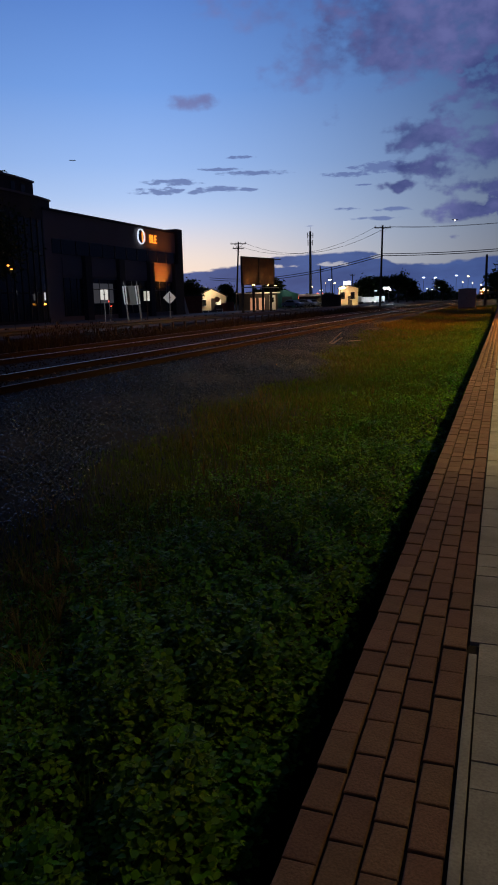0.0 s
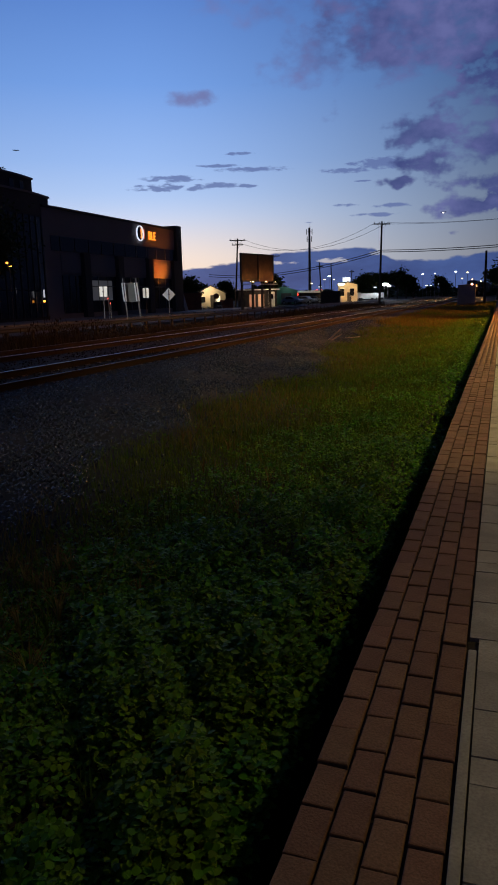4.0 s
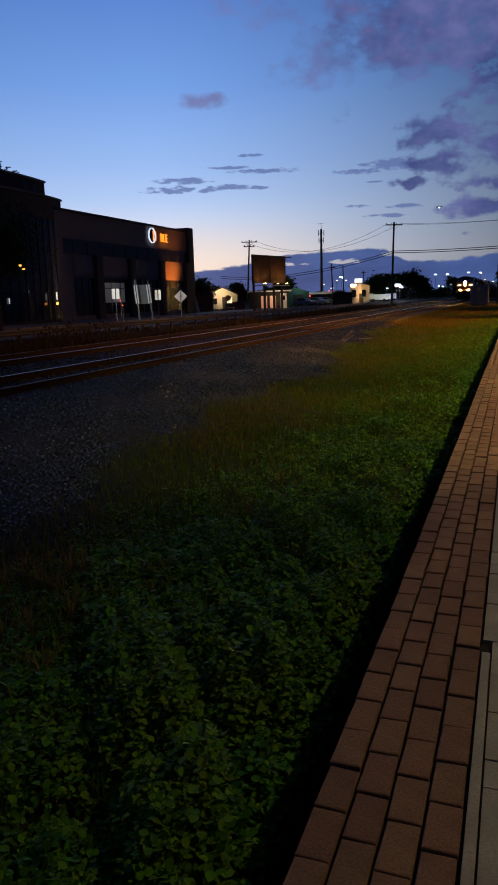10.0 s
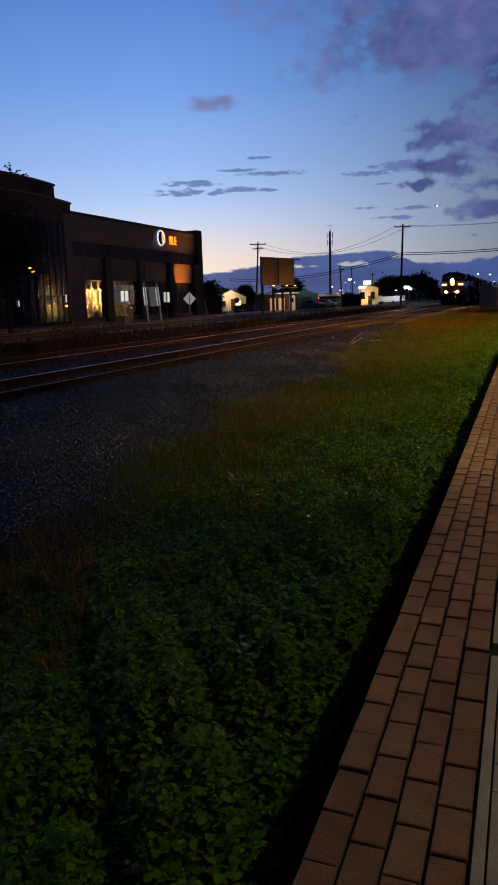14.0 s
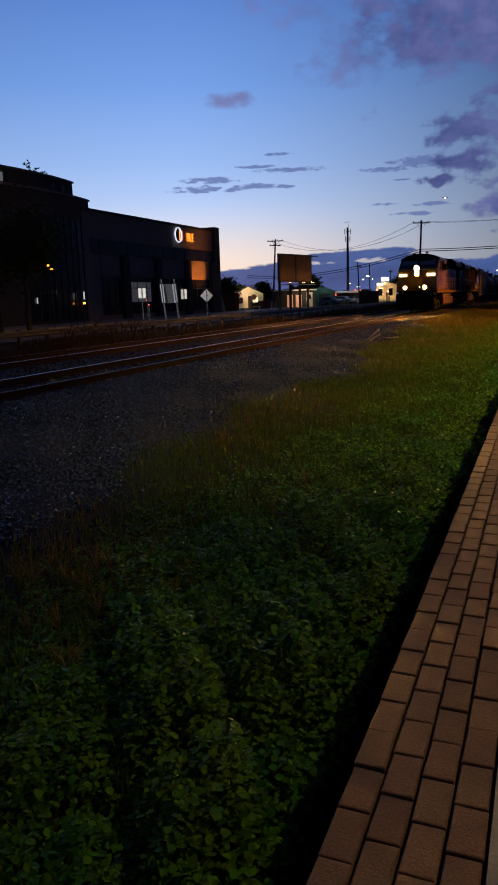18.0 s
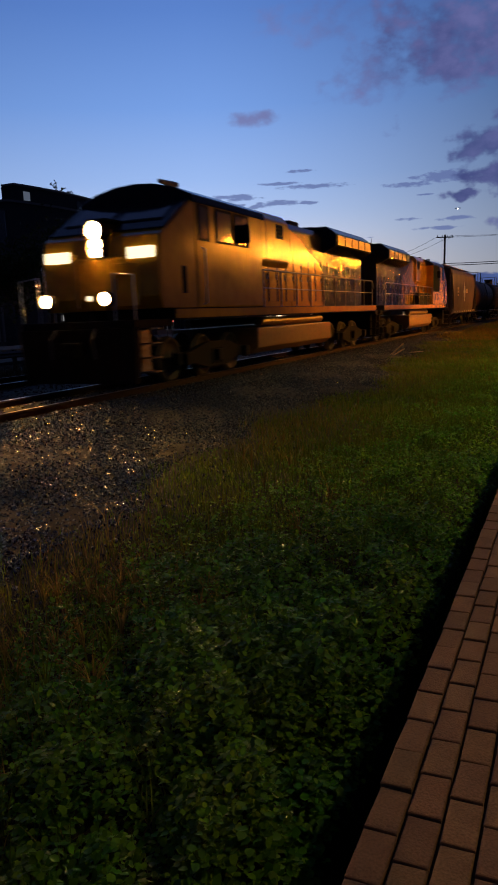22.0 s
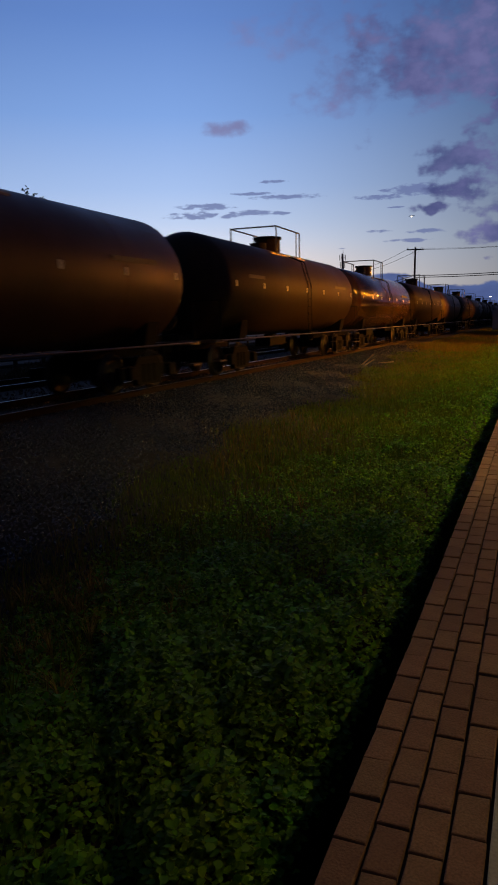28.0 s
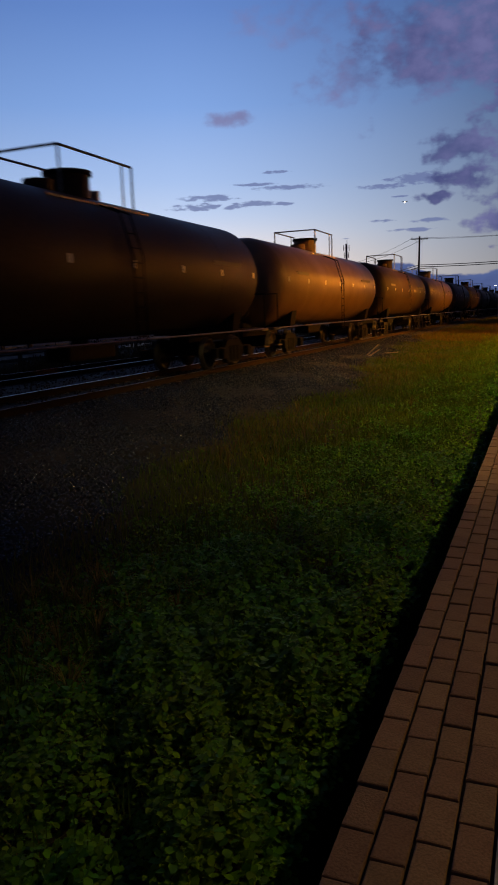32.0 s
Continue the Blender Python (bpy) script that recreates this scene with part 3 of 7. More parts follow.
def build_platform():
    slab = box(BRICK_X0 + 0.004, 6.0, -12, 140, -1.6, -0.024)
    base = obj("platform", slab, M_MORTAR)
    tagged(base, "low platform slab under brick and concrete paving", "platform", kind="structure")
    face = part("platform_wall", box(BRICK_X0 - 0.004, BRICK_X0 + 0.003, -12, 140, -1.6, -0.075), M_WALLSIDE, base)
    # concrete channel along the bricks
    part("edge_strip", box(-0.080, -0.045, -3, 3.1, -0.05, 0.0, 0.004), M_PAVER, base)
    return base


PLATFORM = build_platform()

STUFF_RNG = np.random.default_rng(5)


# ---- the two tracks ----
RAIL_PROFILE = [(-0.07, 0), (0.07, 0), (0.07, 0.012), (0.012, 0.03), (0.009, 0.12), (0.034, 0.135), (0.037, 0.164), (-0.037, 0.164), (-0.034, 0.135), (-0.009, 0.12), (-0.012, 0.03), (-0.07, 0.012)]


def bend(y):
    """Sideways bend at y past the straight stretch, fitted to the headlight in view."""
    q = min(max(y - 150.0, 0.0), 150.0)
    return 2.44e-4 * q * q + 0.0732 * max(y - 300.0, 0.0)


def curved(bm):
    for k in range(16):
        bmesh.ops.bisect_plane(bm, geom=bm.verts[:] + bm.edges[:] + bm.faces[:], plane_co=(0, 150 + 10 * k, 0), plane_no=(0, 1, 0))
    for v in bm.verts:
        v.co.x += bend(v.co.y)
    return bm


def build_track(x, name, label, n_ties, plates, shiny):
    tr = thing(name, (x, 0, 0), label, "railway track", "railway tracks")
    for sx in (-0.753, 0.753):
        prof = [(sx + a, RAIL_Z - 0.168 + b) for a, b in RAIL_PROFILE]
        rail = part("rail", curved(extrude(prof, -80, 620)), M_RAILSIDE, tr, "rusty steel rail")
        cap = [(sx - 0.022, RAIL_Z - 0.005), (sx + 0.022, RAIL_Z - 0.005), (sx + 0.019, RAIL_Z - 0.001), (sx + 0.010, RAIL_Z), (sx - 0.010, RAIL_Z), (sx - 0.019, RAIL_Z - 0.001)]
        part("rail_head", curved(extrude(cap, -80, 620)), M_RAILTOP if shiny(sx) else M_DULLTOP, rail, "polished running surface" if shiny(sx) else "dull running surface")
    rng = random.Random(7 + int(x))
    bm = bevelled(box(-1.3, 1.3, -0.11, 0.11, -0.24, RAIL_Z - 0.172), 0.012, 1)
    first = None
    for i in range(n_ties):
        m = pose(rng.uniform(-0.05, 0.05), 2.0 + i * 0.53, rng.uniform(-0.012, 0.0), 0, 0, rng.uniform(-1, 1))
        if first is None:
            first = part("tie", bm, M_TIE, tr)
            first.matrix_basis = m
        else:
            share(first, m)
    # the ties further along, out of reach
    far = bmesh.new()
    verts, faces = [], []
    for i in range(n_ties, 520):
        y = 2.0 + i * 0.53
        k = len(verts)
        for zz in (-0.2, RAIL_Z - 0.172):
            b = bend(y)
            verts += [(b - 1.3, y - 0.11, zz), (b + 1.3, y - 0.11, zz), (b + 1.3, y + 0.11, zz), (b - 1.3, y + 0.11, zz)]
        faces += [(k + 4, k + 5, k + 6, k + 7), (k, k + 1, k + 5, k + 4), (k + 1, k + 2, k + 6, k + 5), (k + 3, k, k + 4, k + 7)]
    far.free()
    o = raw("ties", np.array(verts), np.array(faces), M_TIE, tr)
    tagged(o, "dark timber ties", kind="stuff")
    if plates:
        pb = box(-0.18, 0.18, -0.09, 0.09, 0, 0.018, 0.004)
        for sx in (-0.13, 0.13):
            for sy in (-0.06, 0.06):
                pb = box(sx - 0.02, sx + 0.02, sy - 0.015, sy + 0.015, 0.018, 0.045, bm=pb)
        first = None
        for i in range(plates):
            for sx in (-0.753, 0.753):
                m = pose(sx, 2.0 + i * 0.53, RAIL_Z - 0.178)
                if first is None:
                    first = part("tie_plate", pb, M_STEEL, tr, "worn steel tie plate with spikes")
                    first.matrix_basis = m
                else:
                    share(first, m)
    return tr


build_track(TC, "near_track", "railway track of shiny worn rails on dark timber ties", 110, 75, lambda sx: sx < 0)
build_track(TC2, "far_track", "second railway track with rusty rails in brown ballast", 100, 0, lambda sx: sx > 0)


# ---- ballast, grass and weeds ----
def stones(name, n, xr, yr, size, mat, label, sink=0.3, dens=None):
    rng = STUFF_RNG
    base = np.array([[0, 0, 1], [0.9, 0, 0.1], [0.3, 0.85, 0], [-0.75, 0.55, -0.1], [-0.7, -0.6, 0.1], [0.35, -0.9, 0.05], [0, 0, -0.8]], float)
    tri = np.array([[0, 1, 2], [0, 2, 3], [0, 3, 4], [0, 4, 5], [0, 5, 1], [6, 2, 1], [6, 3, 2], [6, 4, 3], [6, 5, 4], [6, 1, 5]])
    x = rng.uniform(*xr, n)
    y = yr[0] + (yr[1] - yr[0]) * rng.uniform(0, 1, n) ** 1.7
    if dens is not None:
        keep = rng.uniform(0, 1, n) < dens(x, y)
        x, y = x[keep], y[keep]
    n = len(x)
    s = rng.uniform(size[0], size[1], n)
    sh = base[None] * (1 + rng.uniform(-0.28, 0.28, (n, 7, 3))) * s[:, None, None] * rng.uniform(0.6, 1.2, (n, 1, 3))
    a, b = rng.uniform(0, 6.28, n), rng.uniform(-1.2, 1.2, n)
    ca, sa, cb, sb = np.cos(a), np.sin(a), np.cos(b), np.sin(b)
    R = np.stack([np.stack([ca, -sa * cb, sa * sb], -1), np.stack([sa, ca * cb, -ca * sb], -1), np.stack([0 * a, sb, cb], -1)], 1)
    v = np.einsum("nij,nkj->nki", R, sh)
    z = ground_z(x, y) + s * rng.uniform(-sink, 0.6, n)
    v += np.stack([x, y, z], -1)[:, None]
    f = tri[None] + 7 * np.arange(n)[:, None, None]
    ob = raw(name, v.reshape(-1, 3), f.reshape(-1, 3), mat)
    return tagged(ob, label, "ballast", kind="stuff")


def verge_edge(y):
    """Where the weeds give way to the ballast."""
    base = np.interp(y, [2.5, 5.5, 7, 13, 18, 31, 55, 110], [-3.5, -4.3, -5.1, -5.0, -4.9, -6.4, -7.2, -7.4])
    return base - 0.3 * np.sin(y * 0.55 + 0.6) - 0.2 * np.sin(y * 1.7)


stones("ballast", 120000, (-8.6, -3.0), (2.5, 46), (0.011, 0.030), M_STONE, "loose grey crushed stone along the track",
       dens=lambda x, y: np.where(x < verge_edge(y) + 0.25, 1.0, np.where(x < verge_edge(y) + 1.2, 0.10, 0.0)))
stones("track_ballast", 30000, (-16.2, -7.7), (5, 60), (0.018, 0.045), M_RUSTSTONE, "rust-stained crushed stone between the rails", sink=1.4)


def blades(name, n, place, height, width, mat, label, lean=0.5, segs=2, category="grass"):
    """Bent grass blades: place gives x and y, height the length of each."""
    rng = STUFF_RNG
    x, y = place(n, rng)
    n = len(x)
    h = height(x, y, rng)
    w = width * rng.uniform(0.6, 1.3, n)
    a = rng.uniform(0, 6.28, n)
    ln = rng.uniform(0.15, 1, n) * lean
    z = ground_z(x, y) - 0.02
    dx, dy = np.cos(a), np.sin(a)
    px, py = -dy, dx
    rows = []
    for k in range(segs + 1):
        t = k / segs
        o = h * ln * t * t
        zz = z + h * (t - 0.35 * ln * t * t)
        ww = w * (1 - t) ** 0.7 if k < segs else w * 0.05
        rows.append(np.stack([x + dx * o - px * ww, y + dy * o - py * ww, zz], -1))
        rows.append(np.stack([x + dx * o + px * ww, y + dy * o + py * ww, zz], -1))
    v = np.stack(rows, 1)
    q = np.array([[2 * k, 2 * k + 1, 2 * k + 3, 2 * k + 2] for k in range(segs)])
    f = q[None] + (2 * segs + 2) * np.arange(n)[:, None, None]
    ob = raw(name, v.reshape(-1, 3), f.reshape(-1, 4), mat)
    return tagged(ob, label, category, kind="stuff")


def clumped(n, rng, x0, y0, y1, power, keep):
    y = y0 + (y1 - y0) * rng.uniform(0, 1, n) ** power
    e = verge_edge(y)
    x = e + (x0 - e) * rng.uniform(0, 1, n)
    k = rng.uniform(0, 1, n) < keep(x, y) * np.clip((x - e) / 0.8, 0.15, 1)
    return x[k], y[k]


def tall(x, y):
    """How rank the weeds stand: most along the platform."""
    return np.clip((x + 4.2) / 3.2, 0.12, 1.0) * np.clip((-0.60 - x) / 0.4, 0.35, 1.0)


def leafy_part(x, y):
    """Where broad-leaved weeds crowd the grass out: near, along the platform."""
    return np.clip((x + 3.4) / 1.4, 0, 1) * np.clip((9.0 - y) / 4.0, 0, 1)


def patch(x, y, s, k):
    return 0.5 + 0.5 * wobble(x, y, s, k)


blades("grass", 95000, lambda n, r: clumped(n, r, -0.84, 1.2, 30, 1.5, lambda x, y: (0.35 + 0.65 * patch(x, y, 1.1, 2)) * (1 - 0.85 * leafy_part(x, y))),
       lambda x, y, r: (0.10 + 0.24 * tall(x, y)) * r.uniform(0.5, 1.2, len(x)), 0.005, M_GRASS, "rank green grass on the verge")
blades("far_grass", 110000, lambda n, r: clumped(n, r, -0.84, 9, 120, 1.3, lambda x, y: np.clip((y - 9) / 24, 0.04, 1.0)),
       lambda x, y, r: (0.10 + 0.16 * tall(x, y)) * r.uniform(0.5, 1.3, len(x)), 0.016, M_GRASS, "green verge grass along the tracks", 1.0)
blades("dry_grass", 42000, lambda n, r: clumped(n, r, -1.2, 1.4, 60, 1.3, lambda x, y: np.clip((-0.9 - x) / 3.0, 0.03, 1) * np.clip(patch(x, y, 0.9, 4) * 2.4 - 0.7, 0.03, 1)),
       lambda x, y, r: r.uniform(0.10, 0.30, len(x)), 0.0045, M_STRAW, "dry straw-coloured grass at the ballast's edge", 1.0, 3)


def leaves(name, n, x_in, y_rng, power, size, mat, label, hi, keep):
    """A low canopy of small cupped leaves, in sprays of three."""
    rng = STUFF_RNG
    x, y = clumped(n, rng, x_in, y_rng[0], y_rng[1], power, keep)
    n = len(x)
    hump = 0.72 + 0.40 * wobble(x, y, 3.1, 5) + 0.32 * wobble(x, y, 8.5, 1) + 0.16 * wobble(x, y, 17.0, 3)
    top = np.maximum(ground_z(x, y), -0.42) + hi * tall(x, y) * hump
    z = top - rng.uniform(0, 1, n) ** 2 * hi * 0.7 * tall(x, y)
    cx = np.repeat(x, 3) + rng.normal(0, 0.012, 3 * n)
    cy = np.repeat(y, 3) + rng.normal(0, 0.012, 3 * n)
    cz = np.repeat(z, 3) + rng.normal(0, 0.006, 3 * n)
    s = np.repeat(rng.uniform(size[0], size[1], n), 3)
    a = np.repeat(rng.uniform(0, 6.28, n), 3) + np.tile([0, 2.1, 4.2], n) + rng.normal(0, 0.25, 3 * n)
    tilt = rng.normal(0.05, 0.5, 3 * n)
    d = np.stack([np.cos(a) * np.cos(tilt), np.sin(a) * np.cos(tilt), np.sin(tilt)], -1)
    p = np.stack([-np.sin(a), np.cos(a), rng.normal(0, 0.35, 3 * n)], -1)
    c = np.stack([cx, cy, cz], -1)
    up = np.array([0, 0, 1.0])
    S = s[:, None]
    ring = ((0.28, 0.36, 0.08), (0.68, 0.38, 0.06), (1.0, 0.06, -0.12), (0.68, -0.38, 0.06), (0.28, -0.36, 0.08))
    v = np.stack([c] + [c + d * S * a + p * S * b + up * S * h for a, b, h in ring] + [c + d * S * 0.5 - up * S * 0.03], 1)
    m = len(c)
    f = np.array([[k, (k + 1) % 6, 6] for k in range(6)])[None] + 7 * np.arange(m)[:, None, None]
    ob = raw(name, v.reshape(-1, 3), f.reshape(-1, 3), mat)
    ob.data.polygons.foreach_set("use_smooth", np.ones(len(ob.data.polygons), bool))
    return tagged(ob, label, "weeds", kind="stuff")


leaves("clover", 60000, -0.76, (1.0, 12), 1.4, (0.017, 0.042), M_LEAF, "dense clover and leafy weeds beside the platform", 0.36,
       lambda x, y: np.clip((x + 3.6) / 2.2, 0.0, 1) * (0.4 + 0.6 * patch(x, y, 1.6, 3)) * np.clip((11.0 - y) / 5.0, 0.15, 1))
leaves("mugwort", 30000, -0.78, (1.0, 9), 1.2, (0.02, 0.050), M_LEAF2, "blue-green leafy weeds beside the platform", 0.40,
       lambda x, y: np.clip((x + 3.2) / 1.6, 0.0, 1) * np.clip(1.5 * patch(x, y, 1.3, 8) - 0.35, 0, 1))
leaves("low_weeds", 36000, -0.70, (8, 62), 1.3, (0.025, 0.06), M_LEAF, "low green weeds on the verge", 0.26,
       lambda x, y: np.clip((x + 3.4) / 2.0, 0.03, 1))

blades("grass_behind", 9000, lambda n, r: (r.uniform(-4.2, -0.86, n), r.uniform(-5.0, 1.3, n)),
       lambda x, y, r: (0.10 + 0.24 * tall(x, y)) * r.uniform(0.5, 1.2, len(x)), 0.005, M_GRASS, "rank green grass on the verge")
leaves("clover_behind", 9000, -0.72, (-5.0, 1.1), 1.0, (0.025, 0.05), M_LEAF, "dense clover and leafy weeds beside the platform", 0.36,
       lambda x, y: np.clip((x + 3.6) / 2.2, 0.0, 1))


blades("far_dry_grass", 30000, lambda n, r: (r.uniform(-7.0, -1.0, n), 42 + 75 * r.uniform(0, 1, n)),
       lambda x, y, r: r.uniform(0.12, 0.32, len(x)) * np.clip(patch(x, y, 0.25, 3) * 1.6, 0.4, 1.2), 0.014, M_STRAW, "dry orange grass along the far verge", 0.7)


def grass_tuft(where, n, h, spread, mat, label, seed, heads=False):
    """A clump of long arched blades that stands out of the weeds."""
    rng = random.Random(seed)
    bm = bmesh.new()
    for _ in range(n):
        a, l, hh = rng.uniform(0, 6.28), rng.uniform(0.15, 1.0) * spread, h * rng.uniform(0.6, 1.1)
        d, p = Vector((math.cos(a), math.sin(a), 0)), Vector((-math.sin(a), math.cos(a), 0))
        prev = None
        for k in range(5):
            t = k / 4
            c = d * (l * t * t) + Vector((0, 0, hh * (t - 0.3 * t * t)))
            w = 0.007 * (1 - t) + 0.0006
            cur = (bm.verts.new(c - p * w), bm.verts.new(c + p * w))
            if prev:
                bm.faces.new((prev[0], prev[1], cur[1], cur[0]))
            prev = cur
        if heads and rng.random() < 0.6:
            # a drooping seed head of short spikelets
            for k in range(7):
                q = c + Vector((rng.uniform(-0.014, 0.014), rng.uniform(-0.014, 0.014), -0.012 * k))
                s = Vector((rng.uniform(-1, 1), rng.uniform(-1, 1), 0.6)).normalized() * 0.016
                bm.faces.new((bm.verts.new(q), bm.verts.new(q + s * 0.5 + p * 0.005), bm.verts.new(q + s), bm.verts.new(q + s * 0.5 - p * 0.005)))
    ob = obj("grass_tuft", bm, mat)
    ob.location = where
    return tagged(ob, label, "grass", "grass tufts on the verge")


def build_tufts():
    rng = random.Random(11)
    for i in range(46):
        y = 1.8 + 20 * rng.random() ** 1.6
        green = rng.random() < 0.45
        x = rng.uniform(-2.4, -0.8) if green else rng.uniform(-4.4, -1.8)
        z = float(ground_z(np.array(x), np.array(y)))
        if green:
            grass_tuft((x, y, z), 9, rng.uniform(0.38, 0.55), 0.16, M_GRASS, "long green grass blades rising from the weeds", i)
        else:
            grass_tuft((x, y, z), 14, rng.uniform(0.3, 0.5), 0.16, M_STRAW, "tuft of dry straw-coloured grass", i)
    # a stand of dry tufts with seed heads before the ballast
    for i in range(26):
        x, y = rng.uniform(-3.3, -2.0), rng.uniform(2.7, 4.4)
        z = float(ground_z(np.array(x), np.array(y)))
        grass_tuft((x, y, z), 16, rng.uniform(0.26, 0.42), 0.2, M_STRAW, "tuft of dry orange grass with seed heads", 100 + i, True)
    for x, y in ((-0.98, 5.2), (-1.02, 4.4), (-1.35, 5.0), (-0.95, 6.3)):
        z = float(ground_z(np.array(x), np.array(y)))
        grass_tuft((x, y, z), 12, rng.uniform(0.5, 0.62), 0.2, M_GRASS, "long green grass blades rising from the weeds", int(y * 10))


build_tufts()


def build_verge_scrap():
    """Scrap left beside the ballast: a bent bracket and a strip of steel."""
    a = thing("steel_bracket", (-6.40, 28.05, -0.20), "bent steel bracket with two bare arms leaning in the ballast", "scrap metal")
    bars = ((0.0, 0.0, 0.48, 0.10, 0.44), (0.12, 0.02, 0.50, 0.14, 0.24))
    for x0, y0, x1, y1, z1 in bars:
        arm = part("arm", rod((x0, y0, 0.0), (x1, y1, z1), 0.026, 8), M_BARESTEEL, a, "bare worn steel arm")
        part("bolt", rod((x1, y1 - 0.04, z1), (x1, y1 + 0.04, z1), 0.02, 6), M_STEEL, arm)
    part("foot_plate", box(-0.12, 0.22, -0.08, 0.10, -0.03, 0.02, 0.006), M_STEEL, a, "rusty foot plate")
    b = obj("steel_strip", box(-0.32, 0.32, -0.03, 0.03, 0, 0.03, 0.006), M_BARESTEEL)
    b.matrix_basis = pose(-5.85, 30.2, -0.22, 0, -3, 12)
    tagged(b, "flat strip of steel lying in the grass", "scrap metal")


build_verge_scrap()


# ---- rolling stock ----
def wheel_mesh(r=0.46):
    bm = bmesh.new()
    prof = [(0.0, r + 0.025), (0.03, r + 0.025), (0.035, r), (0.13, r - 0.01), (0.13, r - 0.06), (0.09, r - 0.09), (0.075, 0.16), (0.11, 0.12), (0.11, 0.0)]
    n = 20
    rings = []
    for x, rr in prof:
        if rr == 0:
            rings.append([bm.verts.new((x, 0, 0))])
        else:
            rings.append([bm.verts.new((x, rr * math.cos(6.28319 * i / n), rr * math.sin(6.28319 * i / n))) for i in range(n)])
    for a, b in zip(rings, rings[1:]):
        for i in range(n):
            j = (i + 1) % n
            if len(b) == 1:
                bm.faces.new((a[i], a[j], b[0]))
            else:
                bm.faces.new((a[i], a[j], b[j], b[i]))
    bm.faces.new(rings[0][::-1])
    return bm


def truck(parent, y, axles, base, r, name="truck", side_x=1.12):
    """A bogie: two side frames, their springs, and the wheels."""
    t = part(name, box(-0.9, 0.9, y - 0.22, y + 0.22, 0.35, 0.75, 0.04), M_BLACK, parent, "black running gear")
    half = base / 2
    prof = [(-half - 0.35, r - 0.12), (-half - 0.35, r + 0.14), (-half + 0.28, r + 0.16), (-0.45, r + 0.34), (0.45, r + 0.34), (half - 0.28, r + 0.16), (half + 0.35, r + 0.14), (half + 0.35, r - 0.12),
            (half - 0.3, r - 0.1), (0.5, r - 0.28), (-0.5, r - 0.28), (-half + 0.3, r - 0.1)]
    made = None
    for sx in (-1, 1):
        sf = extrude([(y + a, b) for a, b in prof], sx * side_x - 0.07, sx * side_x + 0.07, "x")
        part("side_frame", sf, M_BLACK, t)
        sp = None
        for dy in (-0.24, 0.0, 0.24):
            sp = rod((sx * (side_x + 0.02), y + dy, r - 0.22), (sx * (side_x + 0.02), y + dy, r + 0.18), 0.085, 10, bm=sp)
        part("spring", sp, M_BLACK, t)
        for i in range(axles):
            wy = y - half + base * i / (axles - 1)
            if made is None:
                made = part("wheel", wheel_mesh(r), M_TIRE, t, "steel wheel", True)
                made.matrix_basis = pose(sx * 0.70, wy, r)
            else:
                share(made, pose(sx * 0.70, wy, r, 0, 0, 0 if sx > 0 else 180))
            part("axle_box", box(sx * (side_x + 0.06), sx * (side_x + 0.2), wy - 0.14, wy + 0.14, r - 0.14, r + 0.14, 0.03), M_BLACK, t)
    return t


def coupler(parent, y, way):
    bm = box(-0.1, 0.1, min(y, y + 0.55 * way), max(y, y + 0.55 * way), 0.76, 0.98, 0.02)
    bm = box(-0.17, 0.17, min(y + 0.5 * way, y + 0.82 * way), max(y + 0.5 * way, y + 0.82 * way), 0.72, 1.04, 0.04, bm)
    return part("coupler", bm, M_BLACK, parent)


def shroud(x, y0, y1, z, r, inner):
    """A short open tube round a lamp."""
    bm = bmesh.new()
    n = 18
    rings = []
    for y, rr in ((y1, r), (y0, r), (y0, inner), (y1, inner)):
        rings.append([bm.verts.new((x + rr * math.cos(6.28319 * i / n), y, z + rr * math.sin(6.28319 * i / n))) for i in range(n)])
    for a, b in zip(rings, rings[1:]):
        for i in range(n):
            bm.faces.new((a[i], a[(i + 1) % n], b[(i + 1) % n], b[i]))
    return bm


def slab_yz(points, x0, x1):
    return extrude(points, x0, x1, "x")


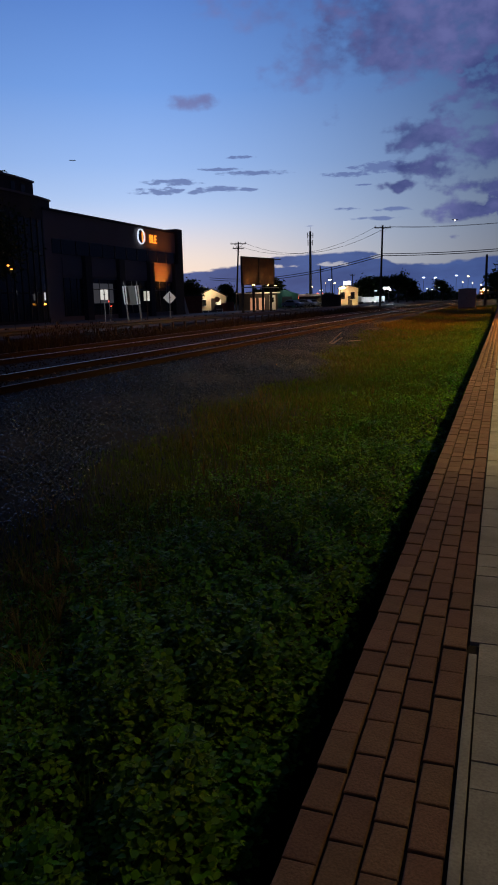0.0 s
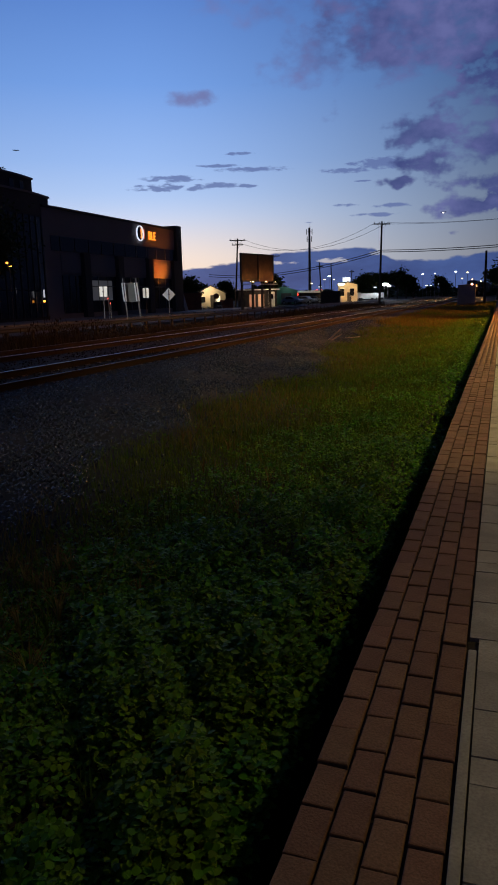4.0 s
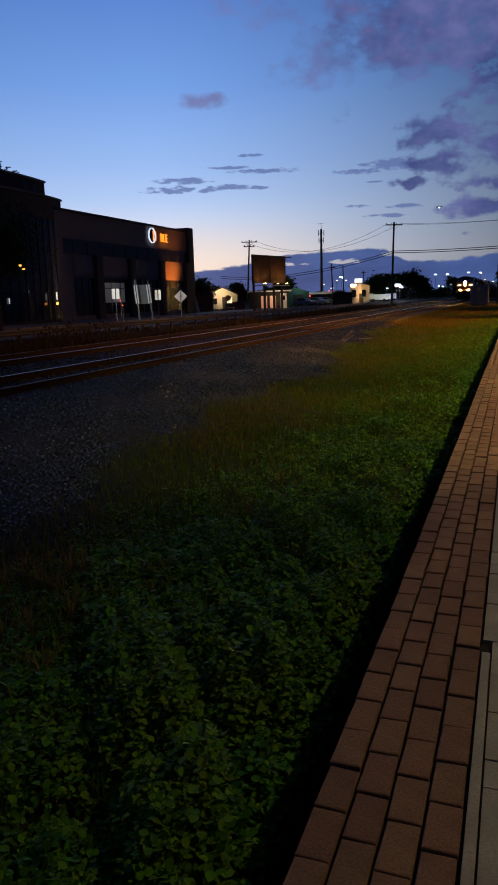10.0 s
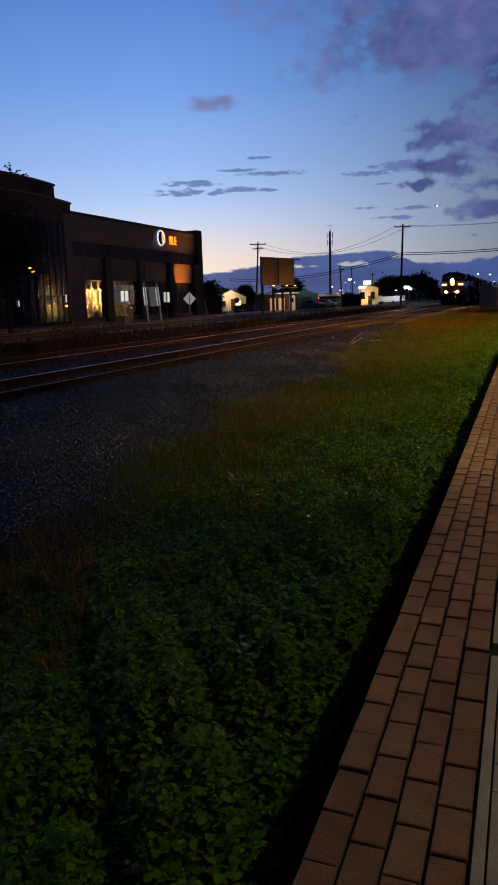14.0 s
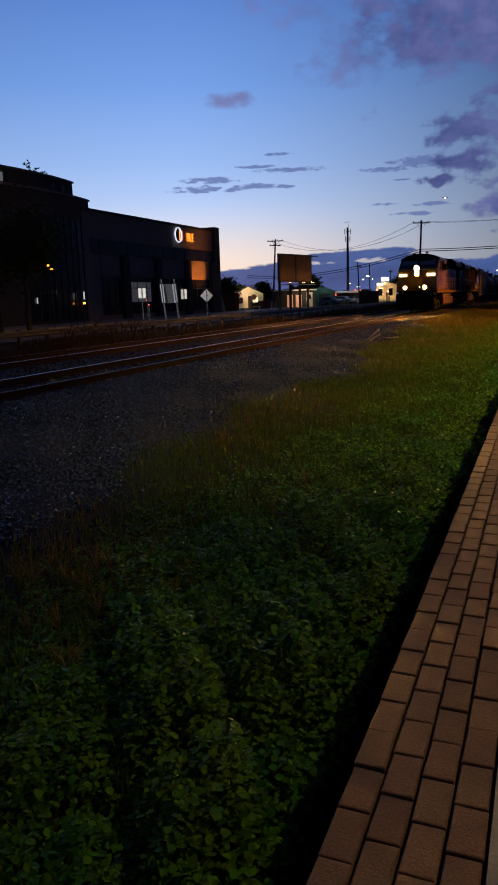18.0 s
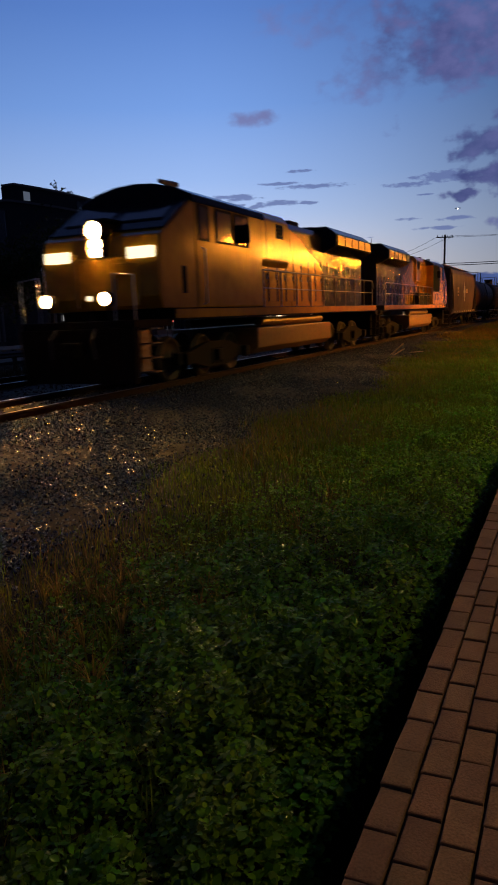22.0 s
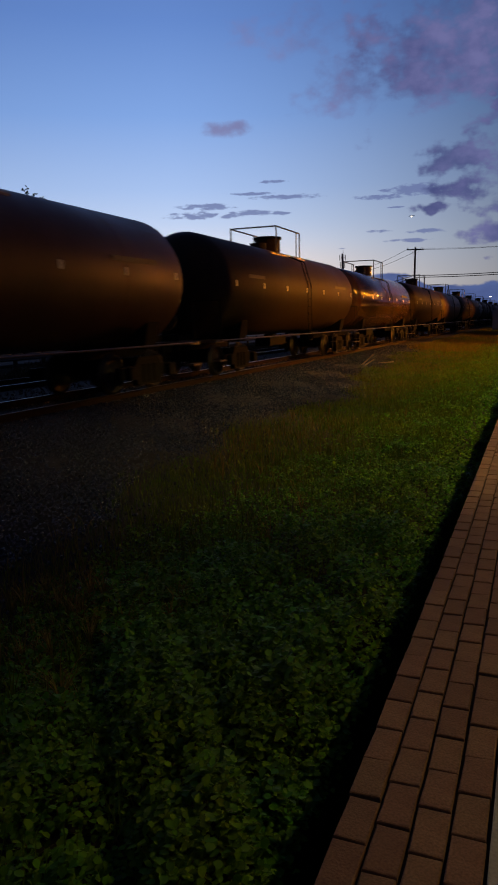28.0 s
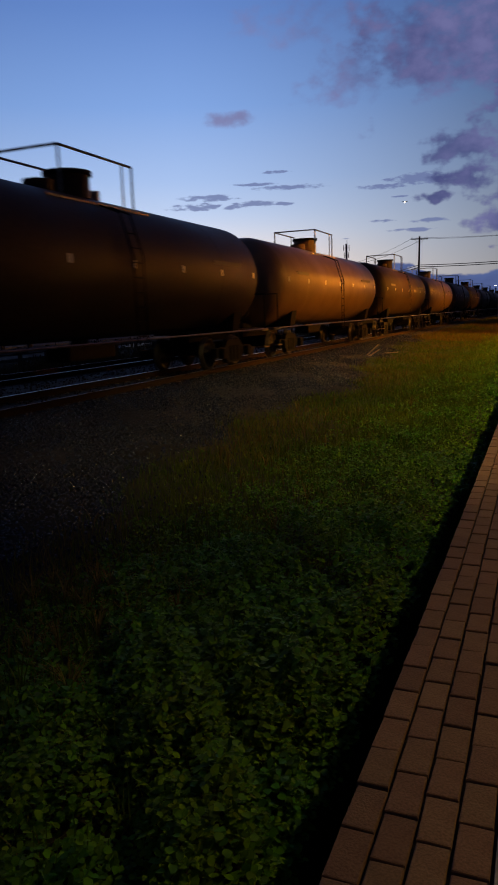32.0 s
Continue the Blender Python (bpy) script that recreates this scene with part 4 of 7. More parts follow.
def locomotive(lit, label):
    """A wide-cab diesel engine; y runs back from its nose, z up from the rails."""
    L = thing("locomotive", (0, 0, 0), label, "locomotive", "engines of the train")
    # deck, pilot and steps
    part("deck", box(-1.5, 1.5, 0.55, 18.5, 1.42, 1.68, 0.03), M_BLACK, L)
    part("sill_stripe", box(1.502, 1.515, 0.6, 18.45, 1.46, 1.66), M_YELLOW, L, "yellow side sill")
    part("sill_stripe", box(-1.515, -1.502, 0.6, 18.45, 1.46, 1.66), M_YELLOW, L, "yellow side sill")
    for y0, y1 in ((-0.95, 0.55), (18.5, 19.0)):
        part("end_platform", box(-1.45, 1.45, y0, y1, 1.3, 1.46, 0.02), M_BLACK, L)
    plow = extrude([(-1.4, 0.18), (1.4, 0.18), (1.45, 0.95), (1.45, 1.3), (-1.45, 1.3), (-1.45, 0.95)], -1.0, -0.86)
    part("snow_plow", plow, M_BLACK, L, "black steel snow plow")
    part("rear_pilot", extrude([(-1.35, 0.3), (1.35, 0.3), (1.4, 1.3), (-1.4, 1.3)], 18.9, 19.0), M_BLACK, L)
    coupler(L, -0.5, -1)
    coupler(L, 19.0, 1)
    for sx in (-1, 1):
        for y in (-0.45, 18.55):
            st = None
            for k in range(4):
                st = box(sx * 1.2, sx * 1.5, y, y + 0.4, 0.35 + 0.3 * k, 0.38 + 0.3 * k, 0, st)
            st = box(sx * 1.19, sx * 1.21, y, y + 0.4, 0.35, 1.4, 0, st)
            part("step_well", st, M_STEEL if y < 1 else M_BLACK, L, "worn steel steps")
    # nose and cab in one side profile: an upright nose, then the front slopes back to the roof
    low = [(0.10, 1.68), (0.0, 1.95), (0.0, 2.75), (0.02, 2.80), (1.7, 2.80), (1.7, 1.68)]
    part("nose", bevelled(slab_yz(low, -1.50, 1.50), 0.015, 1), M_YELLOW, L, "yellow wide nose")
    top = [(0.02, 2.804), (0.10, 3.22), (0.35, 3.36), (1.7, 4.15), (1.7, 2.804)]
    for x0, x1 in ((-1.5, -0.235), (0.235, 1.5)):
        part("nose_top", bevelled(slab_yz(top, x0, x1), 0.02, 2), M_YELLOW, L, "yellow upper nose beside the headlight")
    part("nose_back", slab_yz([(0.76, 2.804), (0.76, 3.59), (1.7, 4.14), (1.7, 2.804)], -0.235, 0.235), M_NAVY, L)
    for sx in (-1, 1):
        side = [(0.12, 1.74), (0.07, 1.98), (0.07, 2.75), (0.16, 3.18), (0.38, 3.32), (1.64, 4.05), (1.64, 1.74)]
        part("nose_side", slab_yz(side, *sorted((sx * 1.5, sx * 1.508))), M_YELLOW, L, "yellow nose side")
    door = part("nose_door", box(0.35, 1.0, -0.03, 0.012, 1.75, 2.66, 0.015), M_YELLOW, L)
    part("door_handle", rod((0.44, -0.05, 2.1), (0.44, -0.05, 2.35), 0.015), M_STEEL, door)
    part("cab", bevelled(slab_yz([(1.65, 1.68), (1.65, 4.12), (5.6, 4.15), (5.6, 1.68)], -1.52, 1.52), 0.04, 2), M_YELLOW, L, "yellow cab body")
    arc = [(-1.55, 4.02), (-1.5, 4.2), (-1.05, 4.4), (-0.5, 4.52), (0, 4.55), (0.5, 4.52), (1.05, 4.4), (1.5, 4.2), (1.55, 4.02)]
    part("cab_roof", bevelled(extrude(arc, 1.55, 5.8), 0.02, 1), M_NAVY, L, "dark curved cab roof")
    # the dark sloping front above the nose, with its two panes
    for x0, x1 in ((-1.47, -0.24), (0.24, 1.47)):
        part("front_slope", slab_yz([(0.33, 3.355), (0.30, 3.38), (1.62, 4.17), (1.66, 4.14)], x0, x1), M_NAVY, L, "dark blue sloping front")
    part("front_slope", slab_yz([(0.80, 3.625), (0.78, 3.66), (1.62, 4.17), (1.66, 4.14)], -0.24, 0.24), M_NAVY, L, "dark blue sloping front")
    for x0, x1 in ((-1.25, -0.15), (0.15, 1.25)):
        w = part("windshield", slab_yz([(0.70, 3.60), (0.68, 3.63), (1.42, 4.07), (1.45, 4.04)], x0, x1), M_GLASS, L, "dark windshield")
        part("window_frame", slab_yz([(0.62, 3.555), (0.60, 3.58), (0.68, 3.63), (0.70, 3.60)], x0 - 0.03, x1 + 0.03), M_BLACK, w)
    if not lit:
        part("dark_panel", box(-1.535, -1.524, 3.3, 5.58, 2.45, 4.10), M_MATTDARK, L, "large dark blue panel on the cab side")
        part("battery_box", box(-1.42, -1.02, 6.2, 9.4, 1.69, 2.35, 0.03), M_BLACK, L, "black battery box on the walkway")
        for y in (3.7, 4.5):
            part("cab_vent", box(-1.53, -1.5, y, y + 0.32, 1.95, 2.3, 0.01), M_BLACK, L, "small dark vent")
    for sx in (-1, 1):
        for y0, y1 in ((1.85, 2.3), (2.75, 3.6), (3.8, 4.6)) if lit else ((1.55, 2.2), (5.4, 5.41)):
            a, b = sorted((sx * 1.512, sx * 1.535))
            w = part("cab_window", box(a, b, y0, y1, 3.25, 3.95), M_GLASS, L, "dark cab side window")
            f = None
            for q in ((y0 - 0.05, y0, 3.2, 4.0), (y1, y1 + 0.05, 3.2, 4.0)):
                f = box(a - 0.004, b + 0.008, *q, 0, f)
            for z in (3.2, 3.95):
                f = box(a - 0.004, b + 0.008, y0, y1, z, z + 0.05, 0, f)
            part("window_frame", f, M_BLACK, w)
        a, b = sorted((sx * 1.49, sx * 1.56))
        part("side_vent", box(*sorted((sx * 1.49, sx * 1.512)), 0.95, 1.18, 2.0, 2.6, 0.005), M_BLACK, L, "dark grab recess")
        part("grab_rail", tube([(sx * 1.53, 1.95, 1.75), (sx * 1.60, 1.95, 1.8), (sx * 1.60, 1.95, 3.0), (sx * 1.53, 1.95, 3.05)], 0.018), M_SILVER, L)
        part("mirror", box(sx * 1.54, sx * 1.74, 4.22, 4.28, 3.3, 3.75, 0.01), M_BLACK, L)
        part("number_board", box(sx * 1.08 - 0.33, sx * 1.08 + 0.33, -0.05, 0.05, 2.74, 2.98, 0.03),
             G_NUMBER if lit else M_GLASS, L, "glowing white number board" if lit else "dark number board")
        can = part("ditch_light", shroud(sx * 0.74, -0.98, -0.76, 1.90, 0.15, 0.13), M_BLACK, L)
        part("lens", rod((sx * 0.74, -0.92, 1.90), (sx * 0.74, -0.90, 1.90), 0.128, 16), G_DITCH if lit else M_GLASS, can, "bright warm lamp" if lit else "")
        part("jumper_cable", tube([(sx * 0.5, -1.0, 1.3), (sx * 0.52, -1.18, 1.1), (sx * 0.55, -1.12, 0.7)], 0.03), M_RUBBER, L)
        part("can_back", rod((sx * 0.74, -0.80, 1.90), (sx * 0.74, -0.76, 1.90), 0.149, 16), M_BLACK, can)
        part("ditch_light_post", rod((sx * 0.74, -0.82, 1.44), (sx * 0.74, -0.82, 1.78), 0.03, 8), M_BLACK, can)
        hr = tube([(sx * 1.42, -0.9, 1.4), (sx * 1.42, -0.9, 2.35), (sx * 0.95, -0.9, 2.4), (sx * 0.95, -0.9, 1.45)], 0.02)
        part("front_handrail", hr, M_SILVER, L)
    # two lamps in a niche: a wide one above, a slotted long-range one below
    hl = part("headlight", box(-0.26, 0.26, -0.03, 0.77, 3.575, 3.62, 0.01, box(-0.234, 0.234, 0.64, 0.755, 2.81, 3.57)), M_BLACK, L, "black headlight housing")
    # hidden slot box and off-centre emitter are made up, to cut the beam's spread
    can = box(-0.19, 0.19, -0.06, 0.64, 3.031, 3.17, bm=box(-0.19, 0.19, -0.06, 0.64, 2.82, 2.969))
    can = box(0.151, 0.19, -0.06, 0.64, 2.969, 3.031, bm=box(-0.19, -0.151, -0.06, 0.64, 2.969, 3.031, bm=can))
    part("reflector_box", can, M_BLACK, hl)
    part("shroud", shroud(0, -0.14, -0.06, 3.0, 0.20, 0.19), M_BLACK, hl)
    part("bulb", box(-0.149, -0.09, 0.58, 0.60, 2.971, 3.029), G_BEAM if lit else M_GLASS, hl)
    for z0, z1 in ((2.83, 2.966), (3.034, 3.17)):
        part("lens", box(-0.13, 0.13, -0.078, -0.066, z0, z1, 0.004), G_HEAD if lit else M_GLASS, hl, "dazzling warm headlight" if lit else "")
    part("shroud", shroud(0, -0.15, 0.06, 3.37, 0.205, 0.19), M_BLACK, hl)
    part("lamp_can", rod((0, -0.035, 3.37), (0, 0.64, 3.37), 0.195, 18), M_BLACK, hl)
    part("lens", rod((0, -0.07, 3.37), (0, -0.04, 3.37), 0.186, 18), G_HEAD if lit else M_GLASS, hl, "dazzling warm headlight" if lit else "")
    part("nose_lamp", rod((0.36, -0.95, 1.92), (0.36, -0.90, 1.92), 0.055, 12), G_NUMBER if lit else M_GLASS, L)
    post = part("nose_grab", rod((-0.55, -0.09, 1.75), (-0.55, -0.09, 2.9), 0.035, 8), M_YELLOW, L, "yellow grab post on the nose")
    part("chain", tube([(-0.55, -0.09, 2.85), (-0.38, -0.1, 2.72), (-0.2, -0.08, 2.76)], 0.012), M_YELLOW, post)
    part("nose_lamp_stem", rod((0.36, -0.88, 1.44), (0.36, -0.88, 1.95), 0.02, 6), M_BLACK, L)
    part("horn", tube([(0.35, 2.6, 4.5), (0.35, 2.6, 4.68)], 0.03, bm=rod((0.35, 2.2, 4.68), (0.35, 3.0, 4.68), 0.05, 8, 0.09)), M_STEEL, L)
    for y, x in ((2.1, -0.6), (3.8, 0.2), (4.6, -0.5)):
        part("antenna", box(x - 0.12, x + 0.12, y, y + 0.3, 4.46, 4.62, 0.02), M_BLACK, L)
    # long hood
    sec = [(-1.0, 1.68), (-1.0, 4.12), (-0.82, 4.34), (0.82, 4.34), (1.0, 4.12), (1.0, 1.68)]
    part("hood_front", extrude(sec, 5.6, 9.2), M_YELLOW if lit else M_DIMYELLOW, L, "yellow front part of the hood")
    part("hood_rear", extrude(sec, 9.2, 17.9), M_NAVY, L, "dark blue engine hood")
    # the yellow tapers back along the hood's foot
    for sx in (-1, 1):
        tap = extrude([(9.2, 1.7), (9.2, 4.1), (10.2, 3.9), (11.0, 3.5), (11.8, 3.3), (12.6, 2.85), (12.6, 1.7)], sx * 1.002, sx * 1.010, "x")
        part("paint_band", tap, M_YELLOW if lit else M_DIMYELLOW, L, "yellow band along the hood")
    part("equipment_box", bevelled(extrude([(-1.005, 2.85), (-1.11, 3.05), (-1.11, 4.22), (-0.9, 4.46), (0.9, 4.46), (1.11, 4.22), (1.11, 3.05), (1.005, 2.85)], 5.62, 8.8), 0.03, 1), M_YELLOW if lit else M_DIMYELLOW, L)
    part("exhaust_stack", box(-0.5, 0.5, 10.6, 11.5, 4.3, 4.6, 0.05), M_BLACK, L)
    for y in (9.2, 9.9, 11.9):
        part("roof_hatch", box(-0.55, 0.55, y, y + 0.55, 4.34, 4.44, 0.03), M_NAVY, L)
    rng = random.Random(4)
    for sx in (-1, 1):
        y = 5.75
        while y < 17.4:
            w = 0.74
            a, b = sorted((sx * 0.985, sx * 1.012))
            d = part("hood_door", box(a + 0.02 * (sx > 0), b - 0.02 * (sx < 0), y, y + w - 0.05, 1.85, 3.0 if y > 9 else 3.35, 0.012), (M_YELLOW if lit else M_DIMYELLOW) if y < 12.0 else M_NAVY, L)
            part("latch", box(*sorted((sx * 1.012, sx * 1.04)), y + w - 0.16, y + w - 0.11, 2.5, 2.66), M_STEEL, d)
            # raised dark strip laid over the joint between two doors
            if y > 6.4:
                part("door_slot", box(*sorted((sx * 1.0, sx * 1.016)), y - 0.055, y + 0.055, 1.85, 3.0 + 0.3 * rng.random()), M_BLACK, L, "dark strip over the joint of the hood doors")
            y += w
        # air intakes high on the hood
        a, b = sorted((sx * 1.10, sx * 1.12))
        grille = part("air_grille", box(a, b, 7.7, 8.3, 3.72, 4.14, 0.006), M_BLACK, L, "small dark air intake")
        for k in range(4):
            part("slat", box(*sorted((sx * 1.115, sx * 1.128)), 7.72, 8.28, 3.76 + 0.1 * k, 3.79 + 0.1 * k), M_MATTDARK, grille)
        part("side_seam", box(*sorted((sx * 1.10, sx * 1.114)), 6.9, 6.93, 3.1, 4.2), M_MATTDARK, L, "dark panel seam")
    rad = extrude([(-0.95, 3.55), (-1.52, 3.82), (-1.52, 4.24), (-1.15, 4.52), (1.15, 4.52), (1.52, 4.24), (1.52, 3.82), (0.95, 3.55)], 12.6, 17.6)
    part("radiator_wing", bevelled(rad, 0.02, 1), M_NAVY, L, "overhanging radiator wings")
    for sx in (-1, 1):
        a, b = sorted((sx * 1.522, sx * 1.535))
        part("radiator_screen", box(a, b, 12.75, 17.45, 3.87, 4.20), M_GRILLE, L, "pale dusty radiator screen")
        for k in range(5):
            part("screen_rib", box(*sorted((sx * 1.535, sx * 1.55)), 12.75 + 0.94 * k, 12.80 + 0.94 * k, 3.85, 4.22), M_NAVY, L)
    for k in range(3):
        part("roof_fan", rod((0, 13.6 + 1.5 * k, 4.52), (0, 13.6 + 1.5 * k, 4.6), 0.6, 20), M_BLACK, L)
    # rear end of the hood
    part("rear_door", box(-0.3, 0.3, 17.9, 17.93, 1.8, 3.4, 0.01), M_NAVY, L)
    part("rear_headlight", box(-0.3, 0.3, 17.9, 18.05, 3.5, 3.75, 0.03), M_BLACK, L)
    # handrails along the walkway
    for sx in (-1, 1):
        posts = [5.75 + 1.36 * k for k in range(10)]
        first = None
        for y in posts:
            if first is None:
                first = part("stanchion", rod((sx * 1.46, 0, 1.66), (sx * 1.46, 0, 2.72), 0.022, 6), M_STEEL, L, "bare metal handrail post")
                first.matrix_basis = pose(0, y, 0)
            else:
                share(first, pose(0, y, 0))
        part("handrail", tube([(sx * 1.46, 5.6, 2.4), (sx * 1.46, 5.75, 2.7), (sx * 1.46, 18.0, 2.7), (sx * 1.46, 18.3, 2.4)], 0.022), M_STEEL, L, "bare metal handrail")
        part("mid_rail", rod((sx * 1.46, 5.75, 2.2), (sx * 1.46, 18.0, 2.2), 0.014, 6), M_STEEL, L)
    tank = extrude([(-1.38, 0.55), (-1.38, 1.12), (1.38, 1.12), (1.38, 0.55), (1.15, 0.38), (-1.15, 0.38)], 5.4, 12.2)
    part("fuel_tank", bevelled(tank, 0.04, 2), M_GRILLE, L, "dusty brown fuel tank")
    for sx in (-1, 1):
        part("air_reservoir", rod((sx * 1.15, 6.0, 1.26), (sx * 1.15, 11.6, 1.26), 0.13, 12), M_GRILLE, L, "dusty brown air reservoir")
    truck(L, 3.1, 3, 3.3, 0.52, side_x=1.15)
    truck(L, 15.6, 3, 3.3, 0.52, side_x=1.15)
    return L


def hopper_car():
    """A covered hopper: curved sides, sloping ends, roof hatches and outlet bays. y runs back from its end."""
    H = thing("hopper_car", (0, 0, 0), "grey covered hopper car with a pale diamond mark and reflective tape", "freight car", "cars of the train")
    n = 14
    bm = bmesh.new()
    sect = []
    for z, w in ((1.20, 1.45), (1.6, 1.50), (2.4, 1.55), (3.2, 1.55), (3.85, 1.50), (4.15, 1.38)):
        sect.append((w, z))
    # the ends lean inwards towards the floor
    def y_front(z):
        k = max(0.0, (3.6 - z) / 2.4)
        return 0.3 + 1.5 * min(1, k) ** 0.7
    rings = []
    for w, z in sect:
        yf, yb = y_front(z), 14.2 - y_front(z)
        rings.append([bm.verts.new(p) for p in ((-w, yf, z), (w, yf, z), (w, yb, z), (-w, yb, z))])
    for a, b in zip(rings, rings[1:]):
        for i in range(4):
            bm.faces.new((a[i], a[(i + 1) % 4], b[(i + 1) % 4], b[i]))
    bm.faces.new(rings[0][::-1])
    bm.faces.new(rings[-1])
    part("body", bm, M_HOPPER, H, "smooth grey curved side sheets")
    part("roof", bevelled(extrude([(-1.45, 4.08), (-1.2, 4.26), (-0.5, 4.4), (0.5, 4.4), (1.2, 4.26), (1.45, 4.08)], 0.25, 13.95), 0.02, 1), M_HOPPER, H)
    for x in (-0.8, 0.8):
        part("running_board", box(x - 0.22, x + 0.22, -0.1, 14.3, 4.42, 4.46), M_STEEL, H, "grating walkway")
    for k in range(6):
        h = part("roof_hatch", rod((0, 1.6 + 2.2 * k, 4.38), (0, 1.6 + 2.2 * k, 4.55), 0.42, 16), M_HOPPER, H)
        part("hatch_bar", box(-0.5, 0.5, 1.57 + 2.2 * k, 1.63 + 2.2 * k, 4.55, 4.58), M_STEEL, h)
    for sx in (-1, 1):
        a, b = sorted((sx * 1.42, sx * 1.53))
        part("side_sill", box(a, b, 0.2, 14.0, 1.0, 1.22, 0.02), M_HOPPER, H)
        for i in range(9):
            part("reflector", box(*sorted((sx * 1.531, sx * 1.537)), 1.9 + 1.28 * i, 2.12 + 1.28 * i, 1.06, 1.16), M_REFLECT, H, "pale reflective tape")
        # pale diamond, and lettering blocks in plain bars
        xx = sorted((sx * 1.565, sx * 1.572))
        part("diamond_mark", extrude([(6.3, 2.62), (6.85, 3.40), (7.4, 2.62), (6.85, 1.84)], xx[0], xx[1], "x"), M_REFLECT, H, "tall pale yellow diamond")
        for y0, y1, z0, z1 in ((7.75, 8.22, 2.52, 2.86), (8.3, 8.8, 2.52, 2.86), (3.0, 3.8, 2.72, 2.92), (3.0, 3.8, 2.5, 2.66), (3.1, 3.7, 2.28, 2.4)):
            part("lettering_bar", box(*xx, y0, y1, z0, z1), M_YELLOWMARK, H, "plain bar of stencilled lettering")
        for y in (0.35, 13.85):
            lad = None
            for k in range(9):
                lad = rod((sx * 1.56, y - 0.2, 1.3 + 0.33 * k), (sx * 1.56, y + 0.2, 1.3 + 0.33 * k), 0.014, 6, bm=lad)
            for dy in (-0.2, 0.2):
                lad = rod((sx * 1.56, y + dy, 1.1), (sx * 1.56, y + dy, 4.2), 0.018, 6, bm=lad)
            part("ladder", lad, M_STEEL, H)
        for y in (0.05, 14.15):
            part("corner_post", box(*sorted((sx * 1.36, sx * 1.5)), y - 0.08, y + 0.08, 1.0, 4.2, 0.01), M_HOPPER, H)
    for y0, y1 in ((-0.1, 0.4), (13.8, 14.3)):
        part("end_sill", box(-1.45, 1.45, y0, y1, 0.95, 1.2, 0.02), M_BLACK, H)
    for y in (3.9, 7.1, 10.3):
        bay = bmesh.new()
        vs = [bay.verts.new(p) for p in ((-1.3, y - 1.3, 1.22), (1.3, y - 1.3, 1.22), (1.3, y + 1.3, 1.22), (-1.3, y + 1.3, 1.22), (-0.35, y - 0.35, 0.45), (0.35, y - 0.35, 0.45), (0.35, y + 0.35, 0.45), (-0.35, y + 0.35, 0.45))]
        for q in ((0, 1, 5, 4), (1, 2, 6, 5), (2, 3, 7, 6), (3, 0, 4, 7), (7, 6, 5, 4)):
            bay.faces.new([vs[i] for i in q])
        part("outlet_bay", bay, M_HOPPER, H)
    coupler(H, -0.05, -1)
    coupler(H, 14.25, 1)
    truck(H, 1.9, 2, 1.78, 0.44)
    truck(H, 12.3, 2, 1.78, 0.44)
    return H


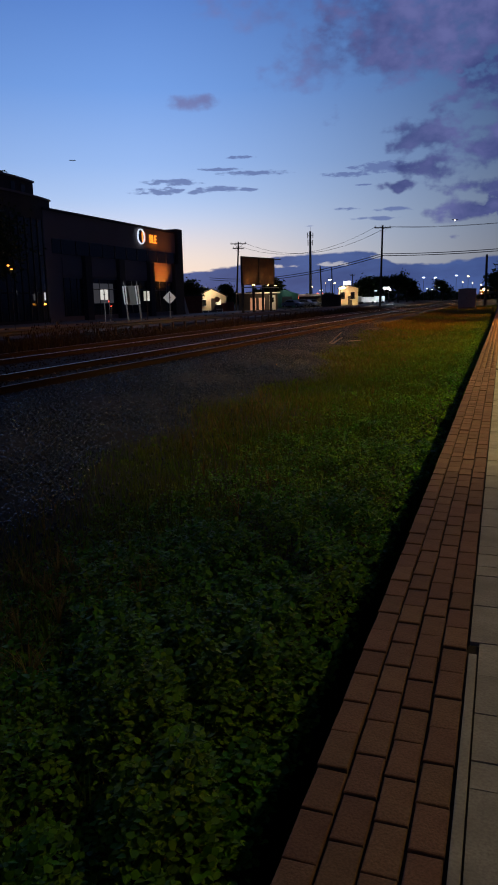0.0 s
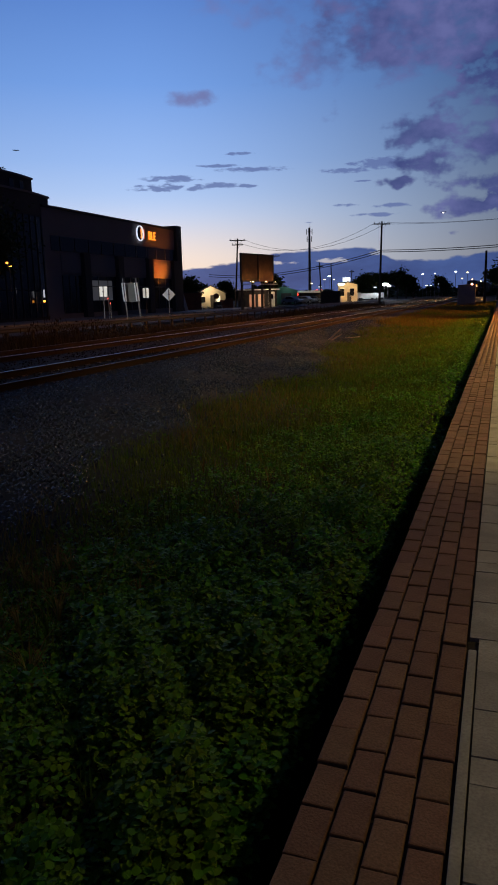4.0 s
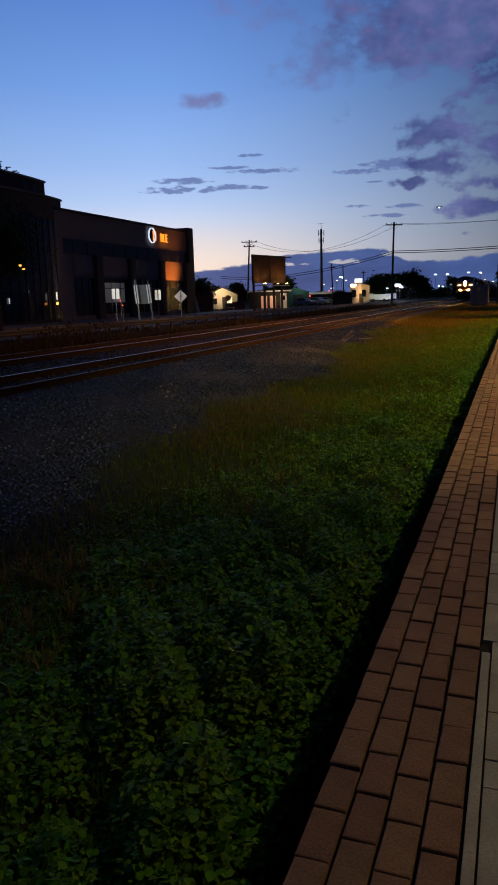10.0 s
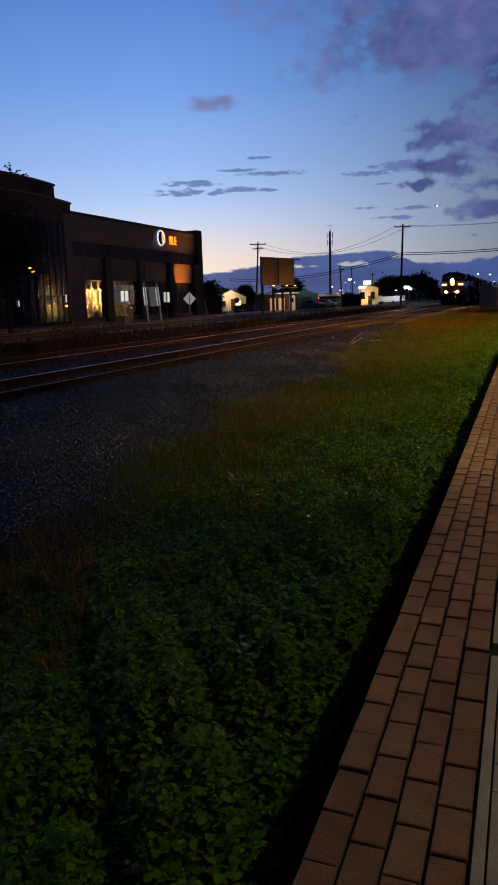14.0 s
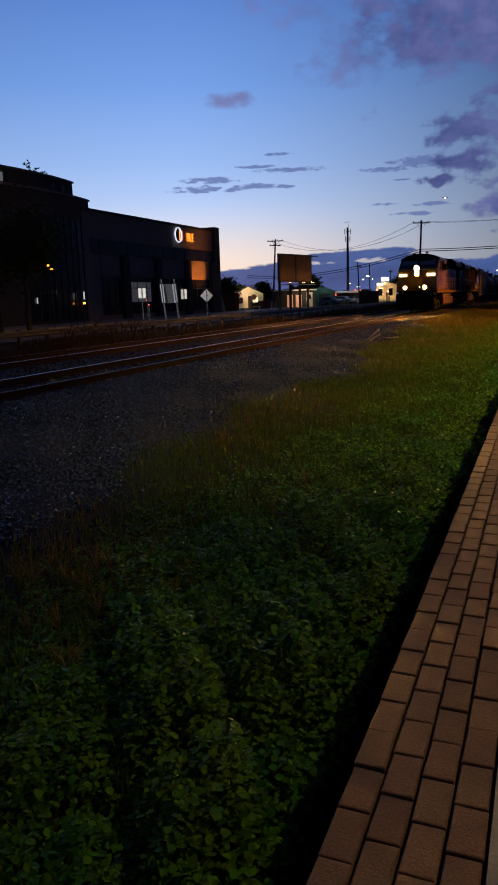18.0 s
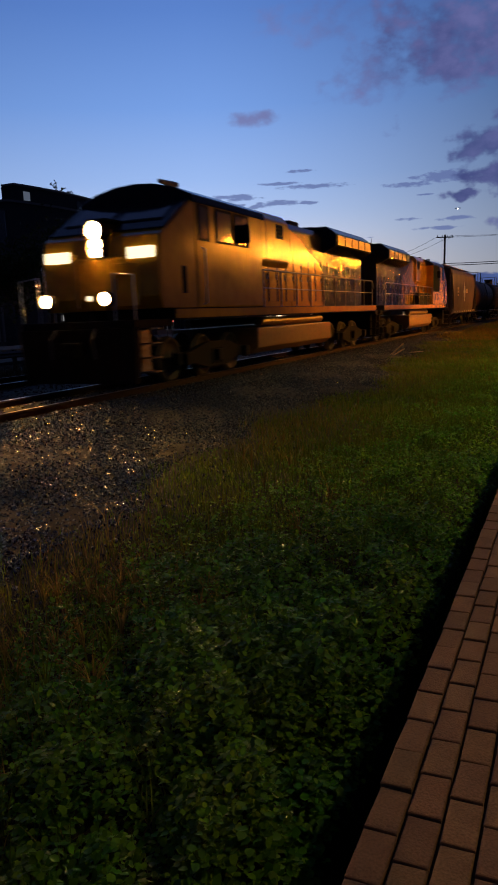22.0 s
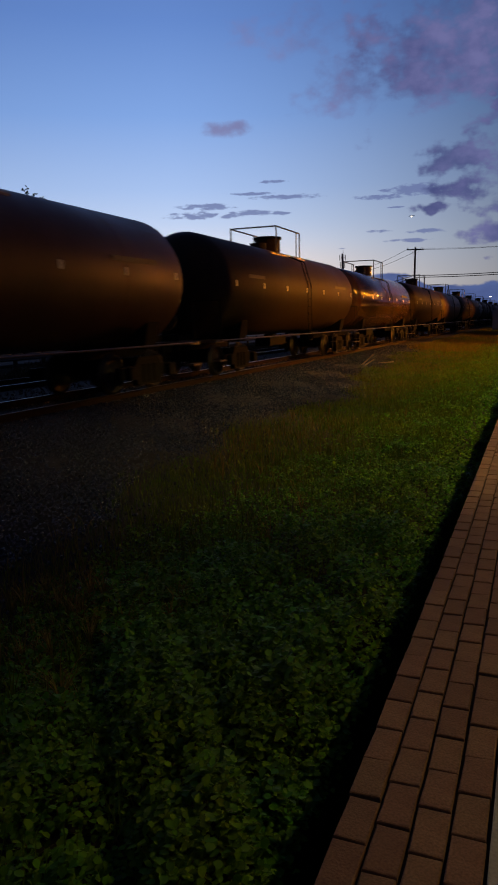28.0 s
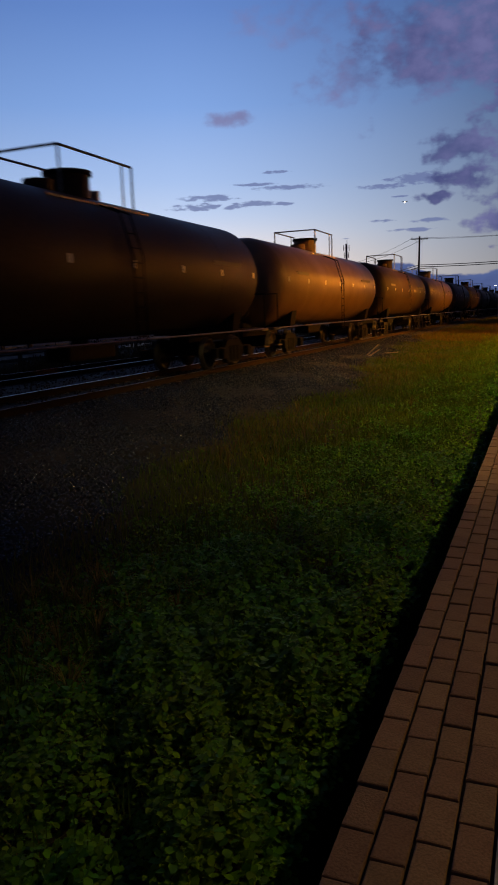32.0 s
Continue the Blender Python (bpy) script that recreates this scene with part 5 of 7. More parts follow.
def tank_car(mat, half, label, hatch_w, rail_half, zc=2.5):
    """A tank car: a domed cylinder on a stub frame; y is 0 at its middle."""
    T = thing("tank_car", (0, 0, 0), label, "freight car", "cars of the train")
    R = 1.50
    prof = [(0.0, half + 0.5), (0.45, half + 0.46), (0.9, half + 0.32), (1.22, half + 0.13), (1.40, half - 0.05), (R, half - 0.3)]
    n = 48
    bm = bmesh.new()
    rings = []
    spine = [(r, -y) for r, y in prof] + [(R, -half / 3), (R, half / 3)] + [(r, y) for r, y in prof[::-1]]
    for r, y in spine:
        if r == 0:
            rings.append([bm.verts.new((0, y, zc))])
        else:
            rings.append([bm.verts.new((r * math.sin(6.28319 * i / n), y, zc + r * math.cos(6.28319 * i / n))) for i in range(n)])
    for a, b in zip(rings, rings[1:]):
        for i in range(n):
            j = (i + 1) % n
            if len(a) == 1:
                bm.faces.new((a[0], b[i], b[j]))
            elif len(b) == 1:
                bm.faces.new((a[i], b[0], a[j]))
            else:
                bm.faces.new((a[i], b[i], b[j], a[j]))
    bmesh.ops.recalc_face_normals(bm, faces=bm.faces)
    part("tank", bm, mat, T, "welded cylindrical tank shell", True)
    for y in (-half * 0.62, -half * 0.2, half * 0.2, half * 0.62):
        ring = bmesh.new()
        bmesh.ops.create_cone(ring, cap_ends=False, segments=n, radius1=R + 0.006, radius2=R + 0.006, depth=0.05, matrix=Matrix.Translation((0, y, zc)) @ Matrix.Rotation(radians(90), 4, "X"))
        part("weld_seam", ring, mat, T, "", True)
    # fittings on top: nozzle housing, platform and safety rails
    dome = part("valve_housing", rod((0, 0, zc + R - 0.05), (0, 0, zc + R + 0.42), hatch_w, 20), mat, T)
    part("housing_lid", rod((0, 0, zc + R + 0.42), (0, 0, zc + R + 0.50), hatch_w + 0.06, 20), M_BLACK, dome)
    part("manway", rod((0, -1.0, zc + R - 0.05), (0, -1.0, zc + R + 0.2), 0.3, 14), mat, T)
    part("relief_valve", rod((0, 1.0, zc + R - 0.05), (0, 1.0, zc + R + 0.25), 0.11, 10), M_STEEL, T)
    for sx in (-1, 1):
        x = sx * 0.85
        part("platform_grating", box(*sorted((x, sx * 0.45)), -rail_half, rail_half, zc + R - 0.27, zc + R - 0.22), M_STEEL, T)
        top = zc + R + 0.70
        k = rail_half / 1.9
        y0, y1 = -1.45 * k, 1.2 * k
        part("safety_rail", tube([(x, y0, zc + R - 0.27), (x, y0, top), (x, y1, top), (x, y1, zc + R - 0.27)], 0.028), M_STEEL, T, "bare steel safety rail")
        part("rail_post", rod((x, y1 - 0.4, zc + R - 0.27), (x, y1 - 0.4, top), 0.02, 6), M_STEEL, T)
        if sx > 0:
            part("end_rail", tube([(-x, y0, top - 0.3), (-x, y0 - 0.02, top), (x, y0 - 0.02, top), (x, y0, top - 0.3)], 0.028), M_STEEL, T, "bare steel end rail")
        # ladder down the side
        lad = None
        for dy in (-0.2, 0.2):
            lad = tube([(sx * 0.86, dy, zc + R - 0.25), (sx * 1.34, dy, zc + 1.05), (sx * 1.60, dy, zc + 0.2), (sx * 1.60, dy, 0.75)], 0.02, bm=lad)
        for k in range(9):
            z = 0.8 + 0.3 * k
            xx = 1.60 if z < zc + 0.2 else 1.60 - (z - zc - 0.2) * 0.33
            lad = rod((sx * xx, -0.2, z), (sx * xx, 0.2, z), 0.013, 6, bm=lad)
        part("ladder", lad, M_BLACK, T)
        # side rail along the frame, stub sills and bolsters
        part("side_rail", tube([(sx * 1.46, -half - 0.5, 1.02), (sx * 1.46, half + 0.5, 1.02)], 0.024), M_STEEL, T, "thin bare steel side rail")
        for k in range(7):
            y = -half * 0.92 + half * 1.84 * k / 6
            a = math.asin(min(1, (2.58 - zc) / R))
            part("reflector", box(*sorted((sx * (R * math.cos(a) - 0.01), sx * (R * math.cos(a) + 0.008))), y - 0.045, y + 0.045, 2.50, 2.66), M_REFLECT, T, "pale reflective tape")
        for y0, y1, z0, z1 in ((-half * 0.78, -half * 0.6, 2.78, 2.88), (-half * 0.78, -half * 0.63, 2.60, 2.70), (half * 0.55, half * 0.8, 2.78, 2.88), (half * 0.55, half * 0.72, 2.60, 2.70)):
            part("lettering_bar", box(*sorted((sx * 1.44, sx * 1.482)), y0, y1, z0, z1), M_DARKMARK, T, "plain bar of stencilled lettering")
        for y in (-half - 0.45, half + 0.45):
            part("end_handrail", tube([(sx * 1.42, y, 1.0), (sx * 1.42, y, 2.1), (sx * 0.5, y, 2.1)], 0.02), M_BLACK, T)
            part("end_step", box(*sorted((sx * 1.2, sx * 1.48)), y - 0.2, y + 0.2, 0.45, 0.49), M_STEEL, T)
    for way in (-1, 1):
        y = way * (half - 1.5)
        part("saddle", extrude([(-1.25, 0.95), (-1.35, 1.55), (-0.8, 1.2), (0, 1.06), (0.8, 1.2), (1.35, 1.55), (1.25, 0.95)], y - 0.25, y + 0.25), M_BLACK, T)
        a, b = sorted((way * (half - 2.6), way * (half + 0.75)))
        part("stub_sill", box(-0.3, 0.3, a, b, 0.75, 1.2, 0.02), M_BLACK, T)
        a, b = sorted((way * (half + 0.2), way * (half + 0.75)))
        part("end_platform", box(-1.42, 1.42, a, b, 0.96, 1.04, 0.01), M_STEEL, T)
        part("brake_wheel", rod((0.5 * way, way * (half + 0.72), 1.6), (0.5 * way, way * (half + 0.76), 1.6), 0.28, 14), M_STEEL, T)
        coupler(T, way * (half + 0.7), way)
        truck(T, y, 2, 1.78, 0.44)
    part("brake_gear", box(-0.25, 0.35, -0.9, 0.9, 0.62, 0.95, 0.05), M_BLACK, T)
    part("bottom_outlet", rod((0, 0, 0.6), (0, 0, 1.3), 0.2, 12), M_BLACK, T)
    return T


M_TANKBLACK = material("black_tank_paint", (0.044, 0.024, 0.014), 0.55, 0, 0.3, 0.7, 12, 0.05, (0.066, 0.034, 0.019), spec=0.2)
M_TANKGLOSS = material("glossy_black_tank_paint", (0.075, 0.034, 0.014), 0.2, 0, 0.2, 0.6, 4, 0.15, (0.055, 0.026, 0.012), coat=0.15, spec=0.5)
M_TANKBROWN = material("dusty_brown_tank_paint", (0.120, 0.052, 0.022), 0.5, 0, 0.3, 0.7, 12, 0.05, (0.075, 0.036, 0.017), spec=0.3)
M_TANKTAN = material("pale_tank_paint", (0.24, 0.13, 0.065), 0.45, 0, 0.2, 0.7, 12, 0.05, (0.17, 0.09, 0.045))

TRAIN = []          # each car with its distance behind the leading engine's nose, and its turn


def build_train():
    lead = locomotive(True, "dirty yellow and dark blue leading diesel engine with lit headlights")
    TRAIN.append((lead, 0.0, 0))
    second = locomotive(False, "trailing yellow and dark blue diesel engine running backwards")
    TRAIN.append((second, 38.5, 180))
    TRAIN.append((hopper_car(), 40.1, 0))
    kinds = {
        "black": tank_car(M_TANKBLACK, 7.3, "grimy black tank car with reflective tape and top railings", 0.46, 1.9, 2.55),
        "gloss": tank_car(M_TANKGLOSS, 7.3, "glossy black tank car reflecting the lamp light", 0.44, 1.7),
        "brown": tank_car(M_TANKBROWN, 7.25, "dusty brown tank car with top railings", 0.46, 1.8),
        "tan": tank_car(M_TANKTAN, 7.2, "pale tan tank car with top railings", 0.46, 1.8),
    }
    order = ["brown", "black", "gloss", "black", "tan", "black", "tan", "brown", "black", "brown", "black", "tan", "black", "brown", "black", "black", "brown", "tan", "black", "black"]
    spots = [63.4, 80.5, 96.5, 113.4, 130.0]
    used = set()
    for i, k in enumerate(order):
        s = spots[i] if i < len(spots) else 130.0 + 16.75 * (i - 4)
        if k in used:
            c = copy_thing(kinds[k], pose(TC, s, RAIL_Z))
        else:
            c = kinds[k]
            used.add(k)
        TRAIN.append((c, s, 0))


build_train()


def nose_y(t):
    """Where the leading engine's nose is at t seconds."""
    return 13.45 + (22.0 - t) * SPEED


def on_line(y, turn):
    slope = (bend(y + 5) - bend(y - 5)) / 10
    return pose(TC + bend(y), y, RAIL_Z, 0, 0, turn - math.degrees(math.atan(slope)))


def motions():
    walk(AIRCRAFT, [(t, Matrix.Translation(at(-3.6 - 0.197 * t, 1600, 1600 * math.tan(radians(5.5 + 0.074 * t))))) for t in (0, 16, 32)])
    walk(BIRD, [(t, Matrix.Translation(at(-31.8 - 0.95 * t, 150, 1.55 + 150 * math.tan(radians(10.2 + 0.09 * t)))) @ pose(0, 0, 0, 0, 0, 122 + 0.95 * t)) for t in (0, 8, 16, 24, 32)])
    for car, s, turn in TRAIN:
        walk(car, [(t, on_line(nose_y(t) + s, turn)) for t in range(0, 33, 2)])


# ---- the building across the street ----
WALL_X = -37.5
M_DULL = leafy("withered_weeds", (0.075, 0.045, 0.022), (0.055, 0.042, 0.02), 0.75)


def build_office():
    B = thing("office_building", (0, 0, 0), "dark two-storey office building with a lit amber sign", "building")
    X = WALL_X
    y0, y1 = 55.2, 83.3
    top = 9.55
    part("wall", box(X - 18, X, y0, y1, -0.1, top), M_RENDER, B, "brown rendered wall")
    part("parapet", box(X - 18, X + 0.12, y0, y1 - 1.3, top, top + 0.22), M_DARKRENDER, B)
    part("corner_pier", box(X - 3.0, X + 0.35, y1 - 1.3, y1 + 0.1, -0.1, top + 0.55), M_DARKRENDER, B, "taller dark corner pier")
    # dark band of upper windows, then bays of ground-floor glass between piers
    band = part("window_band", box(X + 0.004, X + 0.06, y0 + 1.0, y1 - 1.4, 6.0, 7.25), M_CURTAIN, B, "dark band of upper windows")
    for k in range(11):
        yy = y0 + 2.4 + 2.4 * k
        part("mullion", box(X + 0.06, X + 0.10, yy - 0.04, yy + 0.04, 6.0, 7.25), M_MULLION, band)
    edges = [57.0, 61.4, 67.9, 74.7, 81.3]
    for a, b in zip(edges, edges[1:]):
        part("pier", box(X, X + 0.45, b - 0.55, b + 0.55, -0.1, 6.0), M_DARKRENDER, B)
        part("spandrel", box(X + 0.004, X + 0.08, a + 0.6, b - 0.6, 4.1, 5.7), M_RENDER, B, "brown spandrel panel")
        g = part("shop_window", box(X + 0.004, X + 0.07, a + 0.6, b - 0.6, 0.5, 3.9), M_CURTAIN, B, "dark ground-floor glazing")
        n = 3
        for k in range(n + 1):
            yy = a + 0.6 + (b - a - 1.2) * k / n
            part("mullion", box(X + 0.07, X + 0.12, yy - 0.04, yy + 0.04, 0.5, 3.9), M_MULLION, g)
        part("transom", box(X + 0.07, X + 0.11, a + 0.6, b - 0.6, 2.9, 2.98), M_MULLION, g)
    for a, b, z0, z1 in ((62.6, 66.4, 1.6, 3.5),):
        part("lit_pane", box(X + 0.072, X + 0.08, a, b, z0, z1), G_DIMWINDOW, B, "faintly lit window")
    # a made-up lamp fixture, and an unseen spot that washes one spandrel orange
    fix = part("wall_lamp", box(X + 0.5, X + 0.7, 78.5, 78.8, 3.5, 3.6, 0.02), M_BLACK, B)
    part("lamp_arm", rod((X + 0.05, 78.65, 3.55), (X + 0.5, 78.65, 3.55), 0.03, 6), M_BLACK, fix)
    lamp("wall_uplight", "SPOT", (X + 2.0, 77.6, 3.2), 620, (1.0, 0.26, 0.03), 0.3, (X, 77.6, 5.0), 96)
    # sign: a ring and lit amber letters
    ring = bmesh.new()
    n = 40
    c = (72.95, 8.6)
    prev = first = None
    for i in range(n):
        a = 6.28319 * i / n
        q = [ring.verts.new((X + d, c[0] + r * math.cos(a), c[1] + r * math.sin(a))) for d, r in ((0.25, 0.80), (0.25, 0.74), (0.1, 0.74), (0.1, 0.80))]
        if prev:
            for k in range(4):
                ring.faces.new((prev[k], prev[(k + 1) % 4], q[(k + 1) % 4], q[k]))
        else:
            first = q
        prev = q
    for k in range(4):
        ring.faces.new((prev[k], prev[(k + 1) % 4], first[(k + 1) % 4], first[k]))
    sign = part("sign_ring", ring, G_WHITE, B, "lit white ring of the sign")
    part("sign_disc", extrude([(c[0] + 0.64 * math.cos(6.28319 * i / 24), c[1] + 0.64 * math.sin(6.28319 * i / 24)) for i in range(24)], X + 0.02, X + 0.1, "x"), M_NAVY, B)
    part("sign_bar", box(X + 0.1, X + 0.16, c[0] + 0.32, c[0] + 0.5, 8.1, 9.1), G_AMBER, B)
    part("sign_bar", box(X + 0.1, X + 0.16, c[0] + 0.95, c[0] + 1.1, 8.1, 9.1), G_REDSIGN, B, "half-lit amber letter stroke")
    cu = bpy.data.curves.new("sign_letters", "FONT")
    cu.body, cu.size, cu.extrude, cu.align_x = "BLE", 1.45, 0.05, "LEFT"
    o = new("tmp_letters", cu)
    me = bpy.data.meshes.new_from_object(o.evaluated_get(bpy.context.evaluated_depsgraph_get()))
    bpy.data.objects.remove(o)
    me.materials.clear()
    me.materials.append(G_AMBER)
    letters = new("sign_letters", me)
    letters.parent = B
    letters["label"] = "lit amber letters"
    letters.matrix_basis = Matrix(((0, 0, 1, X + 0.12), (0.80, 0, 0, 75.05), (0, 0.88, 0, 8.08), (0, 0, 0, 1)))
    # tower with a gently rounded glass front at the near end, and its upper storey
    def arc(x, ya, yb, bulge, n=14):
        return [(x + bulge * (1 - (2 * i / n - 1) ** 2), ya + (yb - ya) * i / n) for i in range(n + 1)]
    def block(name, x, ya, yb, bulge, z0, z1, mat, label=""):
        pts = arc(x, ya, yb, bulge) + [(x - 1.2, yb), (x - 1.2, ya)]
        return part(name, extrude(pts, z0, z1, "z"), mat, B, label)
    block("stair_tower", -37.9, 43.2, 56.9, 0.8, -0.1, 10.4, M_DARKRENDER, "dark rounded tower wall")
    block("tower_rim", -37.8, 43.1, 57.0, 0.8, 10.4, 10.56, M_RENDER)
    block("upper_storey", -38.6, 45.0, 55.7, 0.5, 10.56, 11.85, M_DARKRENDER, "rounded upper storey")
    block("cap_rim", -38.5, 44.9, 55.8, 0.5, 11.85, 12.0, M_RENDER)
    front = arc(-37.9, 43.2, 56.9, 0.8, 14)
    for i in range(4, 14):
        (x0, ya), (x1, yb) = front[i], front[i + 1]
        a = math.atan2(-(x1 - x0), yb - ya)
        m = Matrix.Translation(((x0 + x1) / 2, (ya + yb) / 2, 0)) @ Matrix.Rotation(a, 4, "Z")
        g = part("glass_panel", box(0.0, 0.05, -0.5, 0.5, 2.6, 8.6), M_CURTAIN, B, "tall dark curved glazing")
        g.matrix_basis = m
        part("mullion", box(0.0, 0.12, 0.46, 0.54, 0.3, 8.7), M_MULLION, g)
        lo = part("entry_glass", box(0.0, 0.05, -0.5, 0.5, 0.3, 2.5), M_CURTAIN, B)
        lo.matrix_basis = m
    front = arc(-38.6, 45.0, 55.7, 0.5, 14)
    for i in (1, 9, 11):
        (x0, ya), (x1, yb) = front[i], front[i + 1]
        # pane 1 glows in place of the sky it reflects
        w = part("tower_window", box(0.0, 0.05, -0.3, 0.3, 10.85, 11.5), M_CURTAIN if i > 4 else G_SKYREFLECT, B)
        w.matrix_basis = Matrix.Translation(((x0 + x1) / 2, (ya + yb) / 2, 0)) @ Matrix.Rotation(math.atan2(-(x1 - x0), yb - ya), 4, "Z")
    # near-end glass wing, built as free-standing panes so the sky shows through
    for k in range(5):
        ya = 35.6 + 1.5 * k
        for z0, z1 in ((0.4, 3.2), (3.3, 6.4), (6.5, 9.7)):
            p = part("glass_pane", box(X - 0.5, X - 0.47, ya + 0.05, ya + 1.45, z0, z1), M_CLEAR, B, "clear glass pane")
            p.visible_shadow = False
            part("rail", box(X - 0.55, X - 0.42, ya, ya + 1.5, z1, z1 + 0.1), M_MULLION, p)
        part("mullion", box(X - 0.58, X - 0.4, ya - 0.05, ya + 0.05, -0.1, 9.85), M_MULLION, B)
    part("lit_entry", box(X + 0.72, X + 0.80, 53.5, 53.62, 1.95, 2.6), G_DIMSLIT, B, "pale lit slit of the entrance")
    part("entry_lamp", box(X + 0.72, X + 0.86, 53.4, 53.56, 1.55, 1.72, 0.03), G_AMBERLAMP, B, "small amber lamp by the entrance")
    for y, z in ((46.4, 2.0), (47.6, 1.7), (50.1, 2.3)):
        part("lit_slit", box(X + 0.42, X + 0.46, y, y + 0.10, z, z + 0.45), G_DIMSLIT, B, "small pale light behind the glass")


M_CLEAR = bpy.data.materials.new("clear_glass")
M_CLEAR.use_nodes = True
_b = M_CLEAR.node_tree.nodes["Principled BSDF"]
_b.inputs["Transmission Weight"].default_value, _b.inputs["Roughness"].default_value, _b.inputs["IOR"].default_value = 1.0, 0.02, 1.45
_b.inputs["Base Color"].default_value = (0.8, 0.86, 0.9, 1)
G_DIMSLIT = glowing("pale_slit_glow", (0.9, 0.92, 1.0), 0.45)
G_AMBERLAMP = glowing("amber_lamp_glow", (1.0, 0.36, 0.04), 4)
G_SKYREFLECT = glowing("pale_upper_window_glow", (0.6, 0.75, 1.0), 0.12)
G_REDSIGN = glowing("dim_red_sign_glow", (1.0, 0.12, 0.02), 0.5)
build_office()


# ---- street and its furniture ----
def build_street():
    r = obj("street", box(-31.5, -22.6, -120, 210, -0.2, -0.045), M_ASPHALT)
    tagged(r, "dark asphalt street beyond the tracks", "road", kind="structure")
    k = obj("kerb", box(-31.8, -31.5, -120, 210, -0.2, 0.08, 0.02), M_PAVER)
    tagged(k, "concrete kerb along the street", "kerb", kind="structure")
    g = obj("far_pavement", box(-37.4, -31.8, -60, 110, -0.2, 0.06), M_PAVER)
    tagged(g, "concrete pavement before the building", "pavement", kind="structure")


build_street()


def sign_post(where, kind, label, w, h, z, lean=0.0, turn=0.0):
    """A road sign seen from its bare metal back."""
    s = thing("road_sign", where, label, "road sign", "road signs", rz=turn)
    m = Matrix.Rotation(radians(lean), 4, "Y")
    post = part("post", box(-0.03, 0.03, -0.04, 0.02, 0, z + h * 0.55, 0.006), M_MULLION, s)
    post.matrix_basis = m
    if kind == "diamond":
        pl = extrude([(0, z - h * 0.71), (w * 0.71, z), (0, z + h * 0.71), (-w * 0.71, z)], 0.025, 0.035)
    else:
        pl = extrude([(-w / 2, z - h / 2), (w / 2, z - h / 2), (w / 2, z + h / 2), (-w / 2, z + h / 2)], 0.025, 0.035)
    # plates labelled lit glow in place of lamplight on the sheeting
    pl = part("plate", pl, *((G_PLATEGLOW, s, "glowing white sign face") if "lit" in label else (M_SIGNBACK, s, "bare aluminium plate")))
    pl.matrix_basis = m
    br = part("bracket", box(-w * 0.12, w * 0.12, 0.0, 0.024, z - 0.02, z + 0.02), M_MULLION, s)
    br.matrix_basis = m
    return s


def build_signs():
    z0 = -0.12
    for az, dist, kind, w, h, ze, lean, label in (
            (-30.1, 46.5, "rect", 0.46, 0.62, 2.10, 0, "small white sign plate on a post, glow added to look lit"),
            (-26.9, 48.5, "rect", 0.38, 0.62, 1.98, 0, "small white sign plate on a post, glow added to look lit"),
            (-25.15, 50.5, "diamond", 0.62, 0.62, 1.85, 0, "diamond road sign, its bare back turned"),
            (-28.35, 47.0, "rect", 0.22, 1.15, 2.05, -4, "narrow pale sign board on a leaning post"),
            (-27.35, 47.0, "rect", 0.22, 1.15, 2.05, -5, "narrow pale sign board on a leaning post")):
        p = at(az, dist, z0)
        sign_post(p, kind, label, w, h, ze - z0, lean, -az)
    p = at(-27.9, 47.4, z0)
    s = thing("notice_board", p, "large grey notice board on two leaning posts", "sign", rz=27.9)
    for x in (-0.42, 0.4):
        o = part("post", box(-0.04, 0.04, -0.05, 0.03, 0, 3.05, 0.008), M_MULLION, s)
        o.matrix_basis = pose(x + 0.1, 0, 0, 0, -5, 0)
    part("board", extrude([(-0.42, 1.55), (0.42, 1.55), (0.38, 2.75), (-0.46, 2.75)], 0.035, 0.06), M_GREYBOARD, s, "grey metal board")


build_signs()


def build_guardrail():
    g = thing("guard_rail", (0, 0, 0), "low galvanised guard rail along the street", "guard rail")
    prof = [(0, 0.32), (0.05, 0.38), (0.0, 0.45), (0.05, 0.52), (0, 0.6), (-0.02, 0.6), (0.03, 0.52), (-0.02, 0.45), (0.03, 0.38), (-0.02, 0.32)]
    part("beam", extrude([(-20.9 + a, b - 0.1) for a, b in prof], 6, 150), M_MULLION, g)
    bm = box(-0.06, 0.06, -0.08, 0.08, -0.3, 0.55, 0.01)
    first = None
    for k in range(52):
        m = pose(-21.0, 8 + 1.95 * k, 0)
        if first is None:
            first = part("post", bm, M_POLE, g)
            first.matrix_basis = m
        else:
            share(first, m)


build_guardrail()

blades("ditch_weeds", 26000, lambda n, r: (r.uniform(-19.6, -16.2, n), 8 + 100 * r.uniform(0, 1, n) ** 1.2),
       lambda x, y, r: np.clip(0.25 + 0.75 * patch(x, y, 0.35, 6) ** 2, 0.2, 1.1) * r.uniform(0.5, 1.2, len(x)), 0.014, M_DULL, "rank dry weeds in the ditch past the tracks", 0.5)


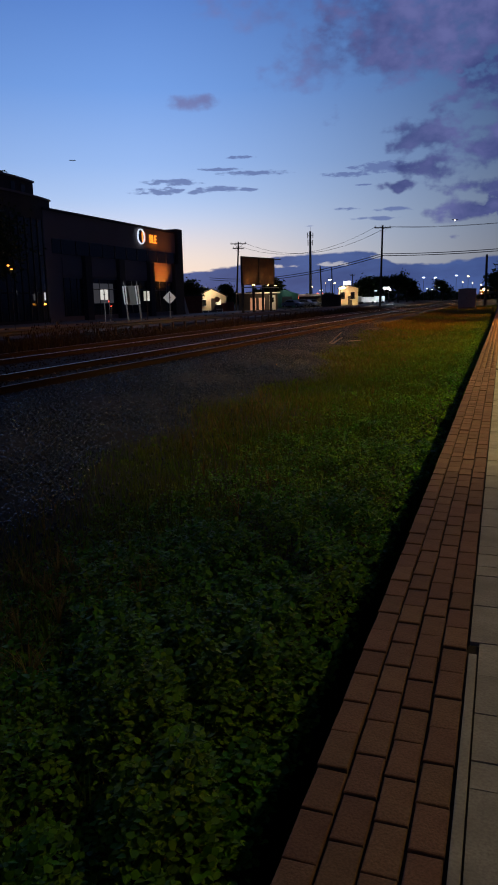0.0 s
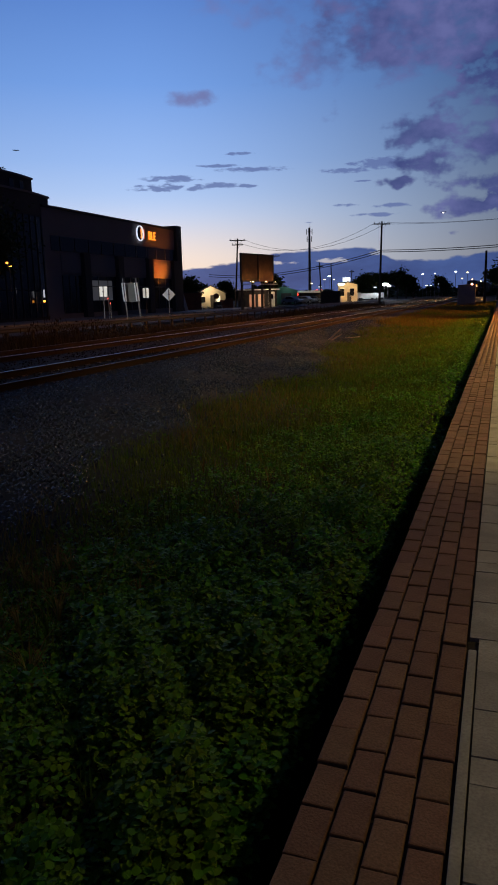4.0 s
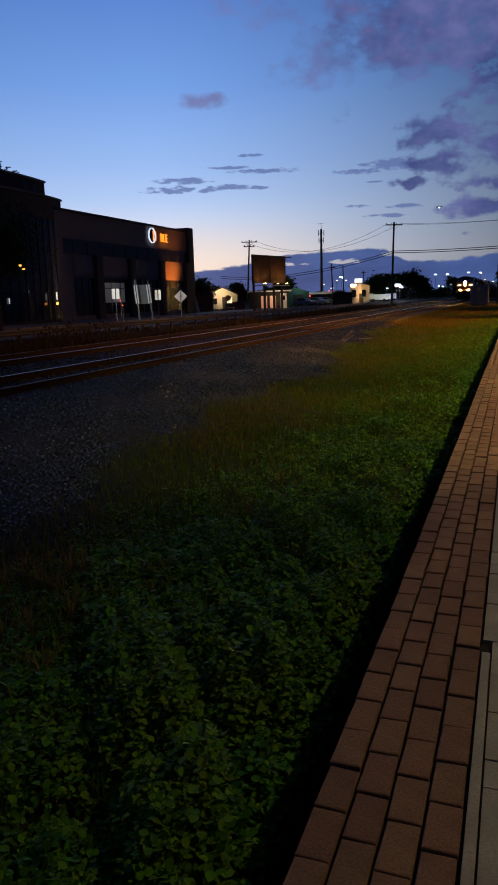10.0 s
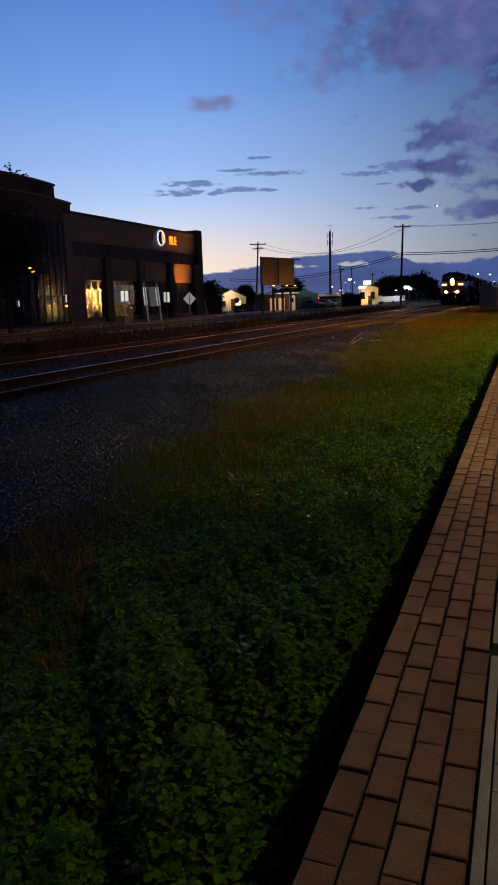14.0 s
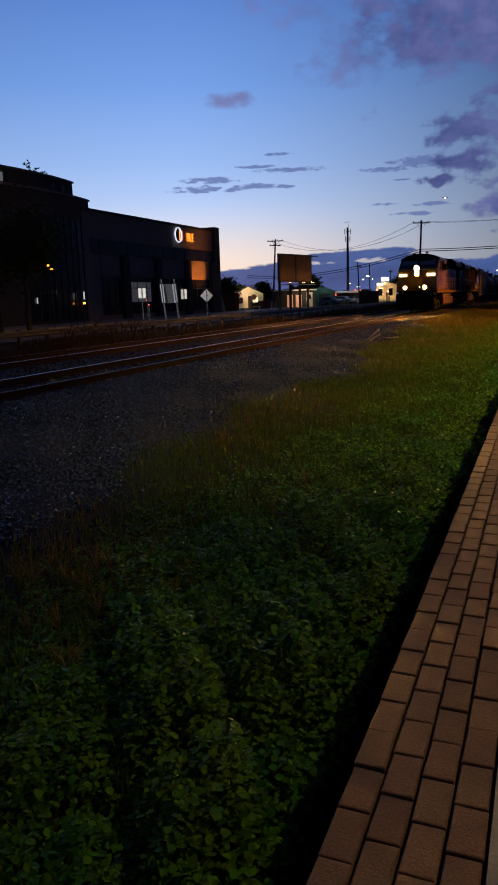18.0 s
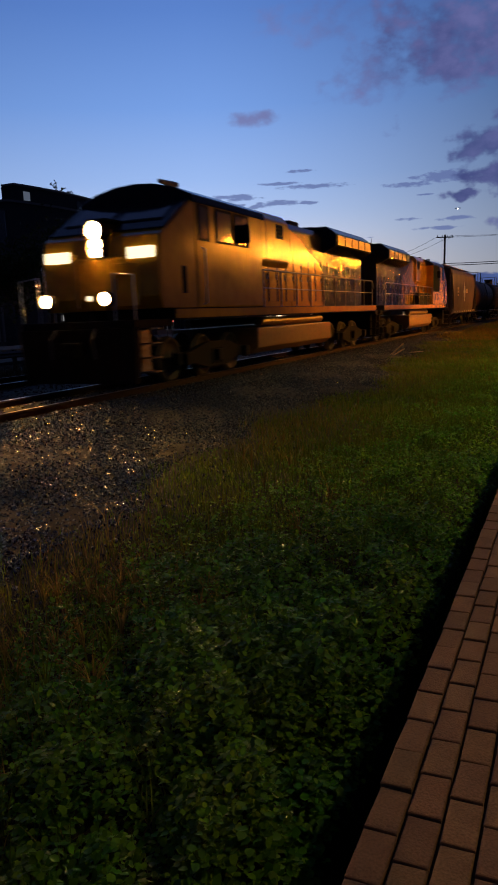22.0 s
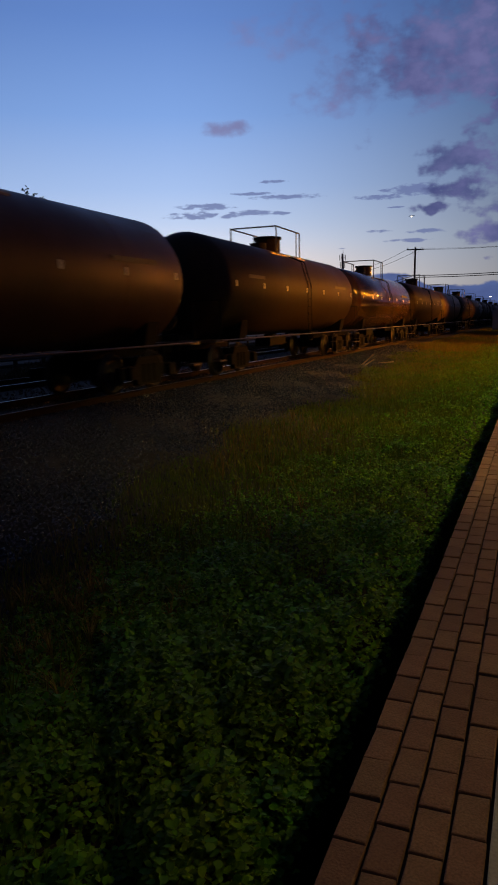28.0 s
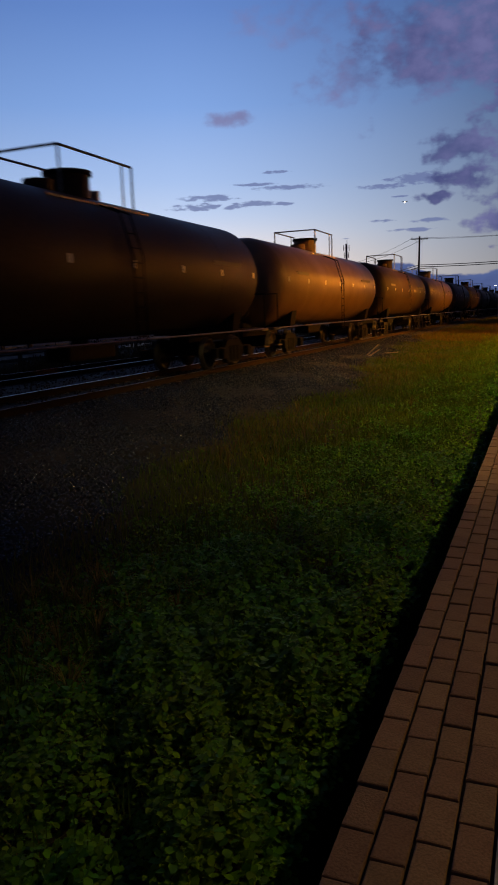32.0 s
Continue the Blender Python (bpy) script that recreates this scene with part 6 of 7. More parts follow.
# ---- trees ----
def tree(where, h, crown, seed, label, leaves_n=900, leaf=0.22, bare=0.0, trunk=0.16, mat=None, name="tree"):
    """A tapered trunk with limbs, and a ragged crown of many small leaves."""
    rng = random.Random(seed)
    T = thing(name, where, label, "tree", "trees")
    bm = None
    tips = []
    def grow(a, d, length, r, level):
        nonlocal bm
        p = a
        steps = 3
        for k in range(steps):
            q = p + d * (length / steps) + Vector((rng.uniform(-1, 1), rng.uniform(-1, 1), rng.uniform(-0.3, 0.5))) * length * 0.06
            bm = rod(p, q, r * (1 - k / steps * 0.45), 6, r * (1 - (k + 1) / steps * 0.45), bm)
            p = q
            if level > 0 and k > 0:
                tips.append((q, length))
        if level < 2:
            for _ in range(5 if level == 0 else 4):
                a2 = rng.uniform(0, 6.28)
                up = rng.uniform(0.25, 0.95)
                nd = Vector((math.cos(a2), math.sin(a2), up)).normalized()
                base = a + (p - a) * rng.uniform(0.55, 1.0)
                grow(base, (nd * 0.85 + d * 0.3).normalized(), length * rng.uniform(0.5, 0.72), r * 0.5, level + 1)
        else:
            tips.append((p, length))
    grow(Vector((0, 0, 0)), Vector((0, 0, 1)), h * 0.5, trunk, 0)
    part("trunk", bm, M_BARK, T)
    if leaves_n:
        g = np.random.default_rng(seed)
        tp = np.array([tuple(t[0]) for t in tips])
        k = g.integers(0, len(tp), leaves_n)
        c = tp[k] + g.normal(0, 1, (leaves_n, 3)) * np.array([crown[0], crown[0], crown[1]]) * 0.16
        if bare:
            c = c[c[:, 2] < h * (1 - bare)]
        n = len(c)
        a, t = g.uniform(0, 6.28, n), g.normal(0, 0.6, n)
        s = leaf * g.uniform(0.5, 1.2, n)
        d = np.stack([np.cos(a) * np.cos(t), np.sin(a) * np.cos(t), np.sin(t)], -1) * s[:, None]
        q = np.cross(d, g.normal(0, 1, (n, 3)))
        q = q / (np.linalg.norm(q, axis=1, keepdims=True) + 1e-9) * s[:, None] * 0.45
        v = np.stack([c - d, c + q, c + d, c - q], 1)
        f = np.arange(4 * n).reshape(n, 4)
        raw("crown", v.reshape(-1, 3), f, mat or M_TREELEAF, T)
    return T


tree(at(-38.6, 46, -0.1), 7.7, (4.2, 4.0), 3, "dark young tree before the round tower, twigs bare at the top", 5200, 0.14, 0.0, 0.16)
tree(at(-40.6, 44, -0.1), 6.6, (3.8, 3.4), 8, "dark leafy tree beside the street", 4200, 0.14, 0.0, 0.14)


def roof_sapling(where):
    """Crooked twigs with a few large leaves, rooted at the roof's edge; u runs along the skyline."""
    S = thing("sapling", where, "leafy sapling growing on the edge of the tower roof", "plant")
    u = Vector((0.8, 0.6, 0))
    up = Vector((0, 0, 1))
    # twig points and leaf size are set to fit the camera's view
    twigs = (((0, 0), (-0.35, 0.35), (-0.62, 0.72), (-0.86, 0.78)), ((-0.35, 0.35), (-0.30, 0.72), (-0.36, 1.0)), ((-0.1, 0.1), (0.1, 0.42), (0.34, 0.5)),
             ((0, 0), (0.35, 0.12), (0.62, 0.2), (0.95, 0.12)), ((0, 0), (-0.45, 0.14), (-0.7, 0.2)))
    rng = random.Random(6)
    for line in twigs:
        pts = [u * a + up * b for a, b in line]
        twig = part("twig", tube(pts, 0.022), M_BARK, S)
        for a, b in zip(pts, pts[1:]):
            for k in range(4):
                c = a + (b - a) * rng.uniform(0.3, 1.0)
                d = (u * rng.uniform(-1, 1) + up * rng.uniform(-0.2, 0.7)).normalized() * rng.uniform(0.12, 0.24)
                s = up.cross(d).cross(d).normalized() * 0.055 + Vector((0.02, -0.03, 0))
                bm = bmesh.new()
                e = [bm.verts.new(p) for p in (c, c + d * 0.45 + s, c + d, c + d * 0.45 - s)]
                m = bm.verts.new(c + d * 0.5 + Vector((0.02, 0.02, -0.025)))
                for p, q in zip(e, e[1:] + e[:1]):
                    bm.faces.new((p, q, m))
                part("leaf", bm, M_TREELEAF, twig)


roof_sapling((-38.9, 51.0, 11.98))
tree(at(-23.6, 118, 0), 5.2, (3.5, 3), 21, "small dark tree beside the office building", 1600, 0.3)


def shrub(where, r, h, seed, label):
    g = np.random.default_rng(seed)
    n = 700
    a, u = g.uniform(0, 6.28, n), g.uniform(0, 1, n) ** 0.5
    c = np.stack([np.cos(a) * u * r, np.sin(a) * u * r, g.uniform(0.05, 1, n) * h * (1 - 0.5 * u)], -1)
    b = g.uniform(0, 6.28, n)
    d = np.stack([np.cos(b) * 0.4, np.sin(b) * 0.4, g.uniform(0.3, 1, n)], -1) * g.uniform(0.1, 0.3, n)[:, None]
    q = np.stack([-np.sin(b), np.cos(b), 0 * b], -1) * 0.02
    v = np.stack([c, c + d * 0.5 + q, c + d, c + d * 0.5 - q], 1)
    S = thing("shrub", where, label, "shrub", "shrubs past the tracks")
    tagged(raw("foliage", v.reshape(-1, 3), np.arange(4 * n).reshape(n, 4), M_DULL, S), kind="stuff")
    return S


for i, (az, dist, r, h) in enumerate(((-34.2, 33, 1.3, 1.5), (-31.0, 36, 1.6, 1.3), (-29.2, 38, 1.2, 0.9), (-37.5, 30, 1.2, 0.8), (-26.5, 42, 1.4, 0.7), (-22.5, 46, 1.5, 0.7))):
    p = at(az, dist)
    p.z = float(ground_z(np.array(p.x), np.array(p.y)))
    shrub(p, r, h, 40 + i, "rusty brown dry shrub beyond the far track")


# ---- poles and wires ----
def utility_pole(where, h, arms, lean, label, r=0.15, face=0.0, gear=True):
    P = thing("utility_pole", where, label, "utility pole", "utility poles")
    tip = Vector((math.sin(radians(lean)) * h, 0, h))
    part("pole", rod((0, 0, -0.2), tip, r, 10, r * 0.7), M_POLE, P)
    for z, w in arms:
        c = tip * (z / h)
        a = part("crossarm", box(-w / 2, w / 2, -0.06, 0.06, -0.07, 0.07, 0.01), M_POLE, P)
        a.matrix_basis = Matrix.Translation(c) @ Matrix.Rotation(radians(face), 4, "Z")
        for k in range(4):
            x = -w / 2 + 0.12 + (w - 0.24) * k / 3
            part("insulator", rod((x, 0, 0.07), (x, 0, 0.26), 0.05, 8), M_SILVER, a)
        part("brace", tube([(-w * 0.3, 0.07, 0), (0, 0.07, -0.7), (w * 0.3, 0.07, 0)], 0.02), M_STEEL, a)
    if gear:
        part("transformer", rod(tip * 0.8 + Vector((0.35, 0, -0.35)), tip * 0.8 + Vector((0.35, 0, 0.35)), 0.22, 12), M_MULLION, P)
    return P


def wire(name, pts_a, pts_b, sag, r, label, n=14):
    W = thing(name, (0, 0, 0), label, "cable", "overhead cables")
    for a, b in zip(pts_a, pts_b):
        a, b = Vector(a), Vector(b)
        pts = [a.lerp(b, i / n) - Vector((0, 0, sag * 4 * (i / n) * (1 - i / n))) for i in range(n + 1)]
        part("cable", tube(pts, r, 5), M_WIRE, W)


def build_poles():
    p1, p2 = at(-20.02, 122, 0), at(-8.95, 106, 0)
    utility_pole(p1, 10.9, [(10.6, 2.6), (9.9, 1.8)], 3.5, "leaning wooden utility pole with two crossarms", 0.17, 25, False)
    utility_pole(p2, 11.35, [(11.0, 2.4)], 1.2, "wooden utility pole with a crossarm", 0.17, 30, False)
    p3 = at(-1.27, 110, 0)
    utility_pole(p3, 7.1, [], 0, "dark wooden pole stump beside the line", 0.22, 0, False)
    p4 = at(-17.1, 128, 0)
    utility_pole(p4, 8.5, [(8.3, 2.6)], 0, "wooden utility pole behind the billboard", 0.15, 10, False)
    p5 = at(-13.35, 150, 0)
    utility_pole(p5, 8.0, [(7.2, 1.5)], -3, "leaning wooden pole beside the mast", 0.16, 0, False)
    p6 = at(-12.55, 140, 0)
    utility_pole(p6, 7.3, [], -1.5, "thin wooden pole without arms", 0.13, 0, False)
    p7 = at(-11.05, 190, 0)
    utility_pole(p7, 7.6, [(7.2, 1.3)], 0, "distant utility pole with a crossarm", 0.14, 0, False)
    t1, t2 = p1 + Vector((0.65, 0, 10.7)), p2 + Vector((0.2, 0, 11.1))
    far_r = at(14.0, 95, 9.0)
    wire("power_lines", [t1 + Vector((-1, 0, 0)), t1 + Vector((1, 0, 0))], [t2 + Vector((-1, 0.3, 0.1)), t2 + Vector((1, -0.3, 0.1))], 2.6, 0.022, "thin sagging power lines between the poles")
    wire("power_lines", [t2 + Vector((-1, 0.3, 0)), t2 + Vector((1, -0.3, 0))], [far_r + Vector((0, 0.5, 3.2)), far_r + Vector((0, -0.5, 3.2))], 1.2, 0.018, "thin power lines running past the pole")
    t2b = p2 + Vector((0.15, 0, 7.5))
    wire("telephone_cable", [t2b, t2b + Vector((0, 0, -0.25))], [far_r, far_r + Vector((0, 0, -0.25))], 0.9, 0.05, "thick sagging telephone cable")
    wire("telephone_cable", [t2b, t2b + Vector((0, 0, -0.3))], [at(-22, 150, 6.2), at(-22, 150, 5.8)], 1.4, 0.05, "thick telephone cable running down behind the billboard")


build_poles()


def build_mast():
    where = at(-14.25, 235, 0)
    T = thing("cell_mast", where, "tall steel phone mast with panel aerials", "mast")
    H = 22.2
    part("pole", rod((0, 0, 0), (0, 0, H), 0.5, 12, 0.32), M_STEEL, T)
    for z, r in ((H - 1.2, 0.85), (H - 3.4, 0.7), (13.0, 0.5)):
        bm = None
        for k in range(3):
            a = 2.094 * k + 0.4
            bm = rod((0, 0, z), (r * math.cos(a), r * math.sin(a), z), 0.09, 6, bm=bm)
        part("mount", bm, M_STEEL, T)
        if z > 14:
            for k in range(4):
                a = 1.571 * k + 0.35
                part("panel_aerial", box(r * math.cos(a) - 0.1, r * math.cos(a) + 0.1, r * math.sin(a) - 0.08, r * math.sin(a) + 0.08, z - 0.85, z + 0.85, 0.03), M_MULLION, T)
    part("whip", rod((0.2, 0, H), (0.2, 0, H + 1.3), 0.05, 6), M_STEEL, T)


build_mast()


# ---- the far side: billboard, houses, sheds, lamps ----
def build_billboard():
    c = at(-18.25, 96, 0)
    B = thing("billboard", c, "double billboard with bare wooden panels on posts", "billboard", rz=76)
    for x0, x1 in ((-3.95, -0.08), (0.08, 3.85)):
        pl = part("panel", box(x0, x1, -0.06, 0.06, 3.55, 6.85, 0.01), M_WOOD, B, "bare wooden panel")
        part("panel_frame", box(x0 - 0.05, x0 + 0.05, -0.1, 0.1, 3.45, 6.95), M_POLE, pl)
        part("panel_frame", box(x1 - 0.05, x1 + 0.05, -0.1, 0.1, 3.45, 6.95), M_POLE, pl)
        part("panel_frame", box(x0 + 0.05, x1 - 0.05, -0.1, 0.1, 6.86, 6.95), M_POLE, pl)
        part("panel_frame", box(x0 + 0.05, x1 - 0.05, -0.1, 0.1, 3.45, 3.54), M_POLE, pl)
    for x in (-3.4, -0.9, 1.4, 3.4):
        part("post", box(x - 0.12, x + 0.12, 0.12, 0.36, -0.1, 6.4), M_POLE, B)
    part("catwalk", box(-4.0, 3.9, -0.7, -0.1, 3.1, 3.18), M_SILVER, B)
    for x in (-2.6, 0.6, 2.8):
        l = part("flood_lamp", box(x - 0.25, x + 0.25, -1.0, -0.75, 3.3, 3.42, 0.02), M_SILVER, B)
        part("lamp_arm", rod((x, -0.4, 3.15), (x, -0.9, 3.3), 0.03, 6), M_STEEL, l)
    for x in (-2.6, 0.6, 2.8):
        part("lamp_glass", box(x - 0.2, x + 0.2, -0.98, -0.78, 3.425, 3.432), G_BOARDLAMP, B)


G_BOARDLAMP = glowing("board_lamp_glow", (1.0, 0.5, 0.16), 60)
build_billboard()


def gable_house(where, rz, w, d, h, rise, wall, label, lit=None, name="house"):
    """A small house: walls, a pitched roof with eaves, windows and a door on the front (local -y)."""
    H = thing(name, where, label, "house", rz=rz)
    body = extrude([(-w / 2, 0), (w / 2, 0), (w / 2, h), (0, h + rise), (-w / 2, h)], -d / 2, d / 2)
    part("wall", body, wall, H)
    for sx in (-1, 1):
        a = [(0, h + rise + 0.02), (sx * (w / 2 + 0.3), h - 0.3 * rise / (w / 2) + 0.02), (sx * (w / 2 + 0.3), h - 0.3 * rise / (w / 2) + 0.16), (0, h + rise + 0.17)]
        part("roof", extrude(a, -d / 2 - 0.35, d / 2 + 0.35), M_ROOF, H)
    for x, z0, z1, ww, glow in ((-w * 0.28, h * 0.35, h * 0.78, 0.9, False), (w * 0.22, h * 0.35, h * 0.78, 0.9, lit)):
        win = part("window", box(x - ww / 2, x + ww / 2, -d / 2 - 0.05, -d / 2 - 0.01, z0, z1), G_WINDOW if glow else M_GLASS, H)
        f = box(x - ww / 2 - 0.08, x + ww / 2 + 0.08, -d / 2 - 0.07, -d / 2 - 0.055, z1, z1 + 0.1)
        f = box(x - ww / 2 - 0.08, x + ww / 2 + 0.08, -d / 2 - 0.12, -d / 2 - 0.055, z0 - 0.1, z0, 0, f)
        part("window_frame", f, M_WHITE, win)
    part("door", box(-0.1, 0.8, -d / 2 - 0.05, -d / 2 - 0.01, 0, 2.0), M_DARKWALL, H)
    return H


def street_lamp(where, h, glow, label, arm=0.0, size=0.2, rz=0.0, r=0.06):
    S = thing("street_lamp", where, label, "street lamp", "street lamps", rz=rz)
    part("post", rod((0, 0, 0), (0, 0, h), r, 8, r * 0.7), M_MULLION, S)
    if arm:
        part("arm", rod((0, 0, h), (arm, 0, h + 0.15), r * 0.6, 6), M_MULLION, S)
    hd = part("lamp_head", box(arm - size, arm + size, -size * 0.6, size * 0.6, h + 0.16, h + 0.16 + size * 0.5, 0.02), M_MULLION, S)
    part("lamp_glass", box(arm - size * 0.85, arm + size * 0.85, -size * 0.5, size * 0.5, h + 0.155 - size * 0.5, h + 0.155, 0.01), glow, hd, "glowing lamp")
    return S


def car(where, rz, paint, label, lit=False):
    C = thing("parked_car", where, label, "car", "parked cars", rz=rz)
    prof = [(-2.1, 0.35), (-2.15, 0.7), (-1.95, 0.85), (-1.1, 0.95), (-0.5, 1.42), (0.9, 1.45), (1.6, 0.98), (2.1, 0.9), (2.15, 0.4)]
    part("body", bevelled(extrude(prof, -0.85, 0.85, "x"), 0.04, 2), paint, C)
    for sx in (-1, 1):
        part("side_window", extrude([(-0.95, 0.98), (-0.48, 1.36), (0.85, 1.38), (1.3, 1.0)], *sorted((sx * 0.852, sx * 0.86)), "x"), M_GLASS, C)
        for y in (-1.35, 1.35):
            w = part("wheel", rod((sx * 0.70, y, 0.33), (sx * 0.88, y, 0.33), 0.33, 16), M_RUBBER, C)
            part("rim", rod((sx * 0.88, y, 0.33), (sx * 0.89, y, 0.33), 0.2, 12), M_SILVER, w)
        part("headlight", box(sx * 0.5, sx * 0.75, -2.19, -2.14, 0.62, 0.76, 0.01) if sx > 0 else box(-0.75, -0.5, -2.19, -2.14, 0.62, 0.76, 0.01), G_COOL if lit else M_SILVER, C)
        part("tail_light", box(*sorted((sx * 0.5, sx * 0.78)), 2.13, 2.18, 0.68, 0.82, 0.01), G_RED if lit else M_REDWALL, C)
    return C


def build_town():
    # house with a lit front, and the dark shed before it
    gable_house(at(-22.0, 128, 0), 25, 5.0, 7, 2.3, 1.2, M_CREAM, "small cream house with a lit gable front", True)
    # unseen lamp, assumed from the bright gable front
    lamp("porch_light", "POINT", at(-22.2, 122.8, 2.9), 280, (1.0, 0.72, 0.4), 0.1)
    part_of = thing("dark_shed", at(-23.55, 105, 0), "dark red plank shed beside the office building", "shed", rz=24)
    part("wall", box(-1.6, 1.6, -1.5, 1.5, 0, 2.3, 0.02), M_REDWALL, part_of)
    part("roof", box(-1.75, 1.75, -1.65, 1.65, 2.3, 2.42, 0.02), M_ROOF, part_of)
    # kiosk under the billboard
    K = thing("kiosk", at(-17.95, 112, 0), "low lit kiosk with a white door under the billboard", "kiosk", rz=18)
    part("wall", box(-3.6, 2.2, -1.5, 1.5, 0, 2.5), M_DARKWALL, K, "dark plank wall")
    part("roof", box(-3.9, 2.6, -1.9, 1.7, 2.5, 2.68), M_WHITE, K, "flat pale roof")
    for x in (-1.9, -0.6):
        part("lit_opening", box(x, x + 0.9, -1.54, -1.505, 0.1, 1.9), G_DIMORANGE, K, "orange-lit opening")
    d = part("door", box(1.0, 1.9, -1.56, -1.505, 0.0, 2.25, 0.01), M_WHITE, K, "white door")
    part("door_pane", box(1.25, 1.65, -1.575, -1.562, 1.2, 1.9), M_GLASS, d)
    # unseen lamp before the kiosk, assumed from its bright openings
    lamp("kiosk_light", "POINT", at(-17.5, 108.6, 2.6), 130, (1.0, 0.66, 0.35), 0.1)
    # bins and red boxes before it
    for az, c, h in ((-20.9, M_REDWALL, 1.2), (-20.5, M_REDWALL, 1.4), (-21.4, M_DARKWALL, 1.0)):
        o = obj("storage_box", box(-0.6, 0.6, -0.4, 0.4, 0, h, 0.03), c)
        o.matrix_basis = pose(*at(az, 112, 0), 0, 0, 20)
        tagged(o, "small red metal storage box" if c is M_REDWALL else "small dark storage box", "box", "boxes by the street")
    # green shed, awning, container
    g = thing("green_shed", at(-16.2, 150, 0), "small green sheet-metal shed with a pitched roof", "shed", rz=15)
    part("wall", extrude([(-2.9, 0), (2.6, 0), (2.6, 2.5), (-0.2, 3.3), (-2.9, 2.5)], -3, 3), M_GREENWALL, g)
    part("roof", extrude([(-3.1, 2.45), (-0.2, 3.32), (2.8, 2.45), (2.8, 2.6), (-0.2, 3.47), (-3.1, 2.6)], -3.2, 3.2), M_GREENWALL, g)
    part("shed_door", box(-0.6, 1.4, -3.05, -3.005, 0, 2.1), M_DARKWALL, g)
    # no source known here: point light added so the green wall shows
    lamp("shed_light", "POINT", at(-16.0, 145, 3.6), 60, (0.85, 1.0, 0.9), 0.1)
    a = thing("market_awning", at(-14.7, 160, 0), "long white awning over a lit shop front", "awning", rz=14)
    part("canopy", extrude([(-4.2, 2.1), (4.0, 2.1), (4.0, 2.6), (-4.2, 2.6)], -1.2, 1.2), M_WHITE, a)
    part("shop_front", box(-4.0, 3.8, 0.6, 2.6, 0, 2.1), M_DARKWALL, a)
    for k in range(5):
        part("post", rod((-4.0 + 1.95 * k, -1.1, 0), (-4.0 + 1.95 * k, -1.1, 2.1), 0.05, 6), M_MULLION, a)
    # point light without a fixture, added to brighten the awning
    lamp("awning_light", "POINT", at(-14.6, 156, 3.4), 60, (0.9, 0.95, 1.0), 0.1)
    b = thing("container", at(-12.65, 132, 0), "dark ribbed steel shipping container", "container", rz=12)
    part("body", box(-1.7, 1.7, -1.2, 1.2, -0.15, 2.2, 0.03), M_DARKWALL, b)
    for k in range(8):
        part("rib", box(-1.6 + 0.43 * k, -1.5 + 0.43 * k, -1.24, -1.202, 0.15, 2.1), M_DARKWALL, b)
    gable_house(at(-11.35, 165, 0), 11, 4.2, 6, 3.6, 0.6, M_CREAM, "tall narrow cream building with a small window", False, "cream_house")
    lamp("house_light", "POINT", at(-11.8, 160.5, 4.0), 70, (1.0, 0.74, 0.42), 0.1)
    sb = thing("lit_sign", at(-11.45, 168, 0), "lit white sign box on a post", "sign", rz=11)
    part("post", rod((0, 0, 0), (0, 0, 4.4), 0.1, 8), M_MULLION, sb)
    part("sign_face", box(-0.85, 0.85, -0.12, 0.12, 4.4, 5.3, 0.03), G_PALEWINDOW, sb, "glowing white sign face")
    for az, dd, w, h in ((-10.55, 170, 1.2, 1.9), (-9.9, 175, 4.2, 1.7), (-9.0, 180, 2.6, 1.8)):
        o = thing("white_trailer", at(az, dd, 0), "white box trailer in the yard", "trailer", "trailers", rz=10)
        part("body", box(-w / 2, w / 2, -1, 1, 0.45, h, 0.05), M_WHITE, o)
        for x in (-w * 0.3, w * 0.3):
            part("wheel", rod((x, -1.02, 0.35), (x, -0.8, 0.35), 0.35, 12), M_RUBBER, o)
    lamp("yard_light", "POINT", at(-9.3, 168, 4.2), 120, (0.92, 0.96, 1.0), 0.1)
    # lamps
    street_lamp(at(-8.6, 172, 0), 3.6, G_COOL, "bright white lamp on a yard post", 0.3, 0.62)
    street_lamp(at(-8.35, 174, 0), 3.2, G_COOL, "bright white lamp on a yard post", 0.3, 0.34)
    street_lamp(at(-9.35, 180, 0), 3.0, G_PALEWINDOW, "bright white lamp on a yard post", 0.2, 0.34)
    street_lamp(at(-11.95, 158, 0), 3.7, G_WARM, "warm yellow lamp on a yard post", 0.3, 0.55)
    street_lamp(at(-12.72, 210, 0), 6.7, G_CYAN, "pale blue-green lamp on a tall post", 0.0, 0.55)
    street_lamp(at(-13.45, 190, 0), 3.6, G_PALEWINDOW, "bright white lamp by the mast", 0.0, 0.45)
    for az, el, dd, gl in ((-5.74, 1.42, 260, G_FAR), (-4.88, 1.40, 250, G_FAR), (-3.38, 1.51, 265, G_FAR), (-2.53, 1.44, 255, G_FARWARM)):
        street_lamp(at(az, dd, 0), 1.55 + dd * math.tan(radians(el)) - 0.3, gl, "distant street lamp with a bright head", 0.0, 0.34, r=0.08)
